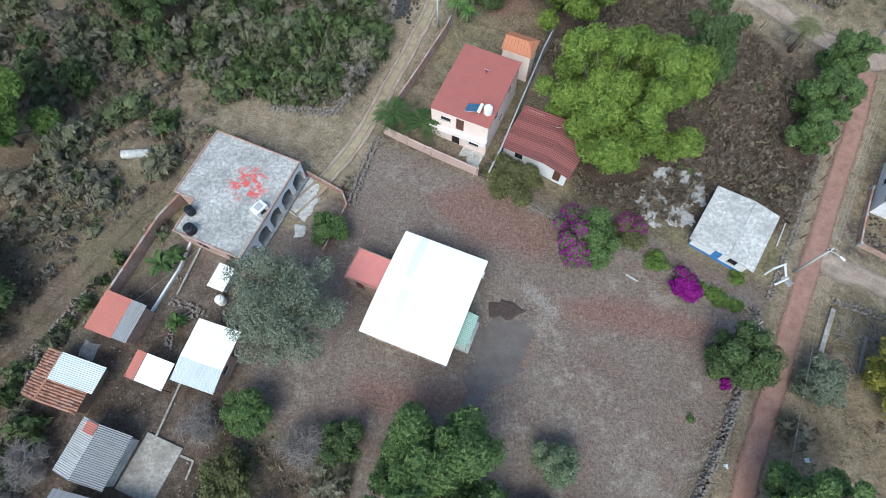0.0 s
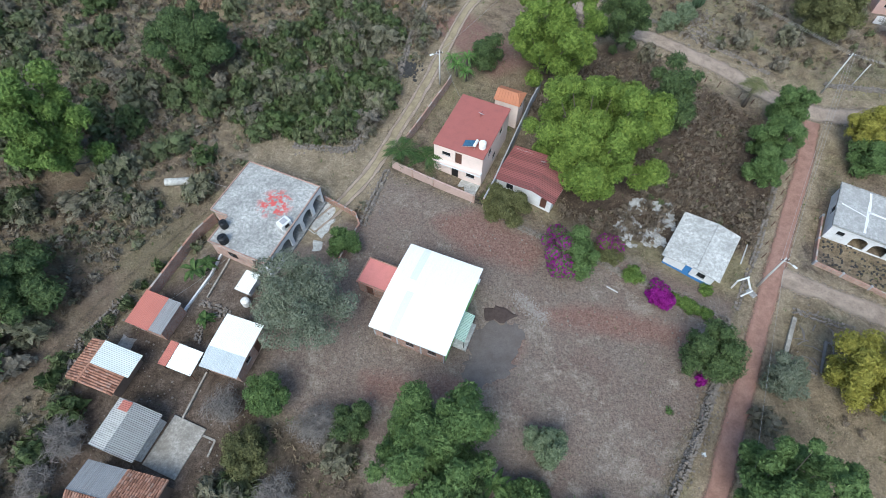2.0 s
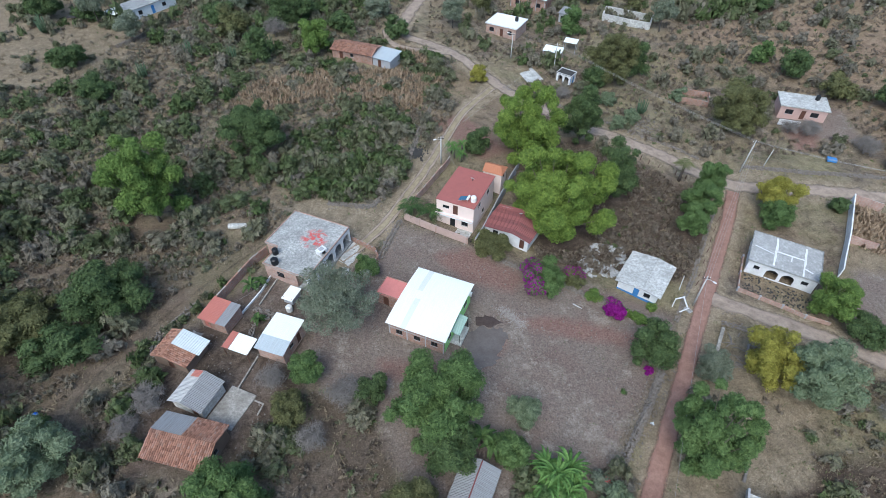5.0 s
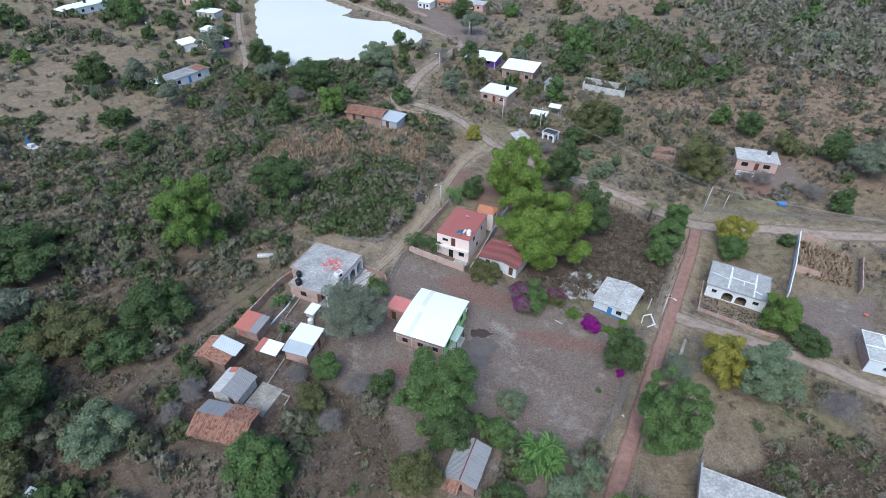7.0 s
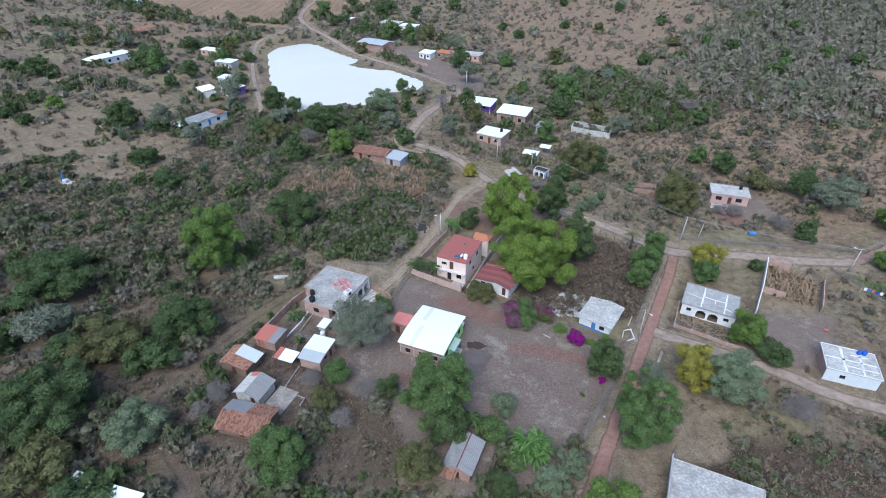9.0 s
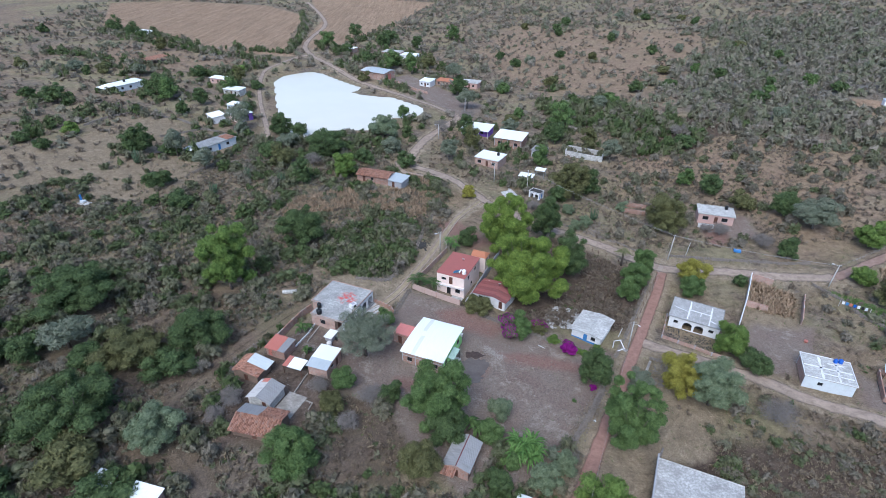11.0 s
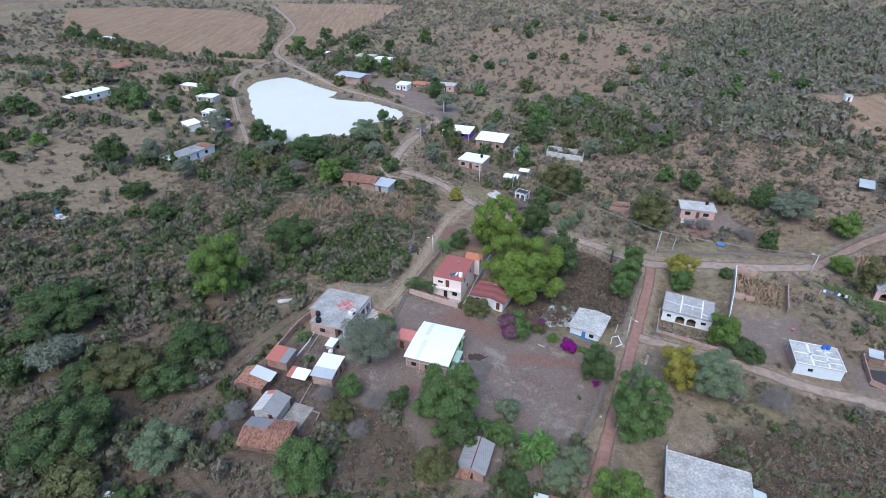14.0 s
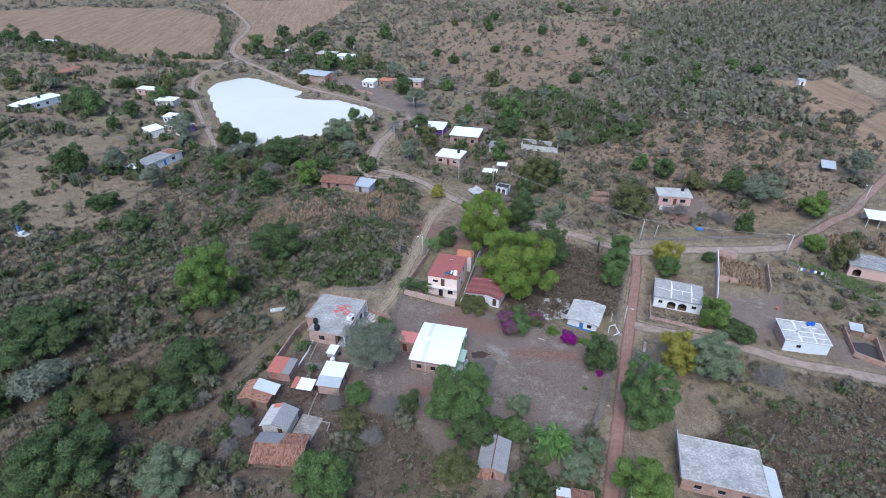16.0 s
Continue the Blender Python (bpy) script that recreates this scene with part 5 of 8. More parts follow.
slope(S8, "roof", "tile", "tiles", 5.8, 2.4, (0, 0, 2.7), 0, 0.85, "weathered clay tiles", 41)
slope(S8, "roof", "tile", "tiles", 3.6, 2.4, (1.1, 0, 2.7), 180, 0.85, "", 42)
slope(S8, "roof_patch", "sheet", "white_metal", 2.2, 2.4, (-1.8, 0, 2.72), 180, 0.85, "white sheet over the tiles")
slab = site("concrete_pad", -27.4, 1.3, -22, "cracked concrete drying floor", "concrete pad", 2.4)
boxed("slab", "pad", slab, -1.5, 2.4, -2.9, 2.4, -0.4, 0.12, bevel=0.04)
cs = thing("cistern", -23.0, 19.3, gz(-23.0, 19.3), -22, "cement wash basin under a white sheet", "cistern")
boxed("body", "grey_render", cs, -0.8, 0.8, -1.1, 1.1, -0.3, 0.95, bevel=0.03)
slope(cs, "cover", "sheet", "white_metal", 1.9, 2.7, (0, 1.3, 1.25), 0, 0.12, "white corrugated cover")
for x in (-0.7, 0.7):
    for y in (-1.0, 1.0):
        boxed("post", "wood", cs, x - 0.04, x + 0.04, y - 0.04, y + 0.04, 0.953, 1.2)
water_tank(-23.0, 17.0, gz(-23.0, 17.0), "tank_white", "white plastic water tank on the ground", 0.5)
low_wall("brick_wall", [(-28.9, 28.6), (-30.6, 26.0), (-33.8, 17.6)], 1.7, "brick", "long reddish brick boundary wall", 0.25)
low_wall("cement_kerb", [(-26.9, 25.1), (-27.9, 20.5), (-29.8, 15.8)], 0.35, "white_paint", "pale painted cement kerb", 0.22)
low_wall("cement_kerb", [(-26.0, 23.3), (-27.6, 17.6)], 0.25, "pad", "grey cement kerb", 0.2)
low_wall("cement_kerb", [(-25.6, 8.6), (-27.0, 3.6)], 0.3, "pad", "grey cement kerb beside the huts", 0.2)
low_wall("cement_kerb", [(-24.8, 2.1), (-23.2, 1.5), (-23.6, -0.1)], 0.12, "pad", "broken cement footing", 0.2)
low_wall("garden_wall", [(-15.6, 32.3), (-11.4, 29.9), (-10.8, 28.3), (-12.9, 22.6)], 1.0, "brick", "low brick wall round the grey house's yard", 0.2)

# houses east of the red road
H6 = site("house", 39.7, -15.6, -24.5, "long brick house with a pale flat concrete roof", r=8)
walls(H6, 12.2, 8.4, 2.9, "brick", {"s": [("window", 2.0, 1.0, 1.1, 0.8), ("window", 5.5, 1.0, 1.1, 0.8), ("window", 9.0, 1.0, 1.1, 0.8)], "w": [("iron_door", 4.0, 0.0, 1.2, 2.1)]})
R6 = slab_roof(H6, 12.2, 8.4, 2.903, "roof6", 0.3, 0.18, rim="pale_concrete", label="pale weathered concrete slab with ochre stains")
boxed("roof_wall", "grey_render", H6, -6.6, -6.35, -4.4, 4.7, 3.09, 3.9, bevel=0.02)
slope(H6, "lean_to_roof", "sheet", "zinc", 6.0, 2.2, (6.45, -1.0, 2.7), 90, 0.5, "bluish zinc lean-to")
for y in (-3.8, 1.6):
    boxed("post", "wood", H6, 8.4, 8.5, y, y + 0.1, -0.8, 2.15)
H7 = site("house", 57.8, 30.4, -29, "white house with twin arches and sealed concrete roof", r=6.5)
walls(H7, 10.4, 7.6, 2.7, "white_paint", {"s": [("window", 1.0, 1.2, 0.9, 0.7), ("arch", 3.0, 0.0, 1.9, 2.0), ("arch", 5.4, 0.0, 1.9, 2.0), ("window", 8.3, 1.2, 1.0, 0.7)], "w": [("window", 3, 1.1, 1, 0.9)]})
# back wall coloured near-black to paint the shade inside the arches
boxed("wall", "dark_wall", H7, -5.0, 5.0, -1.9, -1.7, -0.6, 2.65)
R7 = slab_roof(H7, 10.4, 7.6, 2.703, "roof7", 0.3, 0.16, rim="concrete", label="grey concrete roof with white sealant lines")
seams(R7, [(-1.6, 3.9, -1.6, -3.5, 0.45), (-1.6, 0.3, 3.0, 0.3, 0.35), (2.9, 3.5, 2.9, -3.9, 0.4), (-4.9, 0.2, -1.6, -0.6, 0.25), (2.9, -1.8, 4.2, -2.4, 0.3), (0.9, 0.3, 0.9, -1.2, 0.3)], 2.866)
low_wall("brick_wall", [(52.3, 32.6), (48.6, 25.2), (57.2, 19.6), (60.5, 18.2)], 0.75, "pale_brick", "low brick wall with cement posts round the front yard", 0.2, cap="grey_render")
H8 = site("house", 76.6, 12.5, -22, "half-finished block house with a white-seamed concrete roof", r=6)
walls(H8, 8.6, 7.0, 2.7, {"all": "pale_blue", "w": "pale_brick"}, {"s": [("window", 2.4, 1.1, 0.9, 0.7)]})
R8 = slab_roof(H8, 8.6, 7.0, 2.703, "pale_concrete", 0.2, 0.16, rim="white_paint", label="concrete roof edged and crossed in white")
seams(R8, [(-1.2, 3.4, -1.2, -3.4, 0.5), (-4.2, 0.0, 4.2, 0.0, 0.5), (1.7, 3.4, 1.7, -3.4, 0.5), (-1.2, -1.7, 4.2, -1.7, 0.35), (0.2, 1.8, 3.0, 1.8, 0.4)], 2.866)
water_tank(*place_on(H8, 2.6, 2.9, 2.87), "tank_blue", "blue plastic water drum on the roof", 0.42, 0.9)
water_tank(*place_on(H8, 1.7, 2.7, 2.87), "tank_blue", "blue plastic water drum on the roof", 0.38, 0.85)
low_wall("lot_wall", [(78.5, 47.2), (72.4, 36.8), (66.8, 28.2)], 2.1, "white_paint", "tall pale wall of an empty lot", 0.2)
low_wall("lot_wall", [(78.5, 47.2), (82.6, 44.4)], 1.9, "pale_brick", "brick end wall of an empty lot", 0.2)
low_wall("lot_wall", [(72.4, 36.8), (76.4, 34.4)], 1.6, "pale_brick", "brick cross wall of an empty lot", 0.2)
low_wall("lot_wall", [(87.0, 38.4), (81.4, 29.2)], 1.9, "pale_brick", "brick side wall of an empty lot", 0.2)
low_wall("brick_wall", [(88.4, 14.0), (92.6, 10.0), (88.0, 2.6), (84.5, 6.6), (88.4, 14.0)], 1.3, "brick", "unfinished brick room without a roof", 0.2)
boxed("floor_slab", "asphalt", site("floor_slab", 88.6, 8.4, -25, "dark cement floor of the unfinished room", "floor", 3.5), -3.0, 3.0, -4.0, 4.0, -0.4, 0.1)
tp = thing("tarpaulin", 89.8, 12.6, gz(89.8, 12.6), -30, "blue sheet tied over a corner as a shade", "tarpaulin")
slope(tp, "sheet", "sheet", "zinc", 2.6, 2.4, (0, 1.2, 2.3), 0, 0.5, amp=0.02, sag=0.15)
for x in (-1.2, 1.2):
    boxed("post", "wood", tp, x - 0.04, x + 0.04, -1.1, -1.02, -0.2, 1.8)
H9 = site("house", 110.1, 32.6, -33, "rose house with arches and a long grey roof", r=7)
walls(H9, 9.0, 7.0, 2.7, "rose_paint", {"w": [("arch", 1.0, 0.0, 1.8, 2.0), ("arch", 3.6, 0.0, 1.8, 2.0)], "s": [("arch", 1.0, 0.0, 1.8, 2.0)]})
slab_roof(H9, 9.0, 7.0, 2.703, "concrete", 0.25, 0.16, rim="concrete", label="grey weathered roof slab")
H10 = site("shed", 128.6, 50.8, -30, "open shed with a white sheet roof", "shed", 4)
slope(H10, "roof", "sheet", "white_metal", 6.0, 6.0, (0, 3.0, 2.9), 0, 0.4, "white sheet roof")
for x in (-2.8, 0, 2.8):
    for y in (-2.7, 2.7):
        boxed("post", "pole", H10, x - 0.07, x + 0.07, y - 0.07, y + 0.07, -0.4, 2.6 + 0.05 * y)
boxed("wall", "grey_render", H10, -2.9, 2.9, 2.5, 2.65, -0.4, 2.4)
H11 = site("shed", 138.1, 82.0, -35, "lean-to of bluish zinc sheets on bare earth", "shed", 4)
slope(H11, "roof", "sheet", "zinc", 4.2, 5.5, (0, 2.7, 2.4), 0, 0.9, "bluish zinc sheet")
for x in (-1.9, 1.9):
    boxed("post", "wood", H11, x - 0.06, x + 0.06, 2.4, 2.52, -0.4, 2.2)
    boxed("post", "wood", H11, x - 0.06, x + 0.06, -2.3, -2.18, -0.4, 1.4)
H12 = site("hut", 180.7, 153.0, -20, "tiny pale hut on the hillside plot", "hut", 3)
walls(H12, 2.6, 3.0, 2.2, "white_paint", {"s": [("door", 0.8, 0, 0.9, 1.8)]})
slope(H12, "roof", "sheet", "zinc", 3.0, 3.4, (0, 1.7, 2.5), 0, 0.3)

# houses along the dirt road
H13 = site("house", 81.7, 77.6, -18, "rose-pink house with a weathered flat roof", r=6)
walls(H13, 9.6, 6.0, 2.7, "rose_paint", {"s": [("window", 1.2, 0.9, 1.6, 1.1), ("door", 4.4, 0.0, 1.0, 2.1), ("window", 6.4, 0.9, 1.6, 1.1)]})
slab_roof(H13, 9.6, 6.0, 2.703, "pale_concrete", 0.35, 0.16, rim="pale_concrete", label="pale weathered roof slab")
boxed("porch_wall", "white_paint", H13, -4.8, -0.5, -6.0, -5.85, -0.5, 0.9)
water_tank(*place_on(H13, 3.0, 1.8, 2.87), "tank_black", "black water tank on the pink house", 0.5)
boxed("bed", "blue_paint", thing("cart", 80.8, 59.8, gz(80.8, 59.8), -20, "small blue metal cart by the roadside", "cart"), -0.9, 0.9, -0.6, 0.6, 0.2, 0.8, bevel=0.05)
low_wall("ruined_wall", [(57.8, 87.5), (63.6, 85.2), (62.0, 81.0), (56.4, 83.4), (57.8, 87.5)], 1.5, "brick", "roofless ruined brick room", 0.25)
K1 = site("kiosk", 30.3, 92.8, -37, "small white and blue roadside kiosk", "kiosk", 2.6)
walls(K1, 4.0, 2.8, 2.2, "white_paint", {"s": [("arch", 0.5, 0.0, 1.2, 1.8), ("arch", 2.2, 0.0, 1.2, 1.8)], "e": [("blue_door", 0.8, 0, 0.9, 1.9)]})
# near-black colour puts the kiosk's inner shade on its back wall
boxed("wall", "dark_wall", K1, -1.8, 1.8, 0.4, 0.5, -0.3, 2.1)
slab_roof(K1, 4.0, 2.8, 2.203, "dark_wall", 0.1, 0.1, rim="white_paint", label="flat roof with a white rim")
boxed("corner", "blue_paint", K1, 1.9, 2.03, -1.43, -1.403, 0, 2.2)
for x, y, w, d, hh in ((28.4, 104.0, 5.0, 3.4, 2.9), (34.0, 109.5, 3.6, 2.8, 2.7)):
    c = site("canopy", x, y, -24, "white sheet canopy on thin posts", "canopy", 2.2, "canopies by the kiosk")
    slope(c, "roof", "sheet", "white_metal", w, d, (0, d / 2, hh), 0, 0.25)
    for sx in (-1, 1):
        for sy in (-1, 1):
            boxed("post", "grey_render", c, sx * w * 0.45 - 0.05, sx * w * 0.45 + 0.05, sy * d * 0.42 - 0.05, sy * d * 0.42 + 0.05, -0.3, hh - 0.2)
boxed("wall", "pale_brick", site("shed", 29.0, 101.2, -24, "roofless brick stall beside the canopy", "shed", 2), -1.6, 1.6, -0.1, 0.1, -0.3, 2.0)
low_wall("ruined_wall", [(48.5, 133.5), (60.5, 126.5), (58.5, 121.5), (46.5, 128.5), (48.5, 133.5)], 2.0, "pale_concrete", "long roofless grey stone building", 0.4)
pad = site("concrete_pad", 21.5, 94.5, 20, "sloping concrete ramp beside the road", "concrete pad", 3)
boxed("slab", "pale_concrete", pad, -2.2, 2.2, -3.4, 3.4, -0.4, 0.12, bevel=0.05)
N1 = site("house", 14.3, 150.4, -22, "purple house with a white sheet veranda roof", r=6)
walls(N1, 11.0, 6.4, 2.6, "purple_paint", {"s": [("window", 1.0, 0.9, 1.2, 1.0), ("door", 4.0, 0.0, 1.0, 2.1), ("window", 7.5, 0.9, 1.2, 1.0)]})
slope(N1, "roof", "sheet", "white_metal", 12.0, 9.0, (0, 3.6, 3.2), 0, 0.5, "white sheet roof")
for k in range(4):
    boxed("post", "white_paint", N1, -5.6 + 3.7 * k, -5.45 + 3.7 * k, -5.0, -4.85, -0.5, 2.72)
N2 = site("house", 26.6, 138.8, -24, "two-storey brick house with white sheet roofs", r=7)
walls(N2, 11.0, 8.0, 3.7, "brick", {"s": [("window", 1.5, 1.0, 1.4, 1.2), ("window", 4.8, 1.0, 1.4, 1.2), ("window", 8.0, 1.0, 1.4, 1.2)]})
slope(N2, "roof", "sheet", "white_metal", 11.8, 4.6, (0, 4.4, 4.4), 0, 0.45, "upper white sheet roof")
slope(N2, "roof", "sheet", "white_metal", 11.8, 4.8, (0, 0.1, 4.1), 0, 0.45, "lower white sheet roof")
for k in range(5):
    boxed("column", "grey_render", N2, -5.5 + 2.65 * k, -5.3 + 2.65 * k, -4.03, -4.003, -0.6, 3.7)
N3 = site("house", 17.2, 118.9, -29, "square brick house with a bright white roof", r=6)
walls(N3, 9.0, 7.4, 2.8, "pale_brick", {"s": [("window", 1.0, 0.9, 1.4, 1.1), ("door", 4.2, 0.0, 1.0, 2.1), ("window", 6.6, 0.9, 1.2, 1.1)]})
slab_roof(N3, 9.0, 7.4, 2.803, "white_metal", 0.3, 0.16, rim="white_paint", label="flat roof painted bright white")
water_tank(*place_on(N3, 2.4, 1.4, 2.97), "tank_black", "black water tank on the white roof", 0.5)
N4 = site("barn", -35.2, 228.0, -32, "brick barn with a blue-grey sheet roof and red door", "barn", 9)
walls(N4, 15.0, 9.0, 3.6, "pale_brick", {"e": [("red_door", 2.5, 0.0, 3.2, 2.9)]})
slope(N4, "roof", "sheet", "zinc", 16.0, 5.4, (0, 0, 4.6), 0, 0.8, "blue-grey sheet roof")
slope(N4, "roof", "sheet", "zinc", 16.0, 5.4, (0, 0, 4.6), 180, 0.8)
gable_ends(N4, 9.0, 3.6, 0.75, (-7.4, 7.4), "pale_brick")
low_wall("barn_wall", [(-26, 219), (-14, 205), (-8, 200)], 1.2, "pale_brick", "low pale wall along the pond road", 0.25)
N5 = site("house", -22.3, 97.5, -20, "long tiled farmhouse below the junction", r=6)
walls(N5, 11.0, 5.0, 2.2, "brick", {"s": [("door", 2.0, 0, 1.0, 1.9), ("window", 5.0, 0.9, 0.9, 0.8)]})
gable_ends(N5, 5.0, 2.2, 0.9, (-5.4, 5.4), "brick")
slope(N5, "roof", "tile", "tiles", 11.6, 3.2, (0, 0, 3.2), 0, 1.0, "red clay tiles", 21)
slope(N5, "roof", "tile", "tiles", 11.6, 3.2, (0, 0, 3.2), 180, 1.0, "", 22)
N6 = site("shed", -14.8, 94.6, -28, "shed with a pale blue-white sheet roof", "shed", 4)
walls(N6, 5.6, 4.6, 2.2, "grey_render", {"s": [("door", 2.0, 0, 1.0, 1.9)]})
slope(N6, "roof", "sheet", "zinc", 6.4, 5.6, (0, 2.8, 2.9), 0, 0.5, "pale zinc sheet")
N7 = site("house", -84.4, 153.2, -40, "small purple and cream house with white roof", r=5)
walls(N7, 7.0, 7.0, 2.8, {"all": "purple_paint", "s": "pink_paint"}, {"e": [("window", 1.2, 1, 1.2, 1.0), ("iron_door", 4, 0, 1.0, 2.1)], "s": [("iron_door", 3.2, 0, 1.0, 2.1)]})
slab_roof(N7, 7.0, 7.0, 2.803, "white_metal", 0.35, 0.16, label="flat roof painted white")
water_tank(*place_on(N7, -2.2, 1.2, 2.97), "tank_black", "black water tank on the purple house", 0.5)
N8 = site("house", -83.4, 121.0, -33, "long pale blue house with a grey roof", r=8)
walls(N8, 6.0, 14.0, 2.6, "pale_blue", {"e": [("window", 2, 0.9, 1.2, 1.0), ("blue_door", 6, 0, 1.0, 2.1), ("window", 9.5, 0.9, 1.2, 1.0)], "s": [("window", 2, 0.9, 1.2, 1.0)]})
slab_roof(N8, 6.0, 14.0, 2.603, "concrete", 0.35, 0.16, label="stained grey roof slab")
slope(N8, "roof_patch", "tile", "tiles", 5.0, 3.4, (0.6, 6.6, 3.05), 0, 0.1, "clay tile patch", 31)
slope(N8, "lean_to_roof", "sheet", "white_metal", 4.6, 4.0, (-1.0, -6.6, 2.7), 0, 0.35, "white sheet lean-to")
N9 = site("house", -152.0, 194.0, -32, "long white house with white roof", r=8)
walls(N9, 8.0, 14.0, 2.8, "pale_blue", {"e": [("window", 2, 0.9, 1.2, 1.0), ("window", 6, 0.9, 1.2, 1.0)]})
slab_roof(N9, 8.0, 14.0, 2.803, "white_metal", 0.3, 0.16, label="flat roof painted white")
slope(N9, "lean_to_roof", "sheet", "white_metal", 7.0, 5.0, (-1.0, -6.9, 2.9), 0, 0.6, "white sheet lean-to")
water_tank(*place_on(N9, -1.0, 0.0, 2.97), "tank_black", "black water tank on the white house", 0.55)
N10 = site("shed", -163.0, 248.0, -38, "open cattle shed with a tiled roof", "shed", 6)
slope(N10, "roof", "tile", "tiles", 8.0, 12.0, (0, 6.0, 3.0), 0, 0.8, "red clay tiles", 33)
for x in (-3.6, 3.6):
    for y in (-5.4, 0, 5.4):
        boxed("post", "pole", N10, x - 0.1, x + 0.1, y - 0.1, y + 0.1, -0.4, 2.5 + 0.06 * y)
SMALL = [  # x, y, yaw, length, width, wall, roof, label
    (-59.2, 290.4, -30, 7, 5, "pale_brick", "white_metal", "small house with white roof beside the far road"),
    (-31.9, 282.0, -25, 12, 7, "rose_paint", "pale_concrete", "pinkish house with pale roof"),
    (-21.0, 275.0, -25, 10, 6, "white_paint", "white_metal", "low white house with white roof"),
    (-8.7, 216.9, -25, 6, 6, "white_paint", "white_metal", "small white house in a garden"),
    (0.5, 219.0, -25, 8, 5, "brick", "orange_tile", "small brick house with red tiled roof"),
    (14.0, 219.5, -22, 9, 6, "rose_paint", "pale_concrete", "rose house with an arched porch"),
    (-111.8, 207.5, -24, 10, 4, "rose_paint", "white_metal", "long low house with white sheet roof"),
    (-98.6, 189.0, -20, 9, 5, "pale_concrete", "white_metal", "white-roofed house beside the pond path"),
    (-91.0, 166.0, -24, 5, 4, "pale_blue", "white_metal", "small shed with white roof"),
    (-93.5, 150.5, -50, 7, 5, "white_paint", "white_metal", "low white outbuilding beside the purple house"),
    (-206.0, 326.1, -24, 9, 6, "white_paint", "white_metal", "white house at the edge of the far field"),
    (36.5, 128.0, -30, 5, 4, "grey_render", "old_sheet", "grey shed under a dark sheet roof"),
]
for x, y, yaw, L, W, wm, rm, label in SMALL:
    s = site("house", x, y, yaw, label, r=max(L, W) * 0.6)
    walls(s, L, W, 2.6, wm, {"s": [("door", L * 0.45, 0, 0.9, 2.0), ("window", L * 0.12, 0.9, 1.0, 0.9), ("window", L * 0.7, 0.9, 1.0, 0.9)]})
    slope(s, "roof", "sheet", rm, L + 0.6, W + 0.8, (0, W / 2 + 0.4, 3.0), 0, 0.32)
for x, y, L, W, rm in ((-50.4, -17.2, 3.0, 4.0, "zinc"), (-43.2, -19.3, 4.5, 3.5, "white_metal")):
    s = site("shed", x, y, -15, "small shed with a pale sheet roof", "shed", 3)
    walls(s, L, W, 2.0, "brick", {"s": [("door", 0.8, 0, 0.8, 1.7)]})
    slope(s, "roof", "sheet", rm, L + 0.5, W + 0.6, (0, W / 2 + 0.3, 2.45), 0, 0.35)


# ---------------------------------------------------------------- plants
ICO = bmesh.new()
bmesh.ops.create_icosphere(ICO, subdivisions=1, radius=1.0)
ICO_FEW = np.array([[v.co[:] for v in f.verts] for f in ICO.faces]).reshape(-1, 3)
bmesh.ops.subdivide_edges(ICO, edges=ICO.edges, cuts=1, use_grid_fill=True)
bmesh.ops.triangulate(ICO, faces=ICO.faces)
ICO_MANY = np.array([[v.co[:] for v in f.verts] for f in ICO.faces]).reshape(-1, 3)
ICO_MANY /= np.linalg.norm(ICO_MANY, axis=1, keepdims=True)
ICO.free()


def shade_cores(blobs, rng, shape=ICO_FEW, fill=0.74, low=-0.35):
    """Hidden lumpy bodies added inside a crown's ellipsoids to block light, open below."""
    mid = shape.reshape(-1, 3, 3).mean(1)[:, 2]
    keep = shape.reshape(-1, 3, 3)[mid > low].reshape(-1, 3)
    out = []
    for x, y, z, rx, ry, rz in blobs:
        a = rng.random() * 6.283
        c, s = math.cos(a), math.sin(a)
        p = np.stack([keep[:, 0] * c - keep[:, 1] * s, keep[:, 0] * s + keep[:, 1] * c, keep[:, 2]], 1)
        bump = 1 + 0.16 * np.sin(p[:, 0] * 5.1 + a * 3) * np.sin(p[:, 1] * 4.3 + a) + 0.1 * np.sin(p[:, 2] * 6.7 + a * 2)
        out.append(p * (np.array([rx, ry, rz]) * fill) * bump[:, None] + (x, y, z))
    return np.concatenate(out)


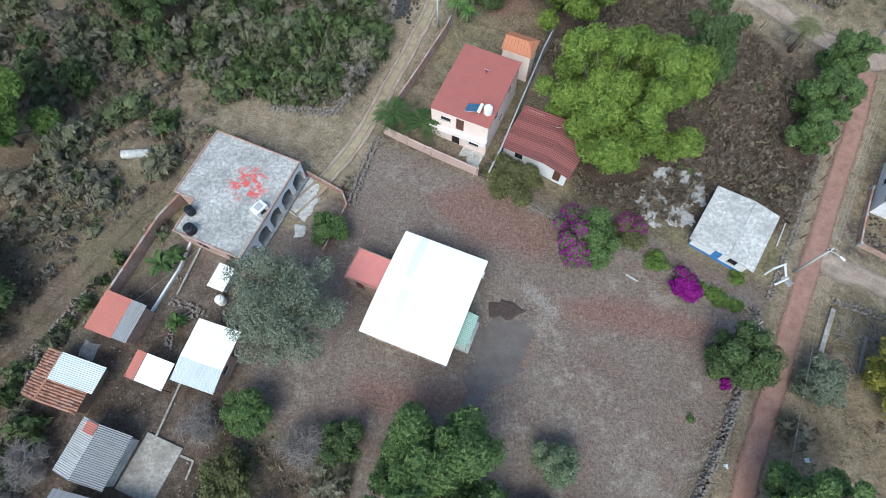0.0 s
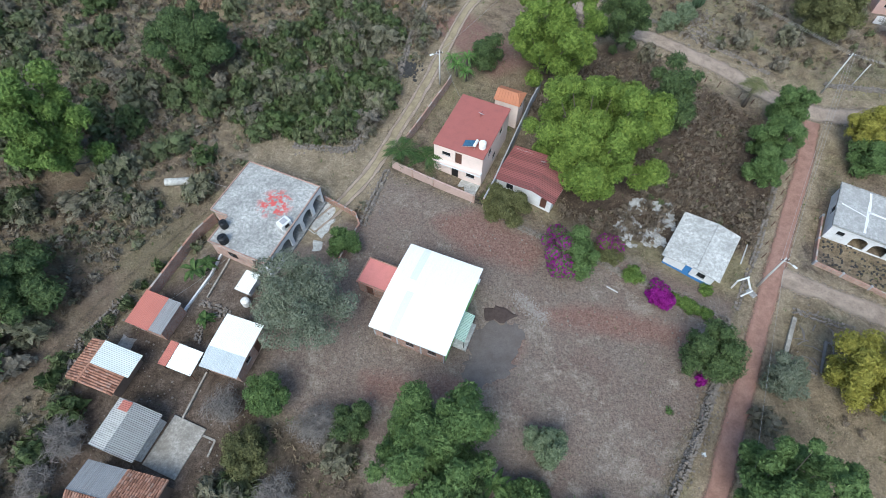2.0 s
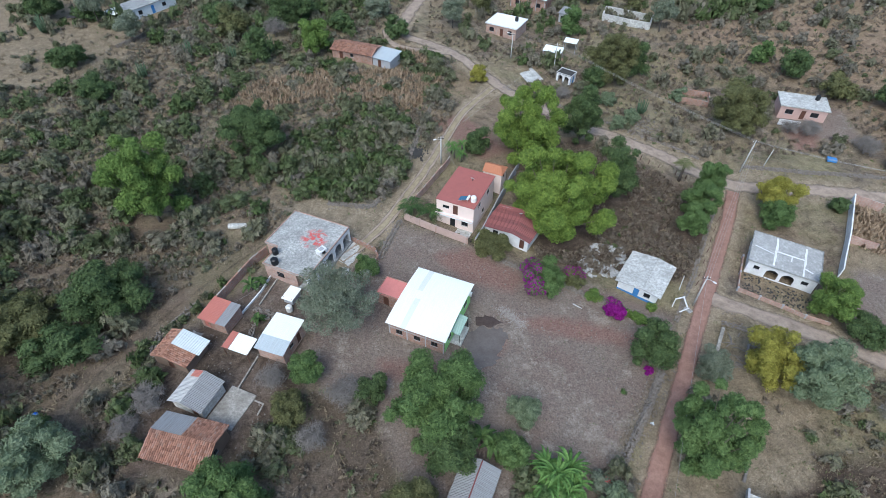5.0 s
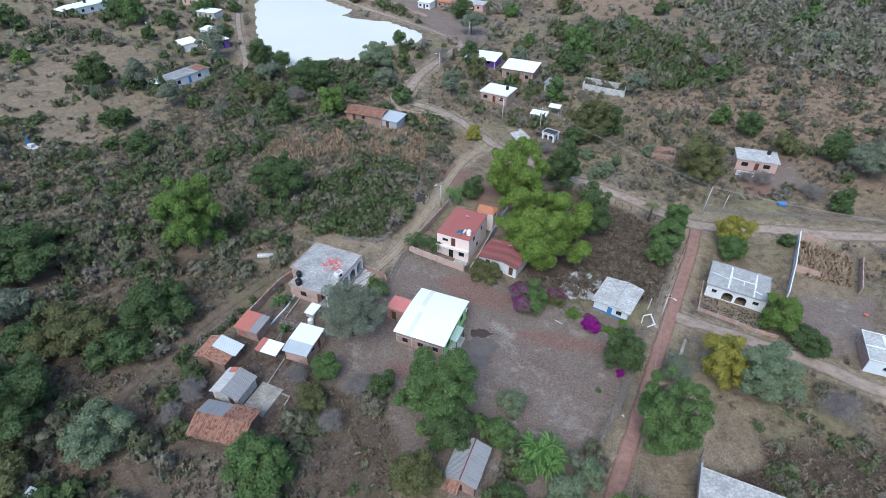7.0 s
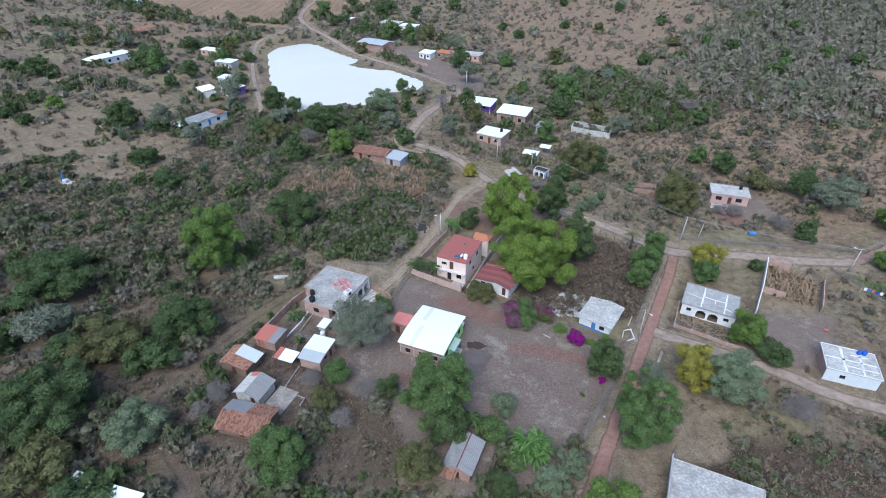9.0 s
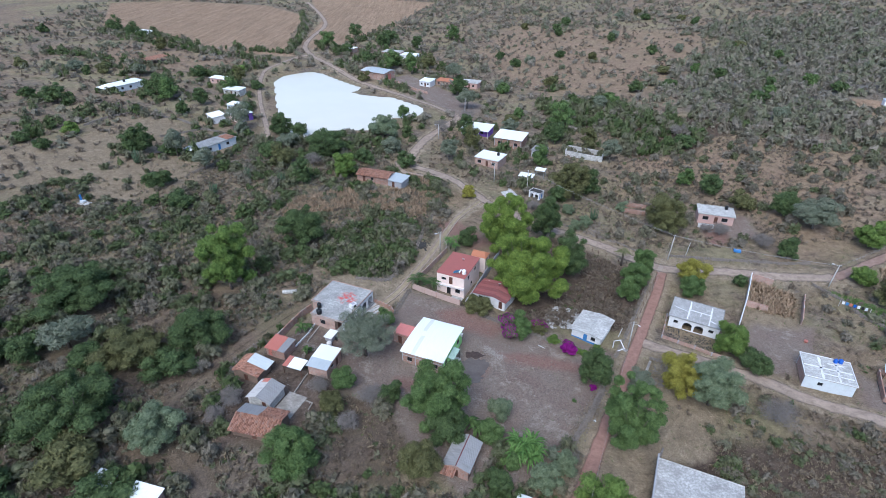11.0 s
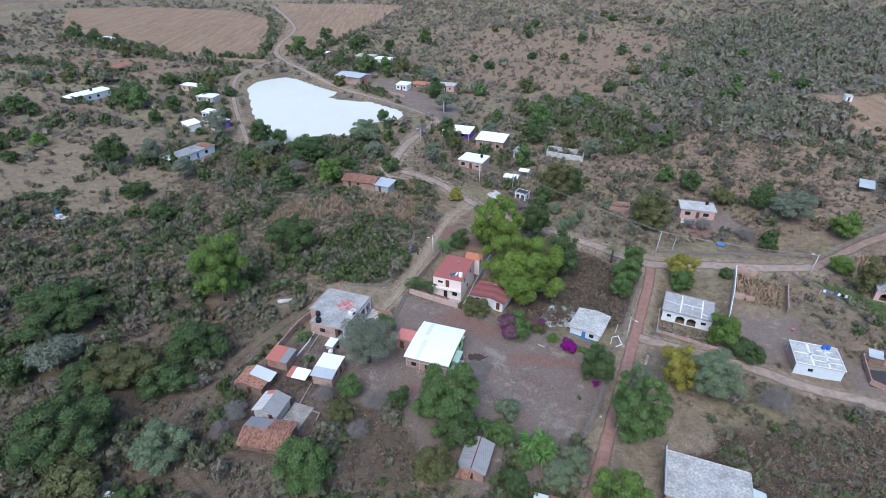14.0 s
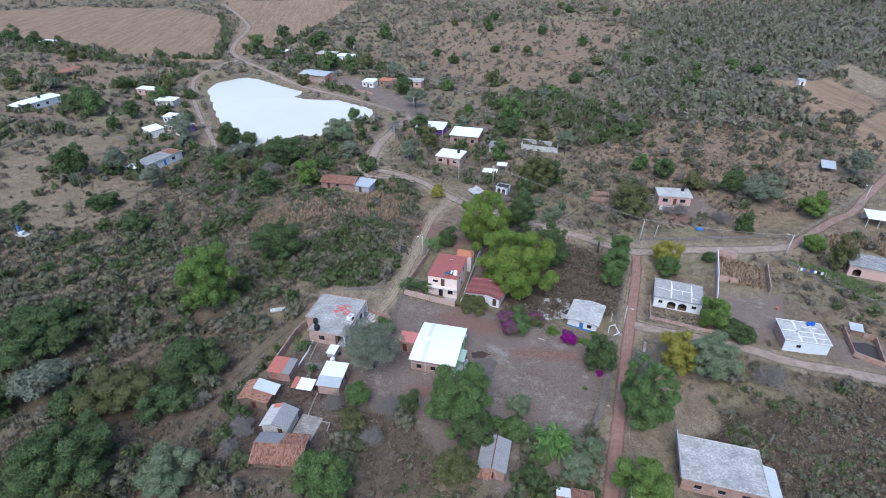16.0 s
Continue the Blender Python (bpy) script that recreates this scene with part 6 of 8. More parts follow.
def sprays(blobs, count, size, rng, shell=0.55, slim=0.55, droop=0.0, tri=False):
    """Leaf sprays (rhombs) in the outer part of a set of ellipsoids (x, y, z, rx, ry, rz)."""
    b = np.asarray(blobs, float)
    weight = (b[:, 3] * b[:, 4] + b[:, 3] * b[:, 5] + b[:, 4] * b[:, 5]) ** 1.0
    pick = rng.choice(len(b), count, p=weight / weight.sum())
    d = rng.normal(size=(count, 3))
    d[:, 2] += 0.35
    d /= np.linalg.norm(d, axis=1, keepdims=True)
    r = shell + (1.16 - shell) * rng.random(count) ** 0.7
    at = b[pick, :3] + d * b[pick, 3:] * r[:, None]
    n = d * 0.85 + rng.normal(size=(count, 3)) * 0.5 + np.array([0, 0, 0.25])
    n /= np.linalg.norm(n, axis=1, keepdims=True)
    u = np.cross(n, rng.normal(size=(count, 3)))
    u[:, 2] -= droop
    u /= np.linalg.norm(u, axis=1, keepdims=True)
    v = np.cross(n, u)
    s = size * (0.55 + 0.9 * rng.random(count))[:, None]
    if tri:
        return np.stack([at - u * s - v * s * slim, at + u * s, at - u * s * 0.6 + v * s * slim], 1).reshape(-1, 3)
    return np.stack([at - u * s, at - v * s * slim, at + u * s, at + v * s * slim], 1).reshape(-1, 3)


def crown_blobs(rng, r, z, rz, lumps, spread=0.78, size=0.42):
    """Lumps of leaves over a dome of radius r about height z, uneven in size and reach."""
    out = [(0, 0, z - 0.15 * rz, r * 0.5, r * 0.5, rz * 0.5)]
    for k in range(lumps):
        a, e = k * 2.399 + rng.normal(0, 0.25), math.asin(min(1, max(-0.8, 1 - 1.75 * (k + 0.5) / lumps)))
        q = spread * (0.6 + 0.62 * rng.random())
        s = size * (0.6 + 0.7 * rng.random())
        out.append((r * q * math.cos(a) * math.cos(e), r * q * math.sin(a) * math.cos(e), z + rz * q * math.sin(e), r * s, r * s, min(rz, r) * s * 0.9))
    # stretch the whole to the reach and the height asked for
    b = np.array(out)
    b[:, :2] *= r / np.quantile(np.hypot(b[:, 0], b[:, 1]) + b[:, 3], 0.9)
    top, low = (b[:, 2] + b[:, 5]).max(), (b[:, 2] - b[:, 5]).min()
    b[:, 2] = z - rz + (b[:, 2] - low) * 2 * rz / (top - low)
    return [tuple(row) for row in b]


def limbs(rng, blobs, trunk_r, fork, bend=0.3):
    """A tapered trunk that forks into limbs towards the lumps of the crown."""
    base = [(0, 0, -0.2), (rng.normal(0, bend * 0.3), rng.normal(0, bend * 0.3), fork * 0.5), (rng.normal(0, bend * 0.4), rng.normal(0, bend * 0.4), fork)]
    pieces = [tube(base, [trunk_r * 1.25, trunk_r, trunk_r * 0.85], 8)]
    top = Vector(base[-1])
    for x, y, z, *_ in blobs[1:]:
        end = Vector((x, y, z))
        mid = top.lerp(end, 0.5) + Vector((rng.normal(0, bend), rng.normal(0, bend), -0.12 * (end - top).length))
        pieces.append(tube([top, mid, end], [trunk_r * 0.5, trunk_r * 0.28, trunk_r * 0.08], 5))
    return join(pieces)


def tree(x, y, r, h, mat, label, name="tree", leaves_n=4000, size=0.22, lumps=16, seed=1, trunk=None, low=0.04, extra=None, shell=0.68, slim=0.5, category="tree", bark="bark", flat=1.0, lump=None, core=0.72):
    rng = np.random.default_rng(seed)
    t = thing(name, x, y, gz(x, y), 0.0 if extra else rng.random() * 360, label, category)
    z, rz = h * (low + 1) / 2, h * (1 - low) / 2 * flat
    blobs = crown_blobs(rng, r, z, rz, lumps, size=lump or max(0.17, 1.3 / math.sqrt(lumps)))
    v, f = limbs(rng, blobs, trunk or max(0.06, r * 0.045), h * (low * 0.9 + 0.08))
    mesh_of("trunk", v, f, bark, t, smooth=True)
    inner = shade_cores(blobs, rng, ICO_MANY if r > 3.4 and y < 75 else ICO_FEW, core) if core else np.zeros((0, 3))
    outer = sprays(blobs, int(leaves_n * 1.9), size * 1.12, rng, shell, slim, tri=True)
    fast_mesh("crown", np.concatenate([inner, outer]), 3, mat, t, solid=np.repeat((1.0, 0.0), (len(inner) // 3, len(outer) // 3)))
    if extra:
        extra_mat, share, n, s = extra
        some = [b for b in blobs[1:] if b[0] * math.cos(share) + b[1] * math.sin(share) > 0.1 * r] or blobs
        fast_mesh("blossom", sprays(some, n, s, rng, 0.95, 0.8), 4, extra_mat, t)
    BUILT.append((x, y, r * 0.75))
    return t


def bare_tree(x, y, r, h, label="leafless grey tree with a haze of fine twigs", seed=3, name="tree", twigs=900, mat="dead_bark"):
    rng = np.random.default_rng(seed)
    t = thing(name, x, y, gz(x, y), rng.random() * 360, label, "tree")
    blobs = crown_blobs(rng, r * 0.8, h * 0.6, h * 0.35, 14)
    v, f = limbs(rng, blobs, max(0.05, r * 0.035), h * 0.18, 0.4)
    mesh_of("trunk", v, f, mat, t, smooth=True)
    quads = sprays(blobs, int(twigs * 1.3), 0.6, rng, 0.15, 0.035)
    fast_mesh("bare_crown", quads, 4, mat, t)
    BUILT.append((x, y, r * 0.7))
    return t


TREES = [  # x, y, radius, height, leaf, leaf count, spray size, lumps, label, seed
    (20.2, 39.2, 8.8, 11.6, "leaf_yellowgreen", 24000, 0.24, 46, "great spreading tree with yellow-green feathery crown", 11),
    (16.6, 60.0, 7.2, 11.0, "leaf_yellowgreen", 12000, 0.26, 34, "tall spreading tree with a dense green crown", 12),
    (32.5, 48.5, 4.4, 8.5, "leaf_dark", 5000, 0.22, 16, "dark green tree beside the great tree", 13),
    (29.3, 67.0, 4.2, 9.0, "leaf_dark", 5000, 0.24, 16, "tall dark casuarina-like tree", 14),
    (-15.2, 14.6, 6.0, 6.2, "leaf_grey", 6800, 0.15, 30, "grey-green mesquite with a wide feathery crown", 15),
    (-1.0, 0.4, 6.3, 7.4, "leaf_green", 10500, 0.22, 28, "dense broad green tree in front of the brick house", 16),
    (32.4, -3.4, 5.0, 9.6, "leaf_green", 10500, 0.22, 30, "dense rounded green tree beside the red road", 17),
    (51.5, 49.3, 3.1, 5.4, "leaf_green", 4200, 0.20, 14, "dark green roadside ficus", 18),
    (47.2, 43.0, 3.5, 5.6, "leaf_green", 4800, 0.20, 16, "dark green roadside ficus with a full crown", 19),
    (44.8, 38.6, 2.7, 5.0, "leaf_green", 3300, 0.20, 12, "low dark green roadside ficus", 20),
    (30.0, 11.2, 3.5, 5.0, "leaf_dark", 3600, 0.19, 14, "dull green tree at the yard's stone wall", 21),
    (10.7, 1.4, 2.3, 3.0, "leaf_pale", 2600, 0.16, 10, "pale sage bush standing alone in the yard", 22),
    (46.1, 9.0, 4.3, 6.0, "leaf_yellow", 4300, 0.20, 16, "tree with thin yellowing leaves", 23),
    (50.8, 5.9, 5.4, 7.0, "leaf_pale", 6000, 0.20, 20, "pale grey-green tree on the dry plot", 24),
    (38.4, 9.0, 2.7, 3.6, "leaf_grey", 2400, 0.16, 10, "grey-green thorn bush at the roadside", 25),
    (-49.0, 35.6, 6.0, 11.0, "leaf_bright", 9000, 0.24, 24, "open light green tree in the brush", 26),
    (-36.8, 56.7, 6.2, 7.2, "leaf_dark", 7500, 0.22, 22, "dense dark green tree in the brush", 27),
    (8.2, 32.0, 3.4, 2.4, "leaf_olive", 4200, 0.19, 16, "sprawling olive vine thicket beside the garden wall", 28),
    (-18.3, 5.4, 2.4, 3.2, "leaf_green", 2600, 0.18, 10, "small dark green citrus tree", 29),
    (-19.4, -0.3, 2.5, 3.0, "leaf_olive", 2200, 0.18, 10, "small olive-green bush at the yard's edge", 30),
    (-9.3, 2.9, 2.3, 3.2, "leaf_dark", 2400, 0.18, 10, "dark bush at the edge of the yard", 31),
    (8.6, -4.2, 2.5, 3.0, "leaf_green", 2400, 0.18, 10, "low green tree beside the shed", 32),
    (-12.5, 24.9, 2.0, 3.0, "leaf_green", 2200, 0.17, 9, "small green tree beside the grey house", 33),
    (-3.2, -11.6, 3.4, 4.2, "leaf_olive", 4200, 0.19, 14, "olive tree beside the old shed", 34),
    (16.6, -13.1, 2.7, 3.4, "leaf_pale", 2600, 0.18, 10, "grey-green bush at the wall's end", 35),
    (-23.2, -11.7, 4.6, 5.0, "leaf_green", 5600, 0.20, 18, "round green tree at the foot of the plot", 36),
    (24.6, -19.0, 4.4, 6.0, "leaf_bright", 5200, 0.20, 16, "bright green tree by the red road", 37),
    (61.4, 20.8, 4.0, 5.0, "leaf_bright", 4800, 0.20, 16, "bright green tree beside the arched house", 38),
    (64.5, 15.5, 3.2, 3.2, "leaf_dark", 2500, 0.2, 10, "dark bush on the dry plot", 39),
    (114.9, 58.8, 4.4, 5.0, "leaf_bright", 2600, 0.28, 12, "round bright green tree by the red track", 40),
    (101.5, 77.2, 4.2, 5.2, "leaf_dark", 2200, 0.28, 12, "round dark green tree behind the pink house", 41),
    (106.2, 69.4, 6.8, 6.0, "leaf_grey", 3000, 0.28, 16, "wide grey-green mesquite beside the pink house", 42),
    (64.3, 71.6, 5.7, 7.5, "leaf_olive", 5000, 0.25, 18, "olive-green roadside tree with a full crown", 43),
    (41.4, 93.7, 6.0, 8.0, "leaf_olive", 5200, 0.26, 20, "tall loose willow-like tree", 44),
    (47.5, 97.0, 4.0, 6.0, "leaf_dark", 2600, 0.26, 12, "dark tree behind the kiosk", 45),
    (-32.3, 98.2, 4.0, 6.0, "leaf_bright", 3000, 0.27, 14, "bright green tree beside the tiled house", 46),
    (-41.8, 116.3, 7.6, 6.8, "leaf_dark", 4800, 0.28, 22, "wide dark tree below the pond", 47),
    (-23.1, 137.0, 6.0, 5.8, "leaf_pale", 3600, 0.27, 18, "wide grey-green tree on the pond bank", 48),
    (-17.1, 158.8, 2.5, 4.0, "leaf_green", 900, 0.28, 8, "small tree at the water's edge", 49),
    (-63.0, 136.3, 5.0, 6.0, "leaf_dark", 2200, 0.28, 12, "dark tree at the pond's corner", 50),
    (-56.2, 136.5, 3.4, 4.2, "leaf_dark", 1300, 0.28, 9, "low dark tree at the pond's corner", 51),
    (-106.8, 113.3, 4.6, 7.5, "leaf_dark", 3000, 0.28, 14, "tall loose tree in the dry field", 52),
    (-93.4, 112.1, 3.4, 6.5, "leaf_grey", 2000, 0.28, 10, "tall thin grey-green tree in the dry field", 53),
    (-88.4, 88.3, 3.4, 4.0, "leaf_dark", 1800, 0.26, 10, "dark round bush in the dry field", 54),
    (-79.8, 101.6, 3.6, 5.0, "leaf_grey", 1600, 0.26, 10, "grey-green thorn tree in the field", 55),
    (-130.0, 182.8, 7.8, 7.0, "leaf_dark", 3200, 0.32, 18, "dark spreading tree beside the white house", 57),
    (-79.1, 27.3, 8.6, 6.0, "leaf_dark", 7500, 0.24, 26, "wide dark green thicket tree", 58),
    (-47.2, -7.8, 4.8, 4.4, "leaf_pale", 4200, 0.20, 16, "grey-green tree at the bend of the track", 59),
    (-59.4, 11.1, 6.6, 4.6, "leaf_olive", 6000, 0.22, 22, "sprawling olive-green thicket beside the track", 60),
    (-48.8, 17.0, 6.2, 5.4, "leaf_dark", 6500, 0.22, 22, "dense dark thicket tree beside the track", 61),
    (-62.8, -3.7, 8.4, 5.6, "leaf_dark", 7500, 0.23, 26, "broad dark green thorn thicket", 62),
    (-29.0, 248.3, 5.2, 7.0, "leaf_green", 1600, 0.34, 12, "green tree behind the barn", 63),
    (-75.3, 301.3, 5.6, 7.0, "leaf_green", 1400, 0.36, 12, "green tree beside the far road", 64),
    (7.4, 202.6, 5.0, 6.0, "leaf_dark", 1600, 0.34, 12, "dark green garden tree", 65),
    (10.7, 181.4, 5.2, 6.0, "leaf_grey", 1700, 0.34, 12, "grey-green tree at the road's bend", 66),
    (62.4, 45.4, 4.0, 5.0, "leaf_yellow", 3600, 0.2, 14, "yellowing tree at the crossroads", 67),
    (61.4, 41.2, 3.2, 4.4, "leaf_green", 2600, 0.2, 12, "green tree at the arched house's corner", 68),
    (74.7, 44.9, 1.7, 2.4, "leaf_dark", 1100, 0.2, 8, "dark round roadside bush", 69),
    (8.2, 89.7, 2.4, 3.0, "leaf_yellow", 1400, 0.22, 9, "yellow-flowered bush at the junction", 70),
    (104.4, 35.2, 3.2, 6.5, "leaf_olive", 1800, 0.25, 10, "tall olive cypress-like tree", 71),
    (103.8, 43.9, 3.0, 3.6, "leaf_bright", 1500, 0.25, 10, "bright green bush beside the lawn", 72),
    (-76.8, 74.0, 4.2, 4.0, "leaf_dark", 2200, 0.25, 12, "dark bush in the western brush", 73),
    (38.7, 71.8, 1.9, 2.6, "leaf_pale", 1300, 0.18, 8, "thin pale green acacia beside the dirt road", 880),
    (42.4, 74.5, 1.9, 2.6, "leaf_pale", 1300, 0.18, 8, "thin pale green acacia beside the dirt road", 881),
    (38.7, 82.0, 1.9, 2.6, "leaf_pale", 1300, 0.18, 8, "thin pale green acacia beside the dirt road", 882),
    (55.7, 84.1, 1.9, 2.6, "leaf_pale", 1300, 0.18, 8, "thin pale green acacia beside the dirt road", 883),
    (1.2, -4.6, 3.6, 4.8, "leaf_dark", 4200, 0.2, 14, "dark green tree grown into its neighbour beside the shed", 75),
    (11.6, -9.6, 1.7, 2.4, "leaf_green", 1500, 0.18, 8, "small round green bush beside the cane", 76),
    (9.4, -14.2, 2.2, 2.6, "leaf_dark", 1900, 0.18, 9, "dense round dark bush below the shed", 77),
    (20.4, -9.6, 2.0, 3.0, "leaf_pale", 1800, 0.18, 9, "pale green bush at the foot of the stone wall", 78),
    (6.8, 60.5, 2.7, 4.4, "leaf_dark", 2200, 0.2, 10, "dark tree in the pink house's garden", 74),
]
rng = np.random.default_rng(404)
for k in range(70):
    x, y = rng.uniform(-108, -44), rng.uniform(-26, 34)
    if line_distance(np.array([x]), np.array([y]), WEST_TRACK)[0] > 5 and min(math.dist((x, y), t[:2]) - t[2] for t in TREES) > 1.5:
        TREES.append((x, y, rng.uniform(2.8, 5.4), rng.uniform(3.2, 4.9), ("leaf_dark", "leaf_dark", "leaf_grey", "leaf_dark", "leaf_olive")[k % 5], 1500, 0.3, 10, "thorn tree in the dense western thicket", 500 + k))
# trees of the far settlement and of the pond's banks
FAR_TREES = [
    (-230, 335, 8), (-172, 278, 6), (-208, 315, 8), (-156, 216, 6), (-124, 176, 7), (-126, 216, 5), (-104, 212, 6), (-108, 171, 5), (-81, 141, 8), (-102, 193, 6), (-110, 157, 5), (-55, 106, 7), (-45, 93, 6), (-78, 136, 5),
    (-18, 238, 8), (-40, 308, 8), (-9, 253, 7), (-64, 344, 7), (5, 229, 7), (5, 332, 7), (-18, 302, 6), (11, 130, 7), (9, 142, 7), (2, 118, 6), (35, 119, 6), (44, 141, 6),
    (56, 133, 6), (37, 91, 5), (61, 120, 6), (81, 100, 5), (87, 93, 6), (92, 83, 6), (92, 56, 5), (142, 75, 6), (50, 158, 8),
]
FARM_TREES = [
    (-272, 322, "dark", 6), (-169, 168, "dark", 7), (-142, 132, "bright", 4.5), (-112, 118, "dark", 6), (-96, 114, "dark", 5), (-91, 88, "dark", 4.5), (-190, 219, "grey", 6), (-202, 314, "dark", 5), (-224, 227, "olive", 5), (-186, 174, "dark", 5), (-177, 221, "olive", 5),
    (-107, 223, "bright", 5), (-92, 200, "dark", 4), (-61, 114, "dark", 6), (-57, 121, "grey", 6), (-44, 112, "dark", 6), (-39, 120, "dark", 5), (-28, 111, "dark", 5), (-19, 122, "grey", 5), (-13, 110, "dark", 5), (-61, 285, "dark", 6), (-45, 264, "dark", 6),
    (-37, 324, "dark", 7), (-42, 220, "olive", 5), (-85, 164, "dark", 4), (-96, 175, "dark", 4), (-142, 115, "dark", 4), (-154, 122, "dark", 4),
]
for k, (x, y, leaf, h) in enumerate(FARM_TREES):
    TREES.append((x, y, h * 0.72, h * 0.8, "leaf_" + leaf, 700, 0.42, 9, {"dark": "dark green", "bright": "bright green", "grey": "grey-green", "olive": "olive-green"}[leaf] + " farm tree beside the dry fields", 860 + k))
rng = np.random.default_rng(77)
for k, (x, y, h) in enumerate(FAR_TREES):
    leaf = ("leaf_dark", "leaf_olive", "leaf_dark", "leaf_grey", "leaf_green")[k % 5]
    word = {"leaf_dark": "dark green", "leaf_olive": "olive-green", "leaf_grey": "grey-green", "leaf_green": "green"}[leaf]
    TREES.append((x, y, h * rng.uniform(0.5, 0.75), h * rng.uniform(0.8, 1.05), leaf, 900, 0.36, 9, word + " tree with a loose crown among the houses", 700 + k))
rng = np.random.default_rng(909)
for k in range(46):
    x, y = rng.uniform(25, 190), rng.uniform(128, 380)
    if 0.9 * x + 0.35 * y > 70 and line_distance(np.array([x]), np.array([y]), NORTH)[0] > 20 and min(polygon_distance(np.array([x]), np.array([y]), g)[0] for g in GRASSY[7:]) > 4:
        TREES.append((x, y, rng.uniform(2.2, 4.4), rng.uniform(2.8, 4.6), ("leaf_dark", "leaf_olive", "leaf_dark", "leaf_green", "leaf_grey")[k % 5], 420, 0.5, 8, "rounded tree standing alone on the dry hillside", 800 + k))
for x, y, r, h, leaf, n, s, lumps, label, seed in TREES:
    tall = 1.5 if h >= 5 else 1.3
    tree(x, y, r, h * tall, leaf, label, leaves_n=int(n * (1.2 if leaf != "leaf_grey" else 1.5)), size=s, lumps=int(lumps * 1.5), seed=seed, core=0.0 if leaf == "leaf_grey" else 0.72, low=0.32 if leaf == "leaf_grey" and h > 4.5 else 0.04)


def fronds(x, y, h, r, count, width, mat, label, name="palm", category="palm", seed=1, trunk=0.14, leaflets=9, rise=0.9, segs=7, base=None):
    """A plant of arching leaves about a stem: palms (feathered leaves), bananas and yuccas (whole blades)."""
    rng = np.random.default_rng(seed)
    t = thing(name, x, y, gz(x, y), rng.random() * 360, label, category)
    z0 = h if base is None else base
    if trunk:
        vv, ff = tube([(0, 0, -0.2), (0.03, 0.02, z0 * 0.5), (0, 0, z0)], [trunk * 1.2, trunk, trunk * 0.85], 8)
        mesh_of("trunk", vv, ff, "bark", t, smooth=True)
    verts, faces = [], []
    for k in range(count):
        a, up = k * 2.399 + rng.normal(0, 0.2), rise * (0.25 + 0.9 * rng.random())
        length = r * (0.8 + 0.35 * rng.random())
        c, s = math.cos(a), math.sin(a)
        spine = []
        for j in range(segs + 1):
            q = j / segs
            spine.append((length * q * (1 - 0.12 * up), length * (up * q - (0.55 + 0.5 * up) * q * q)))
        if leaflets:
            for j in range(1, segs * 2):
                q = j / (segs * 2)
                i = min(int(q * segs), segs - 1)
                f = q * segs - i
                d = spine[i][0] * (1 - f) + spine[i + 1][0] * f
                zz = spine[i][1] * (1 - f) + spine[i + 1][1] * f
                ln = width * math.sin(math.pi * (0.12 + 0.8 * q)) * 1.3
                for side in (-1, 1):
                    b = len(verts)
                    for dd, ww, dz in ((d - 0.03 * r, 0, 0), (d + 0.01 * r, 0, 0), (d + 0.14 * r, side * ln, -0.3 * ln), (d + 0.115 * r, side * ln, -0.3 * ln)):
                        verts.append((dd * c - ww * s, dd * s + ww * c, z0 + zz + dz))
                    faces.append((b, b + 1, b + 2, b + 3))
        else:
            b = len(verts)
            for j, (d, zz) in enumerate(spine):
                ww = width * math.sin(math.pi * (0.1 + 0.88 * j / segs)) * 0.5
                for side in (-1, 0, 1):
                    verts.append((d * c - side * ww * s, d * s + side * ww * c, z0 + zz + (0.25 * ww if side else 0)))
            for j in range(segs):
                for e in (0, 1):
                    o = b + 3 * j + e
                    faces.append((o, o + 1, o + 4, o + 3))
    mesh_of("leaves", verts, faces, mat, t)
    BUILT.append((x, y, min(1.5, r * 0.5)))
    return t


fronds(-5.9, 39.6, 1.9, 2.9, 20, 0.4, "palm_blade", "young date palm behind the pink garden wall", seed=2, rise=1.25)
fronds(-2.4, 38.7, 1.9, 2.9, 20, 0.4, "palm_blade", "young date palm behind the pink garden wall", seed=3, rise=1.25)
fronds(47.5, 54.0, 4.2, 2.3, 18, 0.55, "blade_dry", "roadside palm with a pale trunk and drying leaves", seed=4, trunk=0.28)
for x, y, hh, rr, sd in ((2.0, 57.6, 2.2, 2.0, 5), (3.6, 59.0, 2.6, 1.9, 6), (1.4, 59.4, 2.0, 1.9, 7), (3.4, 56.6, 1.8, 1.7, 8)):
    fronds(x, y, hh, rr, 34, 0.16, "blade", "tall yucca with sword-shaped leaves", "yucca", "yucca", sd, 0.12, 0, 1.3)
for x, y, hh, rr, sd in ((-29.4, 20.6, 1.2, 1.8, 9), (-28.3, 21.6, 1.0, 1.6, 10), (4.9, -2.6, 2.0, 2.2, 11), (6.2, -3.4, 1.7, 2.0, 12), (-26.9, 14.6, 0.9, 1.2, 13)):
    fronds(x, y, hh, rr, 12, 0.55, "palm_blade", "banana plant with broad arching leaves", "banana_plant", "banana plant", sd, 0.11, 0, 1.2)
for x, y, hh, rr, sd in ((13.7, -7.0, 1.6, 3.4, 14), (15.4, -6.0, 1.5, 3.0, 15), (12.2, -8.4, 1.4, 3.0, 16), (14.6, -8.8, 1.4, 2.9, 17), (12.6, -5.8, 1.3, 2.7, 18), (15.8, -7.8, 1.3, 2.6, 19)):
    fronds(x, y, hh, rr, 34, 0.3, "blade", "clump of cane with long bright green leaves", "cane_clump", "cane", sd, 0.09, 0, 1.7)


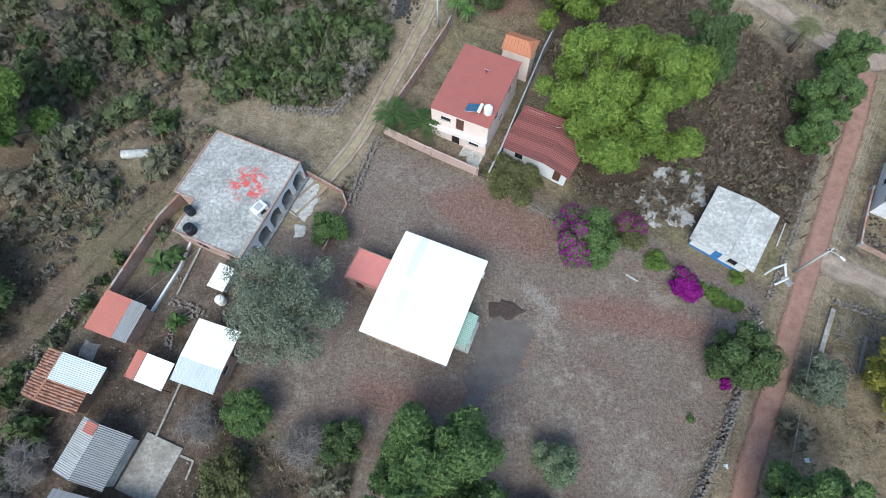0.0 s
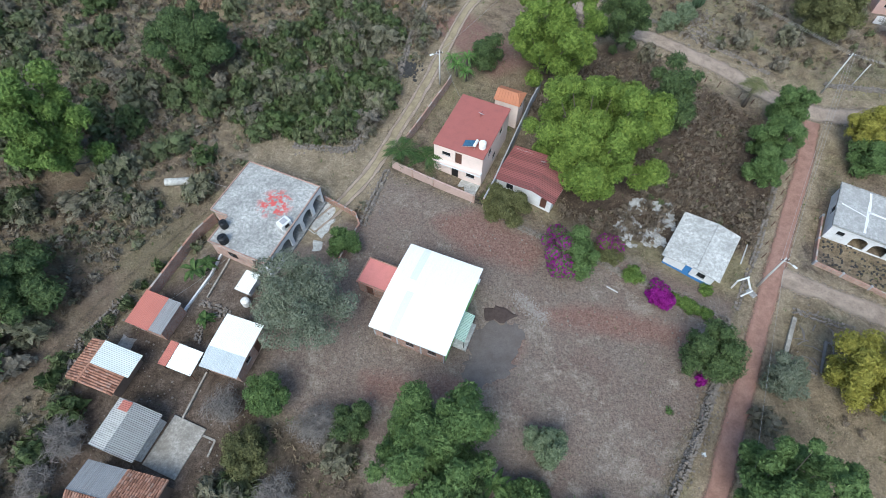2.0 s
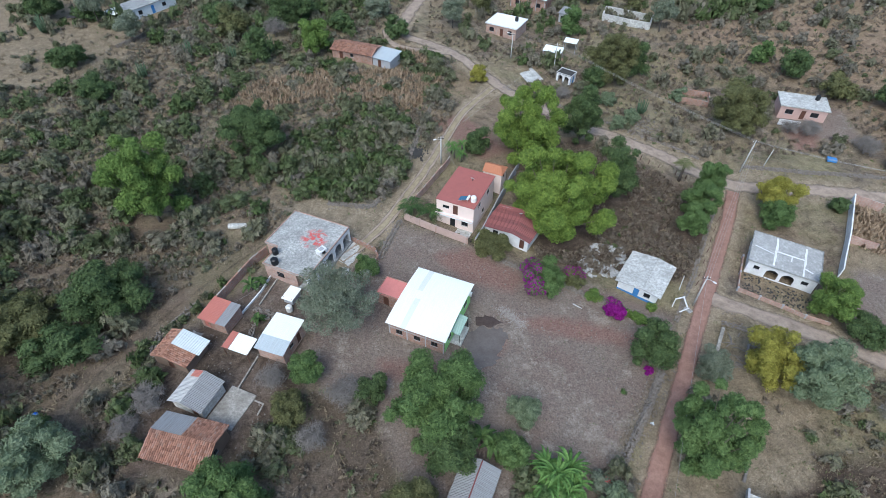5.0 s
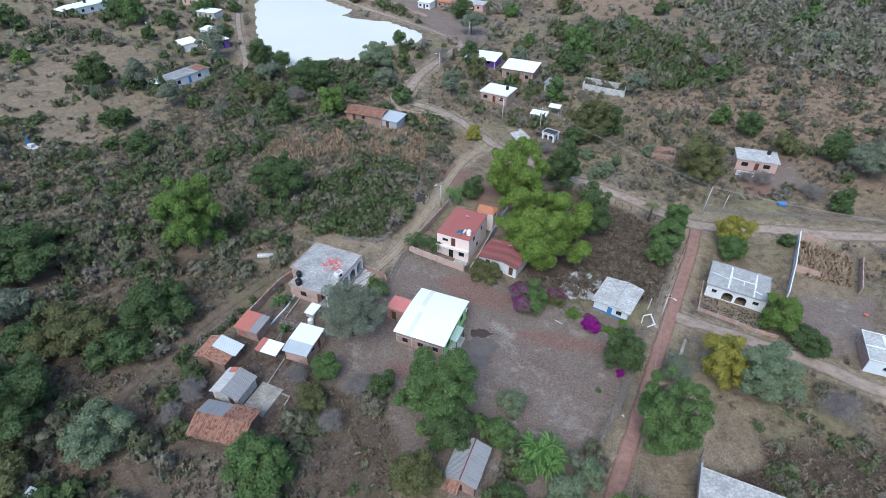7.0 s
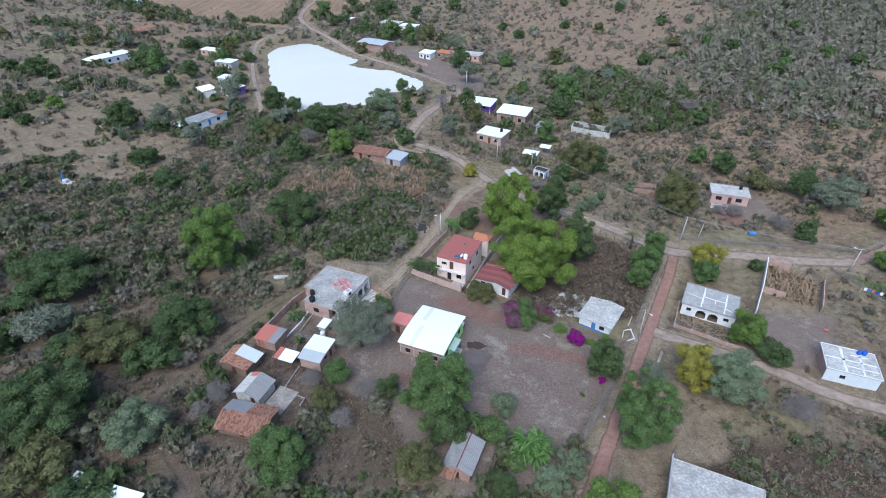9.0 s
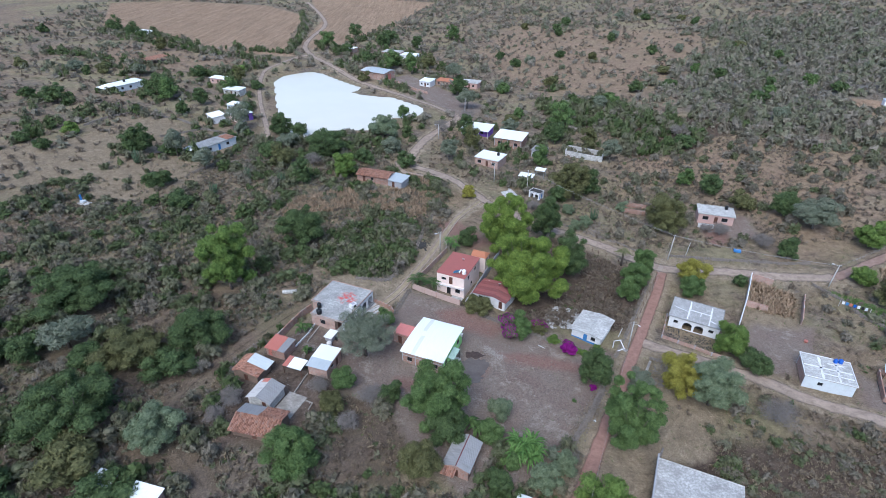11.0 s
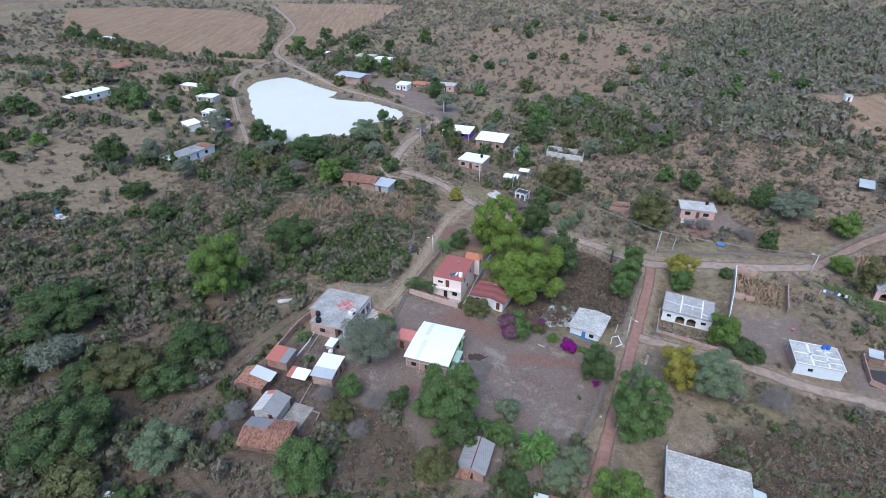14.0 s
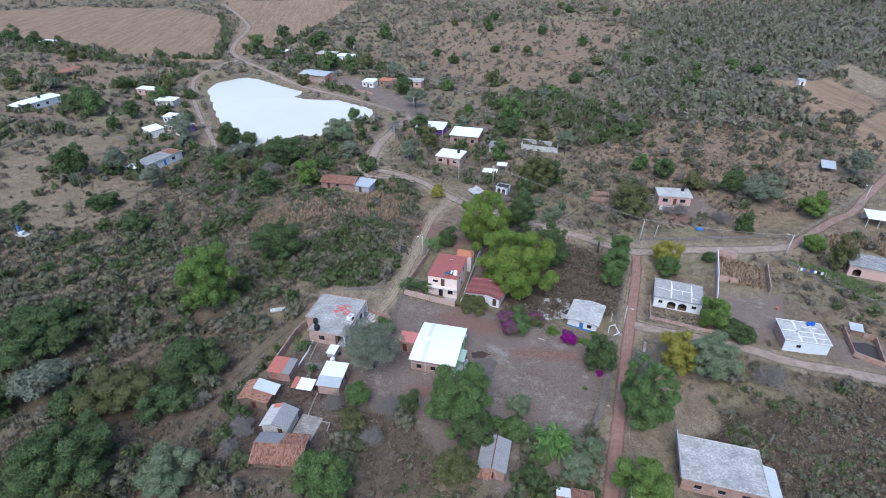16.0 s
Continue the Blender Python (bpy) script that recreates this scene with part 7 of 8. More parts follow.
tree(15.9, 24.2, 3.8, 5.0, "leaf_green", "bougainvillea sprawling over a green shrub, magenta flowers", "bougainvillea", 5200, 0.18, 26, 81, extra=("flower", 3.4, 2400, 0.13), category="shrub", low=0.05)
tree(21.4, 26.0, 2.3, 2.4, "leaf_olive", "thin bougainvillea with scattered magenta flowers", "bougainvillea", 1700, 0.16, 12, 82, extra=("flower", 1.0, 900, 0.11), category="shrub", low=0.05)
tree(26.6, 19.6, 1.9, 2.0, "flower", "rounded bougainvillea covered in magenta flowers", "bougainvillea", 2400, 0.13, 14, 83, extra=("leaf_dark", 1.0, 500, 0.12), category="shrub", low=0.02)
tree(24.0, 22.6, 1.4, 1.6, "leaf_bright", "small bright green bush beside the stone wall", "bush", 1100, 0.14, 9, 84, category="shrub", low=0.02)
tree(29.6, 9.2, 0.7, 0.9, "flower", "small magenta bougainvillea under the tree", "bougainvillea", 500, 0.12, 6, 85, category="shrub", low=0.02)
tree(19.6, -7.2, 1.8, 2.0, "leaf_grey", "grey bush with a few red flowers", "bush", 900, 0.16, 9, 86, extra=("flower_red", 0.3, 160, 0.12), category="shrub", low=0.05)
for x, y, r, sd in ((28.6, 19.6, 1.0, 1), (29.8, 19.0, 0.9, 2), (31.0, 18.2, 1.0, 3), (32.2, 17.6, 0.9, 4), (30.4, 18.9, 0.8, 5), (33.2, 20.8, 1.0, 6)):
    tree(x, y, r, 0.9, "leaf_bright", "low green creeper trailing over the stone wall", "creeper", 520, 0.13, 6, 90 + sd, category="shrub", low=0.0)
for x, y, r, h, sd in ((61.6, 1.8, 4.6, 4.4, 1), (-12.8, 2.8, 3.2, 3.0, 2), (-22.4, 4.6, 2.7, 2.6, 3), (-44.7, 106.9, 4.4, 5.0, 4), (9.9, 162.5, 5.0, 6.0, 5), (-0.9, 147.2, 4.5, 5.5, 6), (-37.6, 1.5, 2.8, 2.6, 7), (-39.0, -2.5, 2.6, 2.4, 8), (28.0, 84.1, 2.5, 3.0, 9), (88.5, 62.0, 4.0, 4.0, 10), (-16.0, -3.5, 2.6, 2.6, 11), (93.0, 141.0, 4.5, 5.0, 12), (79.7, 69.1, 3.2, 3.6, 13), (76.4, 70.1, 2.6, 3.0, 14)):
    bare_tree(x, y, r, h, seed=sd + 40, twigs=1500 if r > 2.7 else 900)


def cactus(x, y, h, arms, seed):
    rng = np.random.default_rng(seed)
    t = thing("organ_cactus", x, y, gz(x, y), 0, "tall grey-green organ pipe cactus", "cactus")
    for k in range(arms):
        a, d = k * 2.399, 0.15 + 0.9 * math.sqrt(k / arms)
        hh = h * (0.6 + 0.4 * rng.random())
        vv, ff = tube([(0.2 * d * math.cos(a), 0.2 * d * math.sin(a), 0), (d * math.cos(a), d * math.sin(a), hh * 0.25), (d * 1.25 * math.cos(a), d * 1.25 * math.sin(a), hh)], [0.13, 0.14, 0.07], 7)
        mesh_of("stem", vv, ff, "cactus", t, smooth=True)


for x, y, h, n, sd in ((-63.3, 94.4, 4.5, 16, 1), (-70.4, 84.0, 4.2, 14, 2), (45.7, 78.5, 4.0, 16, 3), (-104.0, 105.0, 5.0, 16, 4), (-52.0, 93.0, 4.2, 14, 5), (-44.0, 97.5, 4.5, 14, 6)):
    cactus(x, y, h, n, sd)


def clear_of(x, y, margin=0.0):
    """True where no road, yard, pond, field or building lies."""
    ok = polygon_distance(x, y, POND) > 3
    for pts, half in ROADS:
        ok &= line_distance(x, y, pts) > half + 0.9 + margin
    for poly in YARDS + TURF:
        ok &= polygon_distance(x, y, poly) > 0.5
    for bx, by, br in BUILT:
        ok &= np.hypot(x - bx, y - by) > br + 0.4
    return ok


def value_noise(x, y, scale, seed=0.0):
    return np.array([noise.noise((a / scale, b / scale, seed)) for a, b in zip(x, y)])


def bushes(name, spots, mat, density, size, label, seed, variants=8, squash=(0.5, 0.95), category="brush", slim=0.6, least=12, lumps=(5, 9), core=0.7):
    """Many bushes as one mesh: spots are rows of x, y, radius, tint; density: sprays for each square metre, size: of a spray."""
    rng = np.random.default_rng(seed)
    x, y, r, tint = np.asarray(spots, float).T
    z = land(x, y)
    cuts = np.quantile(r, [0, 0.3, 0.6, 0.85, 1.0])
    bins, models = np.clip(np.searchsorted(cuts, r) - 1, 0, 3), {}
    for k in range(4):
        rb = float(np.mean(r[bins == k]))
        models[k] = []
        for v in range(variants):
            blobs = crown_blobs(rng, 0.85, 0.42, 0.5, lumps[0] + v % max(1, lumps[1] - lumps[0]), size=0.46)
            inner = shade_cores(blobs[1:], rng, ICO_FEW, core, -0.1) if core else np.zeros((0, 3))
            outer = sprays(blobs, max(least, int(density * rb * rb)), size / rb, rng, 0.62 if core else 0.4, slim, tri=True)
            models[k].append((np.concatenate([inner, outer]), len(inner) // 3))
    tris, tints, solids = [], [], []
    for i in range(len(x)):
        m, whole = models[bins[i]][rng.integers(variants)]
        a = rng.random() * 6.283
        c, s = math.cos(a), math.sin(a)
        rz, wide = r[i] * rng.uniform(*squash), rng.uniform(0.75, 1.25)
        tris.append(np.stack([(m[:, 0] * c * wide - m[:, 1] * s) * r[i] + x[i], (m[:, 0] * s * wide + m[:, 1] * c) * r[i] + y[i], m[:, 2] * rz * 1.5 + z[i] - 0.1], 1))
        tints.append(np.clip(tint[i] + rng.normal(0, 0.05, len(m) // 3), 0, 1))
        solids.append(np.arange(len(m) // 3) < whole)
    ob = fast_mesh(name, np.concatenate(tris), 3, mat, tint=np.concatenate(tints), solid=np.concatenate(solids))
    return tagged(ob, label, category, kind="stuff")


def scatter(seed, count, x0, x1, y0, y1, rule, rmin, rmax, hue=0.4, patchy=1.3):
    rng = np.random.default_rng(seed)
    x, y = rng.uniform(x0, x1, count), rng.uniform(y0, y1, count)
    chance = rng.random(count) / np.maximum(rule(x, y), 1e-6)
    keep = chance < 1
    x, y, chance = x[keep], y[keep], chance[keep]
    keep = clear_of(x, y)
    x, y, chance = x[keep], y[keep], chance[keep]
    d = value_noise(x, y, 9.0, seed) * 0.9 + value_noise(x, y, 31.0, seed + 3) * 0.7
    keep = chance < np.clip(0.55 + patchy * d, 0, 1)
    x, y, d = x[keep], y[keep], d[keep]
    r = rmin + (rmax - rmin) * rng.random(len(x)) ** 1.8
    tint = np.clip(rng.normal(hue, 0.3, len(x)) - 0.25 * d, 0, 1)
    return np.stack([x, y, r, tint], 1)


def west_rule(x, y):
    open_field = polygon_distance(x, y, GRASSY[3]) < 0
    side = line_distance(x, y, LANE + NORTH[1:3])
    west = (x < -8) & (y < 135) | (x < 2) & (y > 38) & (y < 110) & (x < (y - 66) * 0.42)
    south = (y < 2) & (x > -40) & (x < 22)
    thick = (x < -44) & (y < 26)
    return np.where(open_field, 0.07, np.where(thick, 1.0, np.where(west | south, 0.8, 0.0))) * np.where(side < 2, 0.2, 1) * np.where(polygon_distance(x, y, SCRUB) < 0.5, 0.06, 1)


def east_rule(x, y):
    plot = (polygon_distance(x, y, EAST_PLOT) < 3)
    verge = (x > 20) & (x < 54) & (y < 14)
    return np.where(verge, 0.16, np.where((x > 34) & (y < 14) | (x > 86) & (y < 46), np.where(plot, 0.55, 0.5), np.where((x > 20) & (y > 62) & (x + y > 95), 0.75, np.where((y > 100) & (x > -5), 0.7, 0.0))))


bushes("brush_west", scatter(5, 8200, -125, 25, -40, 135, west_rule, 0.7, 3.0, 0.5, 1.7), "brush", 36, 0.46, "dense dry thorn brush, olive and grey", 5, squash=(0.6, 1.05))
bushes("brush_east", scatter(6, 4200, 20, 175, -45, 150, east_rule, 0.6, 2.4, 0.75), "brush", 34, 0.46, "scattered dry thorn brush, olive and grey", 6, squash=(0.7, 1.25))


def far_rule(x, y):
    hill = 0.9 * x + 0.35 * y > 70
    fields = np.zeros(x.shape, bool)
    for poly in GRASSY[7:]:
        fields |= polygon_distance(x, y, poly) < 0
    near = (y < 150) & (x < 175) & (x > -125)
    open_grass = np.zeros(x.shape, bool)
    for poly in ORANGE:
        open_grass |= polygon_distance(x, y, poly) < 0
    return np.where(near | fields, 0.0, np.where(open_grass, 0.3, np.where(hill, 0.75, 0.36)))


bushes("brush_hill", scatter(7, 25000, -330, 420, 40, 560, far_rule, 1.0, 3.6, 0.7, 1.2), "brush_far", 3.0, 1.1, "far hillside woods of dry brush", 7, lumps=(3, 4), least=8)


def plot_rule(x, y):
    return np.where((polygon_distance(x, y, EAST_PLOT) < 6) & (x > 46) & (value_noise(x * 0.55, y + x * 0.3, 6.0, 2.0) > 0.02), 0.75, 0.0)


bushes("olive_shrubs", scatter(12, 5000, 44, 110, -45, 6, plot_rule, 0.4, 1.2, 0.62, 1.1), "brush", 26, 0.4, "low olive-grey shrubs of the dry plot", 12, squash=(0.5, 0.9))

NEAR_HEDGES = [[(-38, -6.5), (-39.4, 4.3), (-40.4, 11.8), (-36.5, 18), (-31.5, 27)], [(10, -5), (7, -12), (12, -17), (20, -15)]]


def shrub_rule(x, y):
    d = np.full(x.shape, 1e9)
    for line in NEAR_HEDGES:
        d = np.minimum(d, line_distance(x, y, line))
    return np.where(polygon_distance(x, y, THICKET) < 0, 1.0, np.where(d < 1.6, 0.9, 0.0))


yards_kept, YARDS = YARDS, []
bushes("thicket", scatter(17, 9000, -45, 34, -20, 68, shrub_rule, 0.6, 2.3, 0.28, 0.7), "brush", 40, 0.44, "dense green shrubs along walls and beside the lane", 17, squash=(0.7, 1.2))
YARDS = yards_kept
HEDGES = [[(-160, 112), (-156, 119), (-152, 131), (-148, 143), (-141, 154), (-129, 157), (-108, 150), (-95, 140)], [(-169, 138), (-155, 137), (-148, 158), (-141, 162)], [(-217, 316), (-168, 286), (-112, 260), (-83, 259)], [(-232, 261), (-221, 261), (-181, 246), (-150, 232)], [(-84, 128), (-66, 122), (-50, 108), (-30, 100)], [(-157, 290), (-120, 286), (-98, 281)], [(-97, 283), (-100, 330), (-108, 380), (-126, 446)], [(-62, 255), (-40, 226), (-20, 204), (8, 176)], [(-250, 359), (-157, 292)], [(-180, 232), (-140, 214), (-112, 226), (-100, 246)], [(-80, 292), (-60, 322), (-42, 384)], [(-30, 138), (-16, 154), (-6, 164)], [(24, 100), (48, 84), (70, 62), (96, 54)]]


def hedge_rule(x, y):
    d = np.full(x.shape, 1e9)
    for line in HEDGES:
        d = np.minimum(d, line_distance(x, y, line))
    homes = np.zeros(x.shape, bool)
    for bx, by, br in BUILT:
        if by > 95 and br > 2.8:
            homes |= np.hypot(x - bx, y - by) < br + 7
    return np.where(d < 2.4, 0.9, np.where(homes, 0.22, 0.0))


bushes("hedgerow_shrubs", scatter(13, 36000, -250, 110, 95, 450, hedge_rule, 1.0, 2.9, 0.3, 0.7), "brush", 10, 0.75, "dark green hedgerow shrubs along field edges and gardens", 13, squash=(0.8, 1.4))


bushes("brush_belt", scatter(15, 3600, 30, 190, 90, 230, lambda x, y: np.where(polygon_distance(x, y, BELT) < 0, 1.0, 0.0), 1.4, 3.6, 0.35, 0.6), "brush", 10, 0.85, "belt of dense olive thorn woods above the houses", 15, squash=(0.8, 1.4))
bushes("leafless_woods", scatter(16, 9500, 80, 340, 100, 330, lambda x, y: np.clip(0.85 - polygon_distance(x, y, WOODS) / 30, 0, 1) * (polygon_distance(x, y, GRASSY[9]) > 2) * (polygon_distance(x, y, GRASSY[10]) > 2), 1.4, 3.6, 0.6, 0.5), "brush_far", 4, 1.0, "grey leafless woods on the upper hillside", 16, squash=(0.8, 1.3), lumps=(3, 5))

def twig_rule(x, y):
    return np.maximum(np.maximum(west_rule(x, y), east_rule(x, y)), np.where(polygon_distance(x, y, SCRUB) < 0, 1.0, np.where(polygon_distance(x, y, PLOT) < 0, 0.9, np.where(polygon_distance(x, y, EAST_PLOT) < 0, 0.9, 0.0))))


bushes("dry_scrub", scatter(8, 44000, -115, 165, -40, 150, twig_rule, 0.35, 1.0, 0.8, 0.3), "twigs", 22, 0.34, "low dry brown scrub and dead stalks", 8, slim=0.5, least=12, core=0, squash=(0.6, 1.1))
bushes("plot_scrub", scatter(14, 4200, 12, 54, 26, 69, lambda x, y: np.where(polygon_distance(x, y, PLOT) < 0, 1.0, 0.0), 0.4, 1.0, 0.8, 0.5), "twigs", 24, 0.32, "dark brown dry scrub behind the great tree", 14, slim=0.5, least=14, core=0, squash=(0.6, 1.1))
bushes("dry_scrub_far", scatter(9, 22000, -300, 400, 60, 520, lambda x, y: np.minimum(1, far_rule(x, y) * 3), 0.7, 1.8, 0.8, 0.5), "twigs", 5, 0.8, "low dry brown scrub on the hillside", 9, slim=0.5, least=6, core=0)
bushes("undergrowth", scatter(11, 24000, -115, 30, -40, 130, west_rule, 0.4, 1.2, 0.88, 0.4), "brush", 16, 0.36, "low olive-grey undergrowth between the thorn bushes", 11, core=0)
bushes("low_weeds", scatter(10, 6000, -115, 110, -40, 125, lambda x, y: np.maximum(west_rule(x, y), 0.6 * twig_rule(x, y)), 0.3, 0.8, 0.2, 0.9), "brush", 40, 0.3, "low green weeds and creepers in the brush", 10, core=0)


bushes("straw_clumps", scatter(18, 30000, -120, 130, -40, 135, lambda x, y: np.maximum(west_rule(x, y), np.where((x > 44) & (y < 8), 0.8, 0.35 * twig_rule(x, y))), 0.35, 0.95, 0.8, 0.6), "straw_spray", 20, 0.4, "clumps of tall bleached grass", 18, slim=0.3, least=10, core=0, category="grass")


def tufts(name, spots, mat, label, size, blades, seed, spread=0.25, category="grass"):
    """Grass tufts as one mesh: each a few narrow leaning blades."""
    rng = np.random.default_rng(seed)
    x, y = np.asarray(spots, float).T
    n = len(x) * blades
    cx, cy = np.repeat(x, blades) + rng.normal(0, spread, n), np.repeat(y, blades) + rng.normal(0, spread, n)
    cz = land(cx, cy)
    a, lean, s = rng.random(n) * 6.283, rng.random(n) * 0.9, size * (0.5 + rng.random(n))
    w = s * 0.2
    px, py = np.cos(a), np.sin(a)
    tri = np.stack([np.stack([cx - py * w, cy + px * w, cz - 0.03], 1), np.stack([cx + py * w, cy - px * w, cz - 0.03], 1), np.stack([cx + px * s * lean, cy + py * s * lean, cz + s * 0.75], 1)], 1)
    ob = fast_mesh(name, tri.reshape(-1, 3), 3, mat, tint=rng.random(n))
    return tagged(ob, label, category, kind="stuff")


def grass_spots(seed, count, x0, x1, y0, y1, level=0.0, roads=True, keep_yards=True):
    rng = np.random.default_rng(seed)
    x, y = rng.uniform(x0, x1, count), rng.uniform(y0, y1, count)
    d = value_noise(x, y, 6.0, seed) + 0.5 * value_noise(x, y, 1.6, seed + 1)
    ok = (d + rng.normal(0, 0.2, count) > level) & (polygon_distance(x, y, POND) > 2)
    for pts, half in ROADS:
        ok &= line_distance(x, y, pts) > half * 0.9
    if keep_yards:
        for poly in YARDS:
            ok &= polygon_distance(x, y, poly) > -0.5
    for bx, by, br in BUILT:
        ok &= np.hypot(x - bx, y - by) > br * 0.85
    return np.stack([x[ok], y[ok]], 1)


tufts("dry_grass", grass_spots(21, 38000, -95, 110, -30, 110, -0.15), "straw", "tufts of dry straw-coloured grass", 0.33, 4, 21)
tufts("weeds", grass_spots(22, 14000, -95, 110, -30, 110, 0.15), "weeds", "low green weeds among the dry grass", 0.3, 5, 22, 0.18, "weeds")

tufts("field_grass", np.concatenate([grass_spots(23, 9000, -160, -60, 80, 160, -0.2), grass_spots(24, 14000, 40, 130, -45, 10, -0.1)]), "straw", "dry pale grass of the open fields", 0.3, 4, 23, 0.35)
FAR = grass_spots(25, 42000, -330, 240, 85, 500, -0.6)
inside = np.zeros(len(FAR), bool)
for poly in GRASSY[7:]:
    inside |= polygon_distance(FAR[:, 0], FAR[:, 1], poly) < 0
FAR[:, 0] = np.round(FAR[:, 0] / 2.4) * 2.4
tufts("stubble_field", FAR[inside], "stubble", "rows of dry stubble in the far fields", 0.5, 4, 25, 0.5, "stubble")

# dry corn
rng = np.random.default_rng(30)
CORN = [[(-47.5, 74.2), (-44.0, 83.2), (-29.6, 89.9), (-15.8, 90.9), (-1.3, 92.5), (-2.1, 80.6), (-8.1, 74.3), (-16.3, 70.7), (-29.1, 77.9), (-44.9, 66.3)], [(73, 37), (79, 46), (86, 40), (81, 31), (76, 34)], [(-14, 97), (-4, 96), (-3, 101), (-12, 103)], [(112, 49), (118, 49), (125, 43), (119, 36), (116, 42), (110, 44)]]
spots = []
for poly in CORN:
    px, py = zip(*poly)
    cx, cy = np.meshgrid(np.arange(min(px), max(px), 0.75), np.arange(min(py), max(py), 0.45))
    cx, cy = cx.ravel() + rng.normal(0, 0.1, cx.size), cy.ravel() + rng.normal(0, 0.1, cy.size)
    ok = (polygon_distance(cx, cy, poly) < 0) & (rng.random(cx.size) < 0.72)
    spots.append(np.stack([cx[ok], cy[ok]], 1))
tufts("corn_field", np.concatenate(spots), "corn", "field of dry standing corn stalks", 1.1, 7, 31, 0.16, "corn")


# ---------------------------------------------------------------- dry-stone walls, poles, clutter
def pebble(rng, x, y, z, sx, sy, sz):
    """One angular stone: a cube with pushed corners."""
    c = np.array([(-1, -1, -1), (1, -1, -1), (1, 1, -1), (-1, 1, -1), (-1, -1, 1), (1, -1, 1), (1, 1, 1), (-1, 1, 1)], float)
    c[4:, :2] *= 0.72
    c = c * np.array([sx, sy, sz]) * 0.5 * rng.uniform(0.75, 1.2, (8, 3))
    a = rng.random() * 6.283
    r = np.array([[math.cos(a), -math.sin(a), 0], [math.sin(a), math.cos(a), 0], [0, 0, 1]])
    c = c @ r.T + (x, y, z)
    q = [(3, 2, 1, 0), (4, 5, 6, 7), (0, 1, 5, 4), (1, 2, 6, 5), (2, 3, 7, 6), (3, 0, 4, 7)]
    return c, q


def stones(name, rows, mat, label, seed, category="stones", kind="stuff"):
    """Loose stones as one mesh; rows of x, y, lift, size."""
    rng = np.random.default_rng(seed)
    verts, faces = [], []
    for x, y, lift, s in rows:
        c, q = pebble(rng, x, y, gz(x, y) + lift, s, s * rng.uniform(0.6, 1.0), s * rng.uniform(0.5, 0.85))
        b = len(verts)
        verts += c.tolist()
        faces += [tuple(i + b for i in f) for f in q]
    return tagged(mesh_of(name, verts, faces, mat), label, category, kind=kind)


def stone_wall(pts, h, w, label, seed, spill=0.0):
    rng = np.random.default_rng(seed)
    rows = []
    for a, b in zip(pts, pts[1:]):
        d = math.dist(a, b)
        ux, uy = (b[0] - a[0]) / d, (b[1] - a[1]) / d
        for k in range(int(d / 0.3)):
            for lay in range(max(1, int(h / 0.24))):
                for j in range(2):
                    t, o = k * 0.3 + rng.normal(0, 0.06), (j - 0.5) * w * (1 - 0.25 * lay) + rng.normal(0, 0.06)
                    if rng.random() < 0.93 - 0.12 * lay:
                        rows.append((a[0] + ux * t - uy * o, a[1] + uy * t + ux * o, 0.1 + 0.23 * lay, rng.uniform(0.24, 0.46)))
            for j in range(int(spill)):
                t, o = k * 0.3 + rng.normal(0, 0.2), rng.normal(0, w * 0.9 + 0.25)
                rows.append((a[0] + ux * t - uy * o, a[1] + uy * t + ux * o, 0.05, rng.uniform(0.12, 0.32)))
    return stones("stone_wall", rows, "stone", label, seed, "stone wall")


stone_wall([(34.6, 16.8), (33.2, 13.4), (31.2, 8.8), (28.0, 3.2), (22.6, -4.6), (18.0, -10.8)], 1.1, 0.8, "tumbled grey dry-stone wall beside the red road", 1, 5)
stone_wall([(35.0, 16.6), (28.5, 20.6), (23.6, 22.6), (17.7, 26.3), (12.0, 28.6), (7.2, 31.2)], 0.55, 0.5, "low dry-stone wall at the top of the yard", 2, 1)
stone_wall([(-10.6, 28.6), (-9.4, 32.8), (-7.6, 38.2)], 0.6, 0.6, "low dry-stone wall beside the lane", 3, 2)
stone_wall([(-21, 41.6), (-13.2, 40.9), (-9.6, 47.6), (-7.2, 55.7), (-5.4, 66.6), (-1.0, 84.0)], 0.6, 0.6, "mossy dry-stone wall along the lane", 4, 1)
stone_wall([(-38.0, -6.5), (-39.4, 4.3), (-40.4, 11.8), (-36.5, 18.0)], 0.7, 0.8, "dark dry-stone wall behind the huts", 5, 2)
stone_wall([(-142, 140), (-137, 152), (-129.4, 157.5), (-108.2, 150), (-95.1, 140), (-108, 130)], 0.9, 0.7, "dark dry-stone field wall", 6)
stone_wall([(-95, 140), (-84, 135), (-72, 131)], 0.9, 0.7, "dark dry-stone field wall", 7)
stone_wall([(-82.8, 98.3), (-78.3, 106.1), (-68.7, 109.5), (-56.4, 110.6), (-47.4, 112.0)], 0.9, 0.7, "dark dry-stone field wall", 8)
stone_wall([(36.5, 18.6), (42.2, 28.0), (48.5, 39.6), (53.0, 47.6)], 0.45, 0.4, "low dry-stone wall edging the neighbouring plot", 9)
stone_wall([(92.5, 44.0), (95.6, 38), (97, 31), (103, 22), (108, 14)], 0.7, 0.6, "dark dry-stone terrace wall", 10)
stone_wall([(62, 58.5), (74, 56.4), (88, 54), (97, 53)], 0.6, 0.6, "dark dry-stone wall along the dirt road", 11, 1)
stone_wall([(14, 87.5), (22, 84), (34, 76.5), (45, 69), (54, 61)], 0.4, 0.5, "tumbled stones along the dirt road", 12, 1)
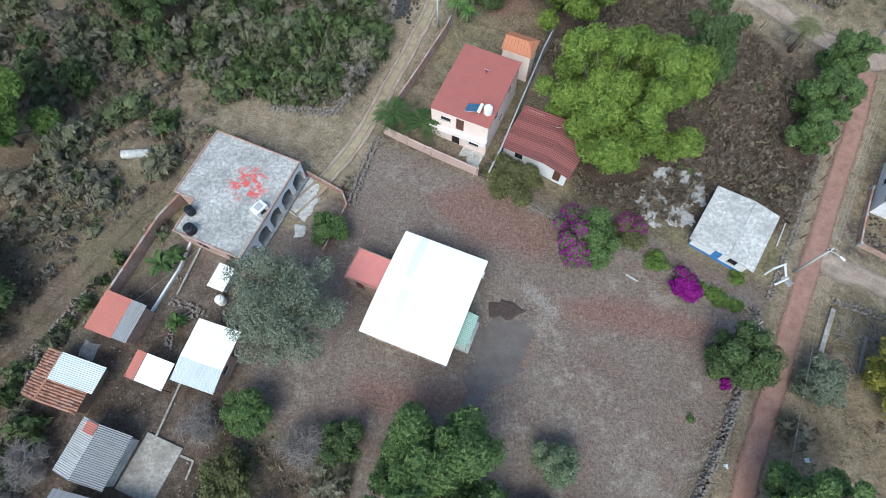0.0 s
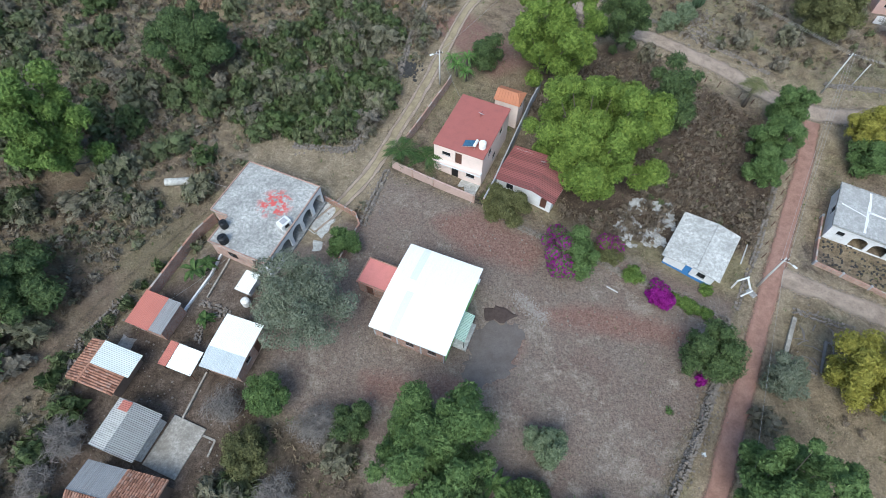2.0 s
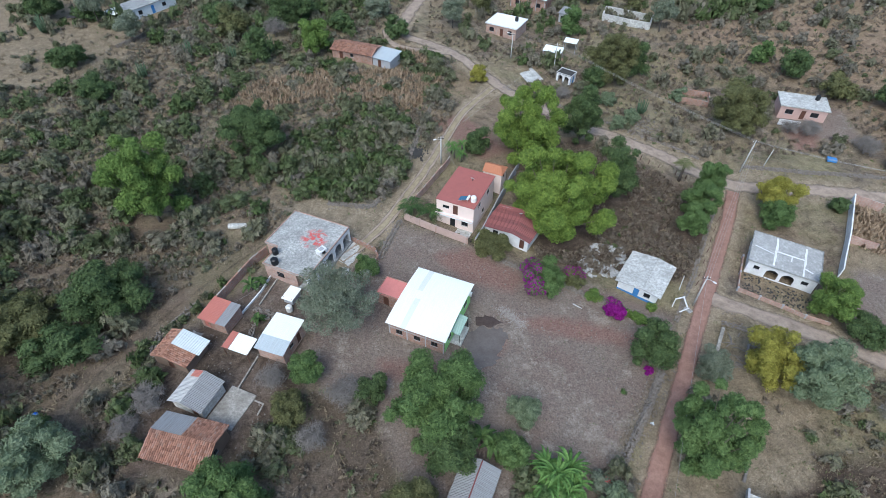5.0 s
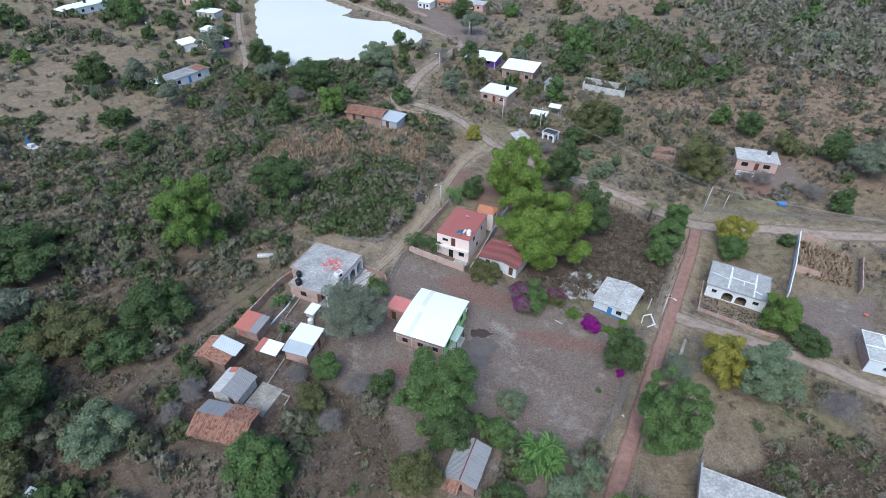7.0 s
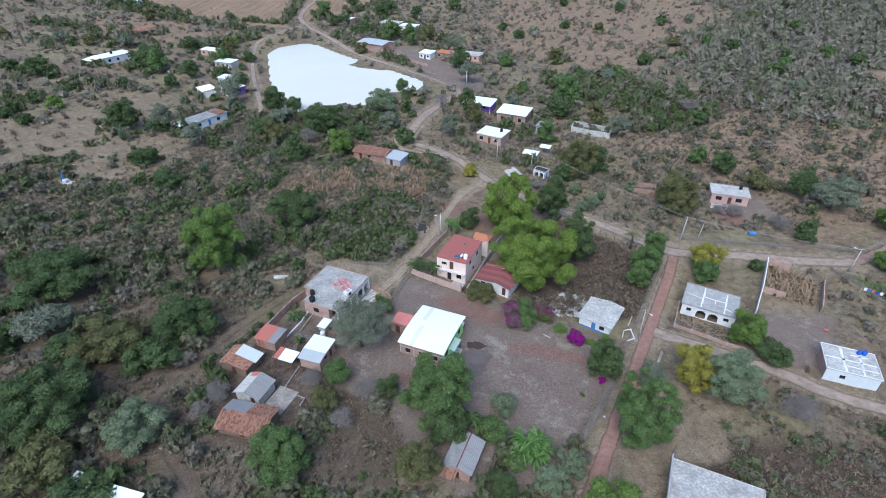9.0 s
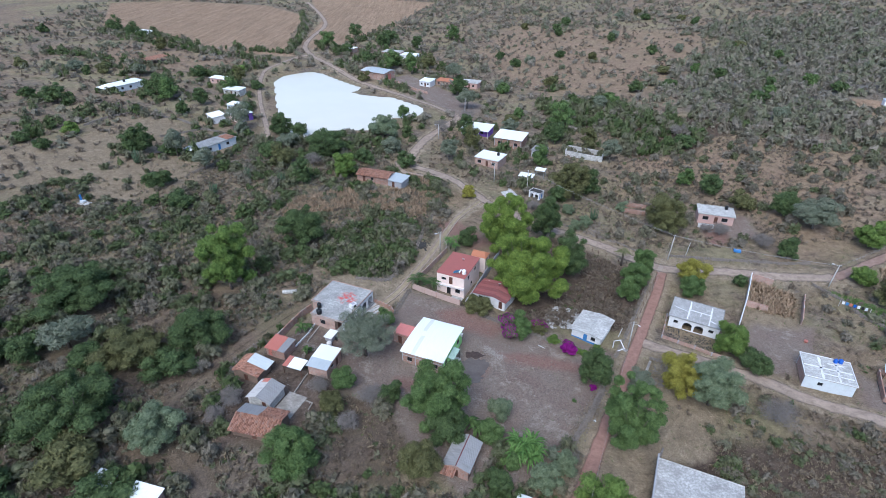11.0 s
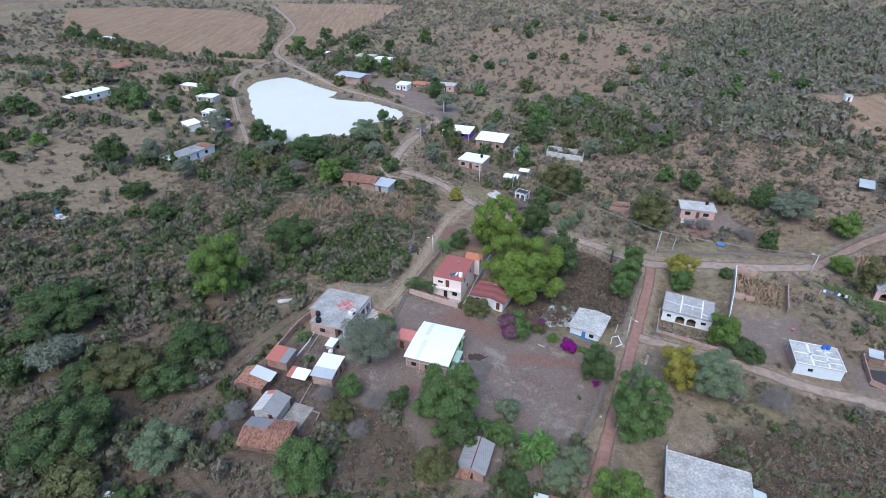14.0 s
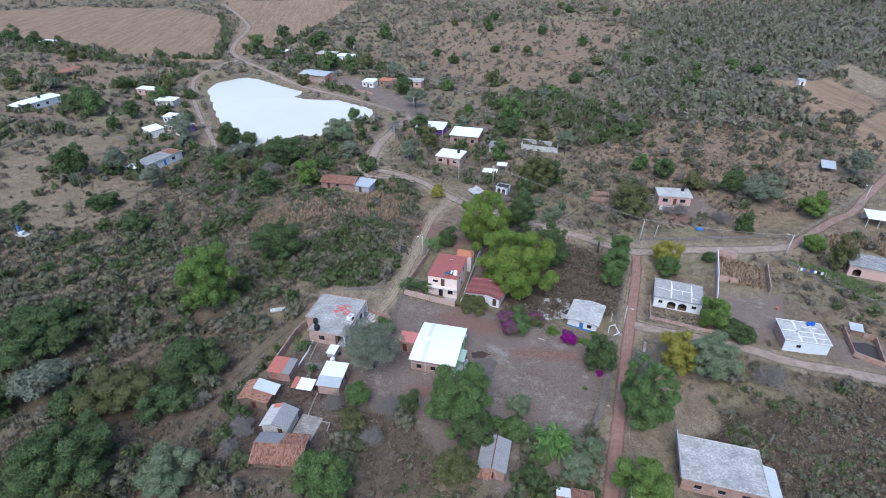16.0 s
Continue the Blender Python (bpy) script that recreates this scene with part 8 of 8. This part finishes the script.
stone_wall([(-28.2, 17.0), (-24.6, 15.8), (-27.4, 15.0), (-27.5, 11.6)], 0.3, 0.35, "row of stones edging a garden bed", 13)
rng = np.random.default_rng(77)
rows = [(float(x), float(y), 0.03, float(s)) for x, y, s in zip(rng.normal(45, 2.2, 260), rng.normal(73, 2.4, 260), rng.uniform(0.2, 0.5, 260))]
stones("rubble_heap", rows, "stone", "heap of grey rubble beside the cactus", 15)
rows = [(float(x), float(y), 0.1, float(s)) for x, y, s in zip(rng.normal(-5.8, 0.9, 160), rng.normal(58.4, 1.0, 160), rng.uniform(0.2, 0.5, 160))]
stones("rubble_heap", rows, "dark_wall", "heap of dark burnt rubble beside the lane", 16)
rows = []
for x, y in zip(rng.uniform(49.5, 60, 420), rng.uniform(20, 32, 420)):
    if polygon_distance(x, y, [(52.6, 32), (49.2, 25.4), (57.2, 20.2), (60.6, 19), (61, 23), (56, 27)]) < -0.3:
        rows.append((float(x), float(y), 0.05, float(rng.uniform(0.12, 0.35))))
stones("rubble", rows, "dark_wall", "dark rubble strewn in the front yard", 17)


def in_yard(n, seed):
    r = np.random.default_rng(seed)
    x, y = r.uniform(-40, 38, n), r.uniform(-14, 38, n)
    ok = polygon_distance(x, y, YARDS[0]) < 1.0
    for bx, by, br in BUILT[:40]:
        ok &= np.hypot(x - bx, y - by) > br * 0.9
    d = value_noise(x, y, 3.5, seed) + r.normal(0, 0.25, n)
    ok &= d > 0.05
    return x[ok], y[ok], r


x, y, r = in_yard(9000, 51)
stones("pebbles", [(float(a), float(b), 0.0, float(s)) for a, b, s in zip(x[::3], y[::3], r.uniform(0.04, 0.15, len(x)))], "pale_stone", "pale pebbles scattered over the yard", 51)
x, y, r = in_yard(2600, 52)
stones("fieldstones", [(float(a), float(b), 0.02, float(s)) for a, b, s in zip(x, y, r.uniform(0.1, 0.3, len(x)))], "stone", "dull grey stones lying about the yard", 52)
x, y, r = in_yard(9000, 53)
tufts("yard_grass", np.stack([x, y], 1), "straw", "sparse dry stubble in the yard", 0.14, 3, 53, 0.2)
x, y, r = in_yard(3500, 54)
tufts("yard_weeds", np.stack([x, y], 1), "weeds", "sparse green weeds in the yard", 0.16, 4, 54, 0.12, "weeds")


def patch(name, pts, mat, lift, label, category="ground", ragged=0.35, kind="structure"):
    """A thin ragged sheet lying on the ground inside an outline."""
    bm, ring = bmesh.new(), []
    for (ax, ay), (bx, by) in zip(pts, pts[1:] + pts[:1]):
        n = max(2, int(math.dist((ax, ay), (bx, by)) / 0.4))
        for k in range(n):
            x, y = ax + (bx - ax) * k / n, ay + (by - ay) * k / n
            ring.append((x + ragged * noise.noise((x * 1.3, y * 1.3, 1.0)), y + ragged * noise.noise((x * 1.3, y * 1.3, 5.0))))
    cx, cy = sum(p[0] for p in ring) / len(ring), sum(p[1] for p in ring) / len(ring)
    loops = []
    for q in (1.0, 0.75, 0.5, 0.25):
        loops.append([bm.verts.new((cx + (x - cx) * q, cy + (y - cy) * q, gz(cx + (x - cx) * q, cy + (y - cy) * q) + lift * (0.35 if q == 1 else 1))) for x, y in ring])
    n = len(ring)
    for a, b in zip(loops, loops[1:]):
        for k in range(n):
            bm.faces.new([a[k], a[(k + 1) % n], b[(k + 1) % n], b[k]])
    bm.faces.new(loops[-1])
    ob = part(name, bm, mat)
    return tagged(ob, label, category, kind=kind)


patch("mud_apron", [(3.6, 14.2), (5.6, 15.8), (8.4, 15.6), (9.4, 13.6), (8.2, 11.4), (7.4, 9.0), (5.2, 8.6), (3.6, 6.6), (2.0, 6.4), (2.6, 9.4)], "mud", 0.09, "smooth grey-brown hardened mud beside the house", ragged=1.1)
rows = []
for k in range(1500):
    t = rng.random()
    rows.append((float(8.8 + 3.6 * t + rng.normal(0, 0.55)), float(19.4 - 3.2 * t + rng.normal(0, 0.5)), 0.01, float(rng.uniform(0.05, 0.15))))
stones("gravel_spill", rows, "pale_stone", "spill of pale gravel on the yard", 18, "gravel")
patch("wet_patch", [(4.8, 17.4), (7.4, 17.8), (9.0, 16.8), (7.6, 15.7), (5.0, 16.0)], "wet_soil", 0.115, "dark damp soil", ragged=0.6)
patch("concrete_pad", [(-15.9, 32.0), (-14.1, 31.4), (-14.2, 28.4), (-15.4, 26.4), (-17.2, 27.4), (-17.4, 30.0)], "pale_concrete", 0.07, "broken concrete paving before the arcade", ragged=0.5)
patch("concrete_pad", [(-16.4, 26.0), (-15.2, 25.8), (-15.2, 24.6), (-16.6, 24.4)], "pale_concrete", 0.07, "broken concrete paving slab", ragged=0.4)
rng = np.random.default_rng(90)
RUIN = [(22.2, 31.0), (27.0, 35.4), (32.0, 34.6), (31.6, 30.6), (29.4, 27.6), (24.6, 27.2)]
rows = []
while len(rows) < 900:
    x, y = rng.uniform(21, 33), rng.uniform(26, 36)
    if polygon_distance(np.array([x]), np.array([y]), RUIN)[0] < -0.1 and noise.noise((x * 0.55, y * 0.55, 9.0)) + rng.normal(0, 0.15) > -0.05:
        rows.append((x, y, rng.uniform(0.12, 0.5)))
verts, faces = [], []
for x, y, s in rows:
    k, b0, a0, lift = rng.integers(5, 8), len(verts), rng.random() * 6.283, rng.uniform(0.03, 0.09)
    for top in (0, 1):
        for i in range(k):
            q = s * (0.75 + 0.25 * math.sin(i * 2.1 + a0))
            px, py = x + q * math.cos(a0 + 6.283 * i / k), y + q * math.sin(a0 + 6.283 * i / k)
            verts.append((px, py, gz(x, y) + lift - (0 if top else 0.14)))
    faces.append(tuple(b0 + k + i for i in range(k)))
    faces += [(b0 + i, b0 + (i + 1) % k, b0 + k + (i + 1) % k, b0 + k + i) for i in range(k)]
tagged(mesh_of("broken_floor", verts, faces, "white_floor"), "remains of a broken whitish cement floor", "rubble", kind="stuff")


def pole(x, y, h, label, lamp=None, bar=True, r=0.13, lean=(0, 0)):
    t = thing("utility_pole", x, y, gz(x, y), 0, label, "utility pole")
    v, f = tube([(0, 0, -0.4), (lean[0] * 0.5, lean[1] * 0.5, h * 0.5), (lean[0], lean[1], h)], [r * 1.15, r, r * 0.75], 10)
    mesh_of("shaft", v, f, "pole", t, smooth=True)
    if bar:
        boxed("crossarm", "iron", t, lean[0] - 0.55, lean[0] + 0.55, lean[1] - 0.05, lean[1] + 0.05, h - 0.45, h - 0.35)
        for k in (-0.45, 0.0, 0.45):
            v, f = tube([(lean[0] + k, lean[1], h - 0.35), (lean[0] + k, lean[1], h - 0.18)], [0.05, 0.035], 7)
            mesh_of("insulator", v, f, "tank_white", t)
    if lamp is not None:
        c, s = math.cos(lamp), math.sin(lamp)
        v, f = tube([(lean[0], lean[1], h - 0.7), (lean[0] + 0.5 * c, lean[1] + 0.5 * s, h - 0.35), (lean[0] + 1.1 * c, lean[1] + 1.1 * s, h - 0.3)], [0.035, 0.035, 0.03], 6)
        arm = mesh_of("lamp_arm", v, f, "zinc", t)
        bm = box(bmesh.new(), -0.3, 0.3, -0.13, 0.13, -0.07, 0.09, bevel=0.05)
        head = part("lamp_head", bm, "white_paint", t, "pale grey lamp head")
        head.matrix_basis = pose(lean[0] + 1.3 * c, lean[1] + 1.3 * s, h - 0.3, 0, 0, math.degrees(lamp))
    return (x + lean[0], y + lean[1], gz(x, y) + h - 0.2)


low_wall("foundation_beam", [(43.5, 17.4), (40.7, 12.6)], 0.3, "pad", "broken concrete foundation beam by the road", 0.5)
stone_wall([(43.9, 18.4), (50.8, 15.6)], 0.4, 0.5, "low stone foundation of a fallen house", 61, 1)
stone_wall([(40.9, 12.2), (44.0, 10.2)], 0.4, 0.5, "low stone foundation of a fallen house", 62, 1)
rng = np.random.default_rng(19)
for k in range(16):
    x, y, a, ln = rng.uniform(43, 49), rng.uniform(11.5, 16.5), rng.uniform(0, 3.14), rng.uniform(1.0, 2.6)
    p, q = (x - math.cos(a) * ln / 2, y - math.sin(a) * ln / 2), (x + math.cos(a) * ln / 2, y + math.sin(a) * ln / 2)
    v, f = tube([(*p, gz(*p) + 0.1), (x, y + 0.1, gz(x, y) + rng.uniform(0.2, 0.5)), (*q, gz(*q) + 0.12)], [0.09, 0.07, 0.03], 6)
    tagged(mesh_of("dead_branch", v, f, "dead_bark"), "grey dead branch fallen among old foundations", "branch", "dead branches in the pit")
for a, b in (((37.4, -6.4), (38.6, -4.6)), ((46.2, 14.2), (44.1, 10.3))):
    v, f = tube([(*a, gz(*a) + 0.16), (*b, gz(*b) + 0.2)], [0.22, 0.15], 8)
    tagged(mesh_of("log", v, f, "dead_bark"), "bleached log lying on bare soil", "log")
P1 = pole(-0.7, 55.6, 6.2, "slim concrete pole beside the lane", lamp=3.6)
P2 = pole(60.9, 56.9, 7.5, "leaning concrete pole at the crossroads", lean=(0.5, 0.2))
P3 = pole(40.2, 21.8, 7.0, "concrete pole with a street lamp beside the red road", lamp=-0.9)
P4 = pole(17.3, 103.0, 6.8, "concrete pole below the white house", lamp=2.6)
P5 = pole(27.7, 96.6, 7.8, "tall concrete pole beside the kiosk")
P6 = pole(95.8, 43.2, 6.4, "concrete pole with a lamp at the bend", lamp=2.4, lean=(0.5, 0))
P7 = pole(-109.5, 158.0, 6.5, "leaning pole beside the field wall", lean=(-1.0, 0.4))
P8 = pole(132.0, 59.7, 6.8, "concrete pole with a lamp on the red track", lamp=2.6, lean=(0.5, 0))
P9 = pole(20.5, -22.0, 7.0, "concrete pole far down the red road")
P10 = pole(-2.0, 139.0, 6.0, "concrete pole on the pond road", lamp=3.0)
P11 = pole(9.5, 176.0, 6.5, "concrete pole at the pond road's bend")
P12 = pole(66.2, 58.4, 4.2, "short leaning wooden pole", bar=False, r=0.1, lean=(0.6, 0.2))


def cable(a, b, sag, label="thin overhead cable between poles"):
    n = 14
    pts = [tuple(a[i] + (b[i] - a[i]) * k / n - (sag * 4 * (k / n) * (1 - k / n) if i == 2 else 0) for i in range(3)) for k in range(n + 1)]
    v, f = tube(pts, [0.016] * (n + 1), 4)
    return tagged(mesh_of("overhead_cable", v, f, "cable"), label, "cable", "overhead cables")


for off in (-0.45, 0.0, 0.45):
    for a, b in ((P2, P3), (P2, P5), (P2, P6), (P6, P8)):
        cable((a[0] + off, a[1], a[2]), (b[0] + off, b[1], b[2]), 0.7)
cable(P3, P9, 0.7)
cable(P5, P1, 0.8)
cable(P4, P5, 0.5)
cable(P1, (3.0, 45.5, 5.2), 0.3, "service cable to the pink house")
cable((-30, 33, 4.2), (-27.5, 32, 4.4), 0.1, "service cable at the grey house")
cable((-24.4, 22.6, gz(-24.4, 22.6) + 2.8), (-31.5, 15.5, gz(-31.5, 15.5) + 2.2), 0.4, "washing line cable between house and shed")


def post_row(pts, count, h, label, mat="wood"):
    line = spline(pts, 1.0)
    for k in range(count):
        p = line[int(k * (len(line) - 1) / max(1, count - 1))]
        r = random.Random(k + int(p.x * 7))
        t = thing("fence_post", p.x, p.y, gz(p.x, p.y), 0, label, "fence post", "posts of the wire fence")
        dx, dy = r.uniform(-0.12, 0.12), r.uniform(-0.12, 0.12)
        v, f = tube([(0, 0, -0.2), (dx * 0.5, dy * 0.5, h * 0.5), (dx, dy, h * r.uniform(0.85, 1.1))], [0.07, 0.065, 0.05], 6)
        mesh_of("post", v, f, mat, t)


post_row([(30, 70), (33.9, 66.2), (39.6, 62.0), (43.5, 58.8), (47.3, 55.8), (53, 51.6)], 13, 1.3, "weathered wooden fence post at the dry plot")
post_row([(54.6, 47.6), (50.0, 40.0), (46.0, 33.0), (42.0, 26.0)], 9, 1.2, "weathered wooden fence post beside the red road")
fr = thing("broken_gate", 38.0, 21.2, gz(38.0, 21.2), 30, "broken white concrete gate frame leaning by the road", "gate")
for a, b in (((-0.9, 0.9, 0.0), (-0.9, 0.9, 1.9)), ((-0.9, 0.9, 1.9), (0.9, 0.6, 1.7)), ((0.9, -0.8, 0.0), (0.7, 0.6, 1.7)), ((-1.0, -0.6, 0.35), (0.9, -0.8, 0.35))):
    v, f = tube([a, b], [0.13, 0.12], 4)
    mesh_of("beam", v, f, "white_paint", fr)
for k in range(6):
    boxed("slat", "white_floor", fr, 0.15 + 0.14 * k, 0.25 + 0.14 * k, -1.6, -0.3, 0.3, 0.36)
for a, b, lab in (((38.9, 25.0), (40.6, 27.9), "white painted steel pipe lying by the road"), ((33.4, 15.0), (35.2, 15.9), "fallen pale concrete post"), ((20.6, 21.2), (21.9, 20.4), "bleached log lying in the yard")):
    v, f = tube([(*a, gz(*a) + 0.12), (*b, gz(*b) + 0.14)], [0.1, 0.08], 7)
    tagged(mesh_of("fallen_post", v, f, "pole"), lab, "post")
v, f = tube([(34.0, 14.6, gz(34, 14.6) - 0.1), (34.2, 14.8, gz(34, 14.6) + 1.0)], [0.35, 0.42], 10)
tagged(mesh_of("tree_stump", v, f, "pole", smooth=True), "bleached broken tree stump at the wall", "stump")
tk = thing("water_trough", -35.3, 34.4, gz(-35.3, 34.4), 4, "old whitish cylindrical tank lying in the brush", "tank")
v, f = tube([(-1.6, 0, 0.45), (-1.55, 0, 0.45), (1.55, 0, 0.45), (1.6, 0, 0.45)], [0.4, 0.5, 0.5, 0.4], 16)
mesh_of("barrel", v, f, "pale_concrete", tk, smooth=True)
br = thing("barrel", -50.8, -1.2, gz(-50.8, -1.2), 0, "blue plastic barrel lying in the brush", "barrel")
v, f = tube([(0, 0, 0.0), (0, 0.02, 0.1), (0.1, 0.3, 0.75), (0.12, 0.32, 0.85)], [0.24, 0.3, 0.3, 0.24], 12)
mesh_of("drum", v, f, "tank_blue", br, smooth=True)
bkt = thing("bucket", 79.4, 23.6, gz(79.4, 23.6), 0, "bright red plastic tub beside the lot", "bucket")
v, f = tube([(0, 0, 0), (0, 0, 0.5)], [0.3, 0.42], 12)
mesh_of("tub", v, f, "red_sheet", bkt)
tarp = thing("tarpaulin", -4.4, -10.2, gz(-4.4, -10.2), 20, "crumpled white tarpaulin over a heap", "tarpaulin")
vv = [((i - 4) * 0.28, (j - 4) * 0.28, max(0.03, 0.95 - 0.11 * ((i - 4) ** 2 + (j - 4) ** 2) ** 0.75) + 0.1 * noise.noise((i * 0.8, j * 0.8, 2.0))) for i in range(9) for j in range(9)]
mesh_of("cloth", vv, [(i * 9 + j, (i + 1) * 9 + j, (i + 1) * 9 + j + 1, i * 9 + j + 1) for i in range(8) for j in range(8)], "white_paint", tarp)
sh = thing("shrine", -105.5, 75.6, gz(-105.5, 75.6), -20, "small white and blue shrine on a pale slab", "shrine")
boxed("slab", "pale_concrete", sh, -1.8, 1.8, -1.2, 1.2, -0.3, 0.25, bevel=0.04)
boxed("block", "pale_blue", sh, -1.2, 0.2, -0.6, 0.6, 0.253, 0.9, bevel=0.05)
boxed("upright", "blue_paint", sh, -1.2, -0.9, -0.3, 0.3, 0.903, 2.6, bevel=0.05)
pick = thing("sheet_stack", -100.1, 114.3, gz(-100.1, 114.3), 0, "dark tarpaulin shelter in the dry field", "shelter")
slope(pick, "cover", "sheet", "asphalt", 4.2, 3.6, (0, 1.8, 1.7), 0, 0.8, sag=0.2)
for x in (-1.8, 1.8):
    boxed("post", "wood", pick, x - 0.05, x + 0.05, 1.5, 1.6, -0.2, 1.6)
line = thing("washing_line", 96.2, 34.0, gz(96.2, 34.0), -35, "washing line with hung clothes over the lawn", "washing line")
for x in (-3.0, 3.0):
    boxed("post", "pole", line, x - 0.05, x + 0.05, -0.05, 0.05, -0.2, 1.8)
v, f = tube([(-3, 0, 1.75), (0, 0, 1.6), (3, 0, 1.75)], [0.012] * 3, 4)
mesh_of("cord", v, f, "cable", line)
for k, m in enumerate(("white_paint", "blue_paint", "red_sheet", "tank_blue", "white_paint", "iron", "pale_blue")):
    boxed("garment", m, line, -2.6 + 0.75 * k, -2.05 + 0.75 * k, -0.02, 0.02, 0.85, 1.62)
lawn = []
rng = np.random.default_rng(61)
for x, y in zip(rng.uniform(92, 108, 5000), rng.uniform(18, 44, 5000)):
    if polygon_distance(np.array([x]), np.array([y]), [(94, 42), (100, 38), (107, 28), (104, 20), (99, 24), (97, 31)])[0] < 0:
        lawn.append((x, y))
tufts("lawn", lawn, "lawn", "patch of watered green lawn", 0.35, 5, 61, 0.2, "lawn")
for x, y, z, m, lab in ((6.1, 34.7, 0.0, "tank_white", "white plastic pot by the garden gate"), (-24.9, 13.2, 0.0, "tank_black", "black rubber tub beside the shed"), (-21.8, 18.9, 0.0, "tank_black", "black drum beside the wash basin")):
    t = thing("tub", x, y, gz(x, y), 0, lab, "tub")
    v, f = tube([(0, 0, 0), (0, 0, 0.5)], [0.26, 0.34], 12)
    mesh_of("shell", v, f, m, t)

# small things lying about the yard
ring = [(23.3 + 0.32 * math.cos(k * 0.7), 2.2 + 0.32 * math.sin(k * 0.7), 0.02, 0.2) for k in range(9)]
stones("stone_ring", ring, "stone", "ring of stones round a planting hole in the yard", 71, kind="")
ring = [(22.9 + 0.3 * math.cos(k * 0.7), 2.2 - 1.9 + 0.3 * math.sin(k * 0.7), 0.02, 0.2) for k in range(9)]
stones("stone_ring", ring, "stone", "ring of stones round a planting hole by the wall", 72, kind="")
tree(25.2, 5.6, 0.45, 0.5, "leaf_green", "tiny green shrub growing in the bare yard", "shrub", 160, 0.1, 5, 73, category="shrub", low=0.0, core=0.5)
for x, y, lab in ((36.4, 1.7, "crumpled blue rag lying on bare soil"), (28.0, 1.1, "crumpled blue plastic bag on the verge")):
    vv = [((i - 2) * 0.12, (j - 2) * 0.11, 0.06 + 0.09 * noise.noise((i * 0.9 + x, j * 0.9, 4.0)) + gz(x, y)) for i in range(5) for j in range(5)]
    rag = mesh_of("rag", [(a + x, b + y, c) for a, b, c in vv], [(i * 5 + j, (i + 1) * 5 + j, (i + 1) * 5 + j + 1, i * 5 + j + 1) for i in range(4) for j in range(4)], "pale_blue")
    tagged(rag, lab, "litter")
patch("concrete_pad", [(-36.3, 11.2), (-34.7, 10.7), (-34.3, 12.4), (-35.9, 12.8)], "pad", 0.08, "broken grey cement slab beside the tiled hut", ragged=0.2)
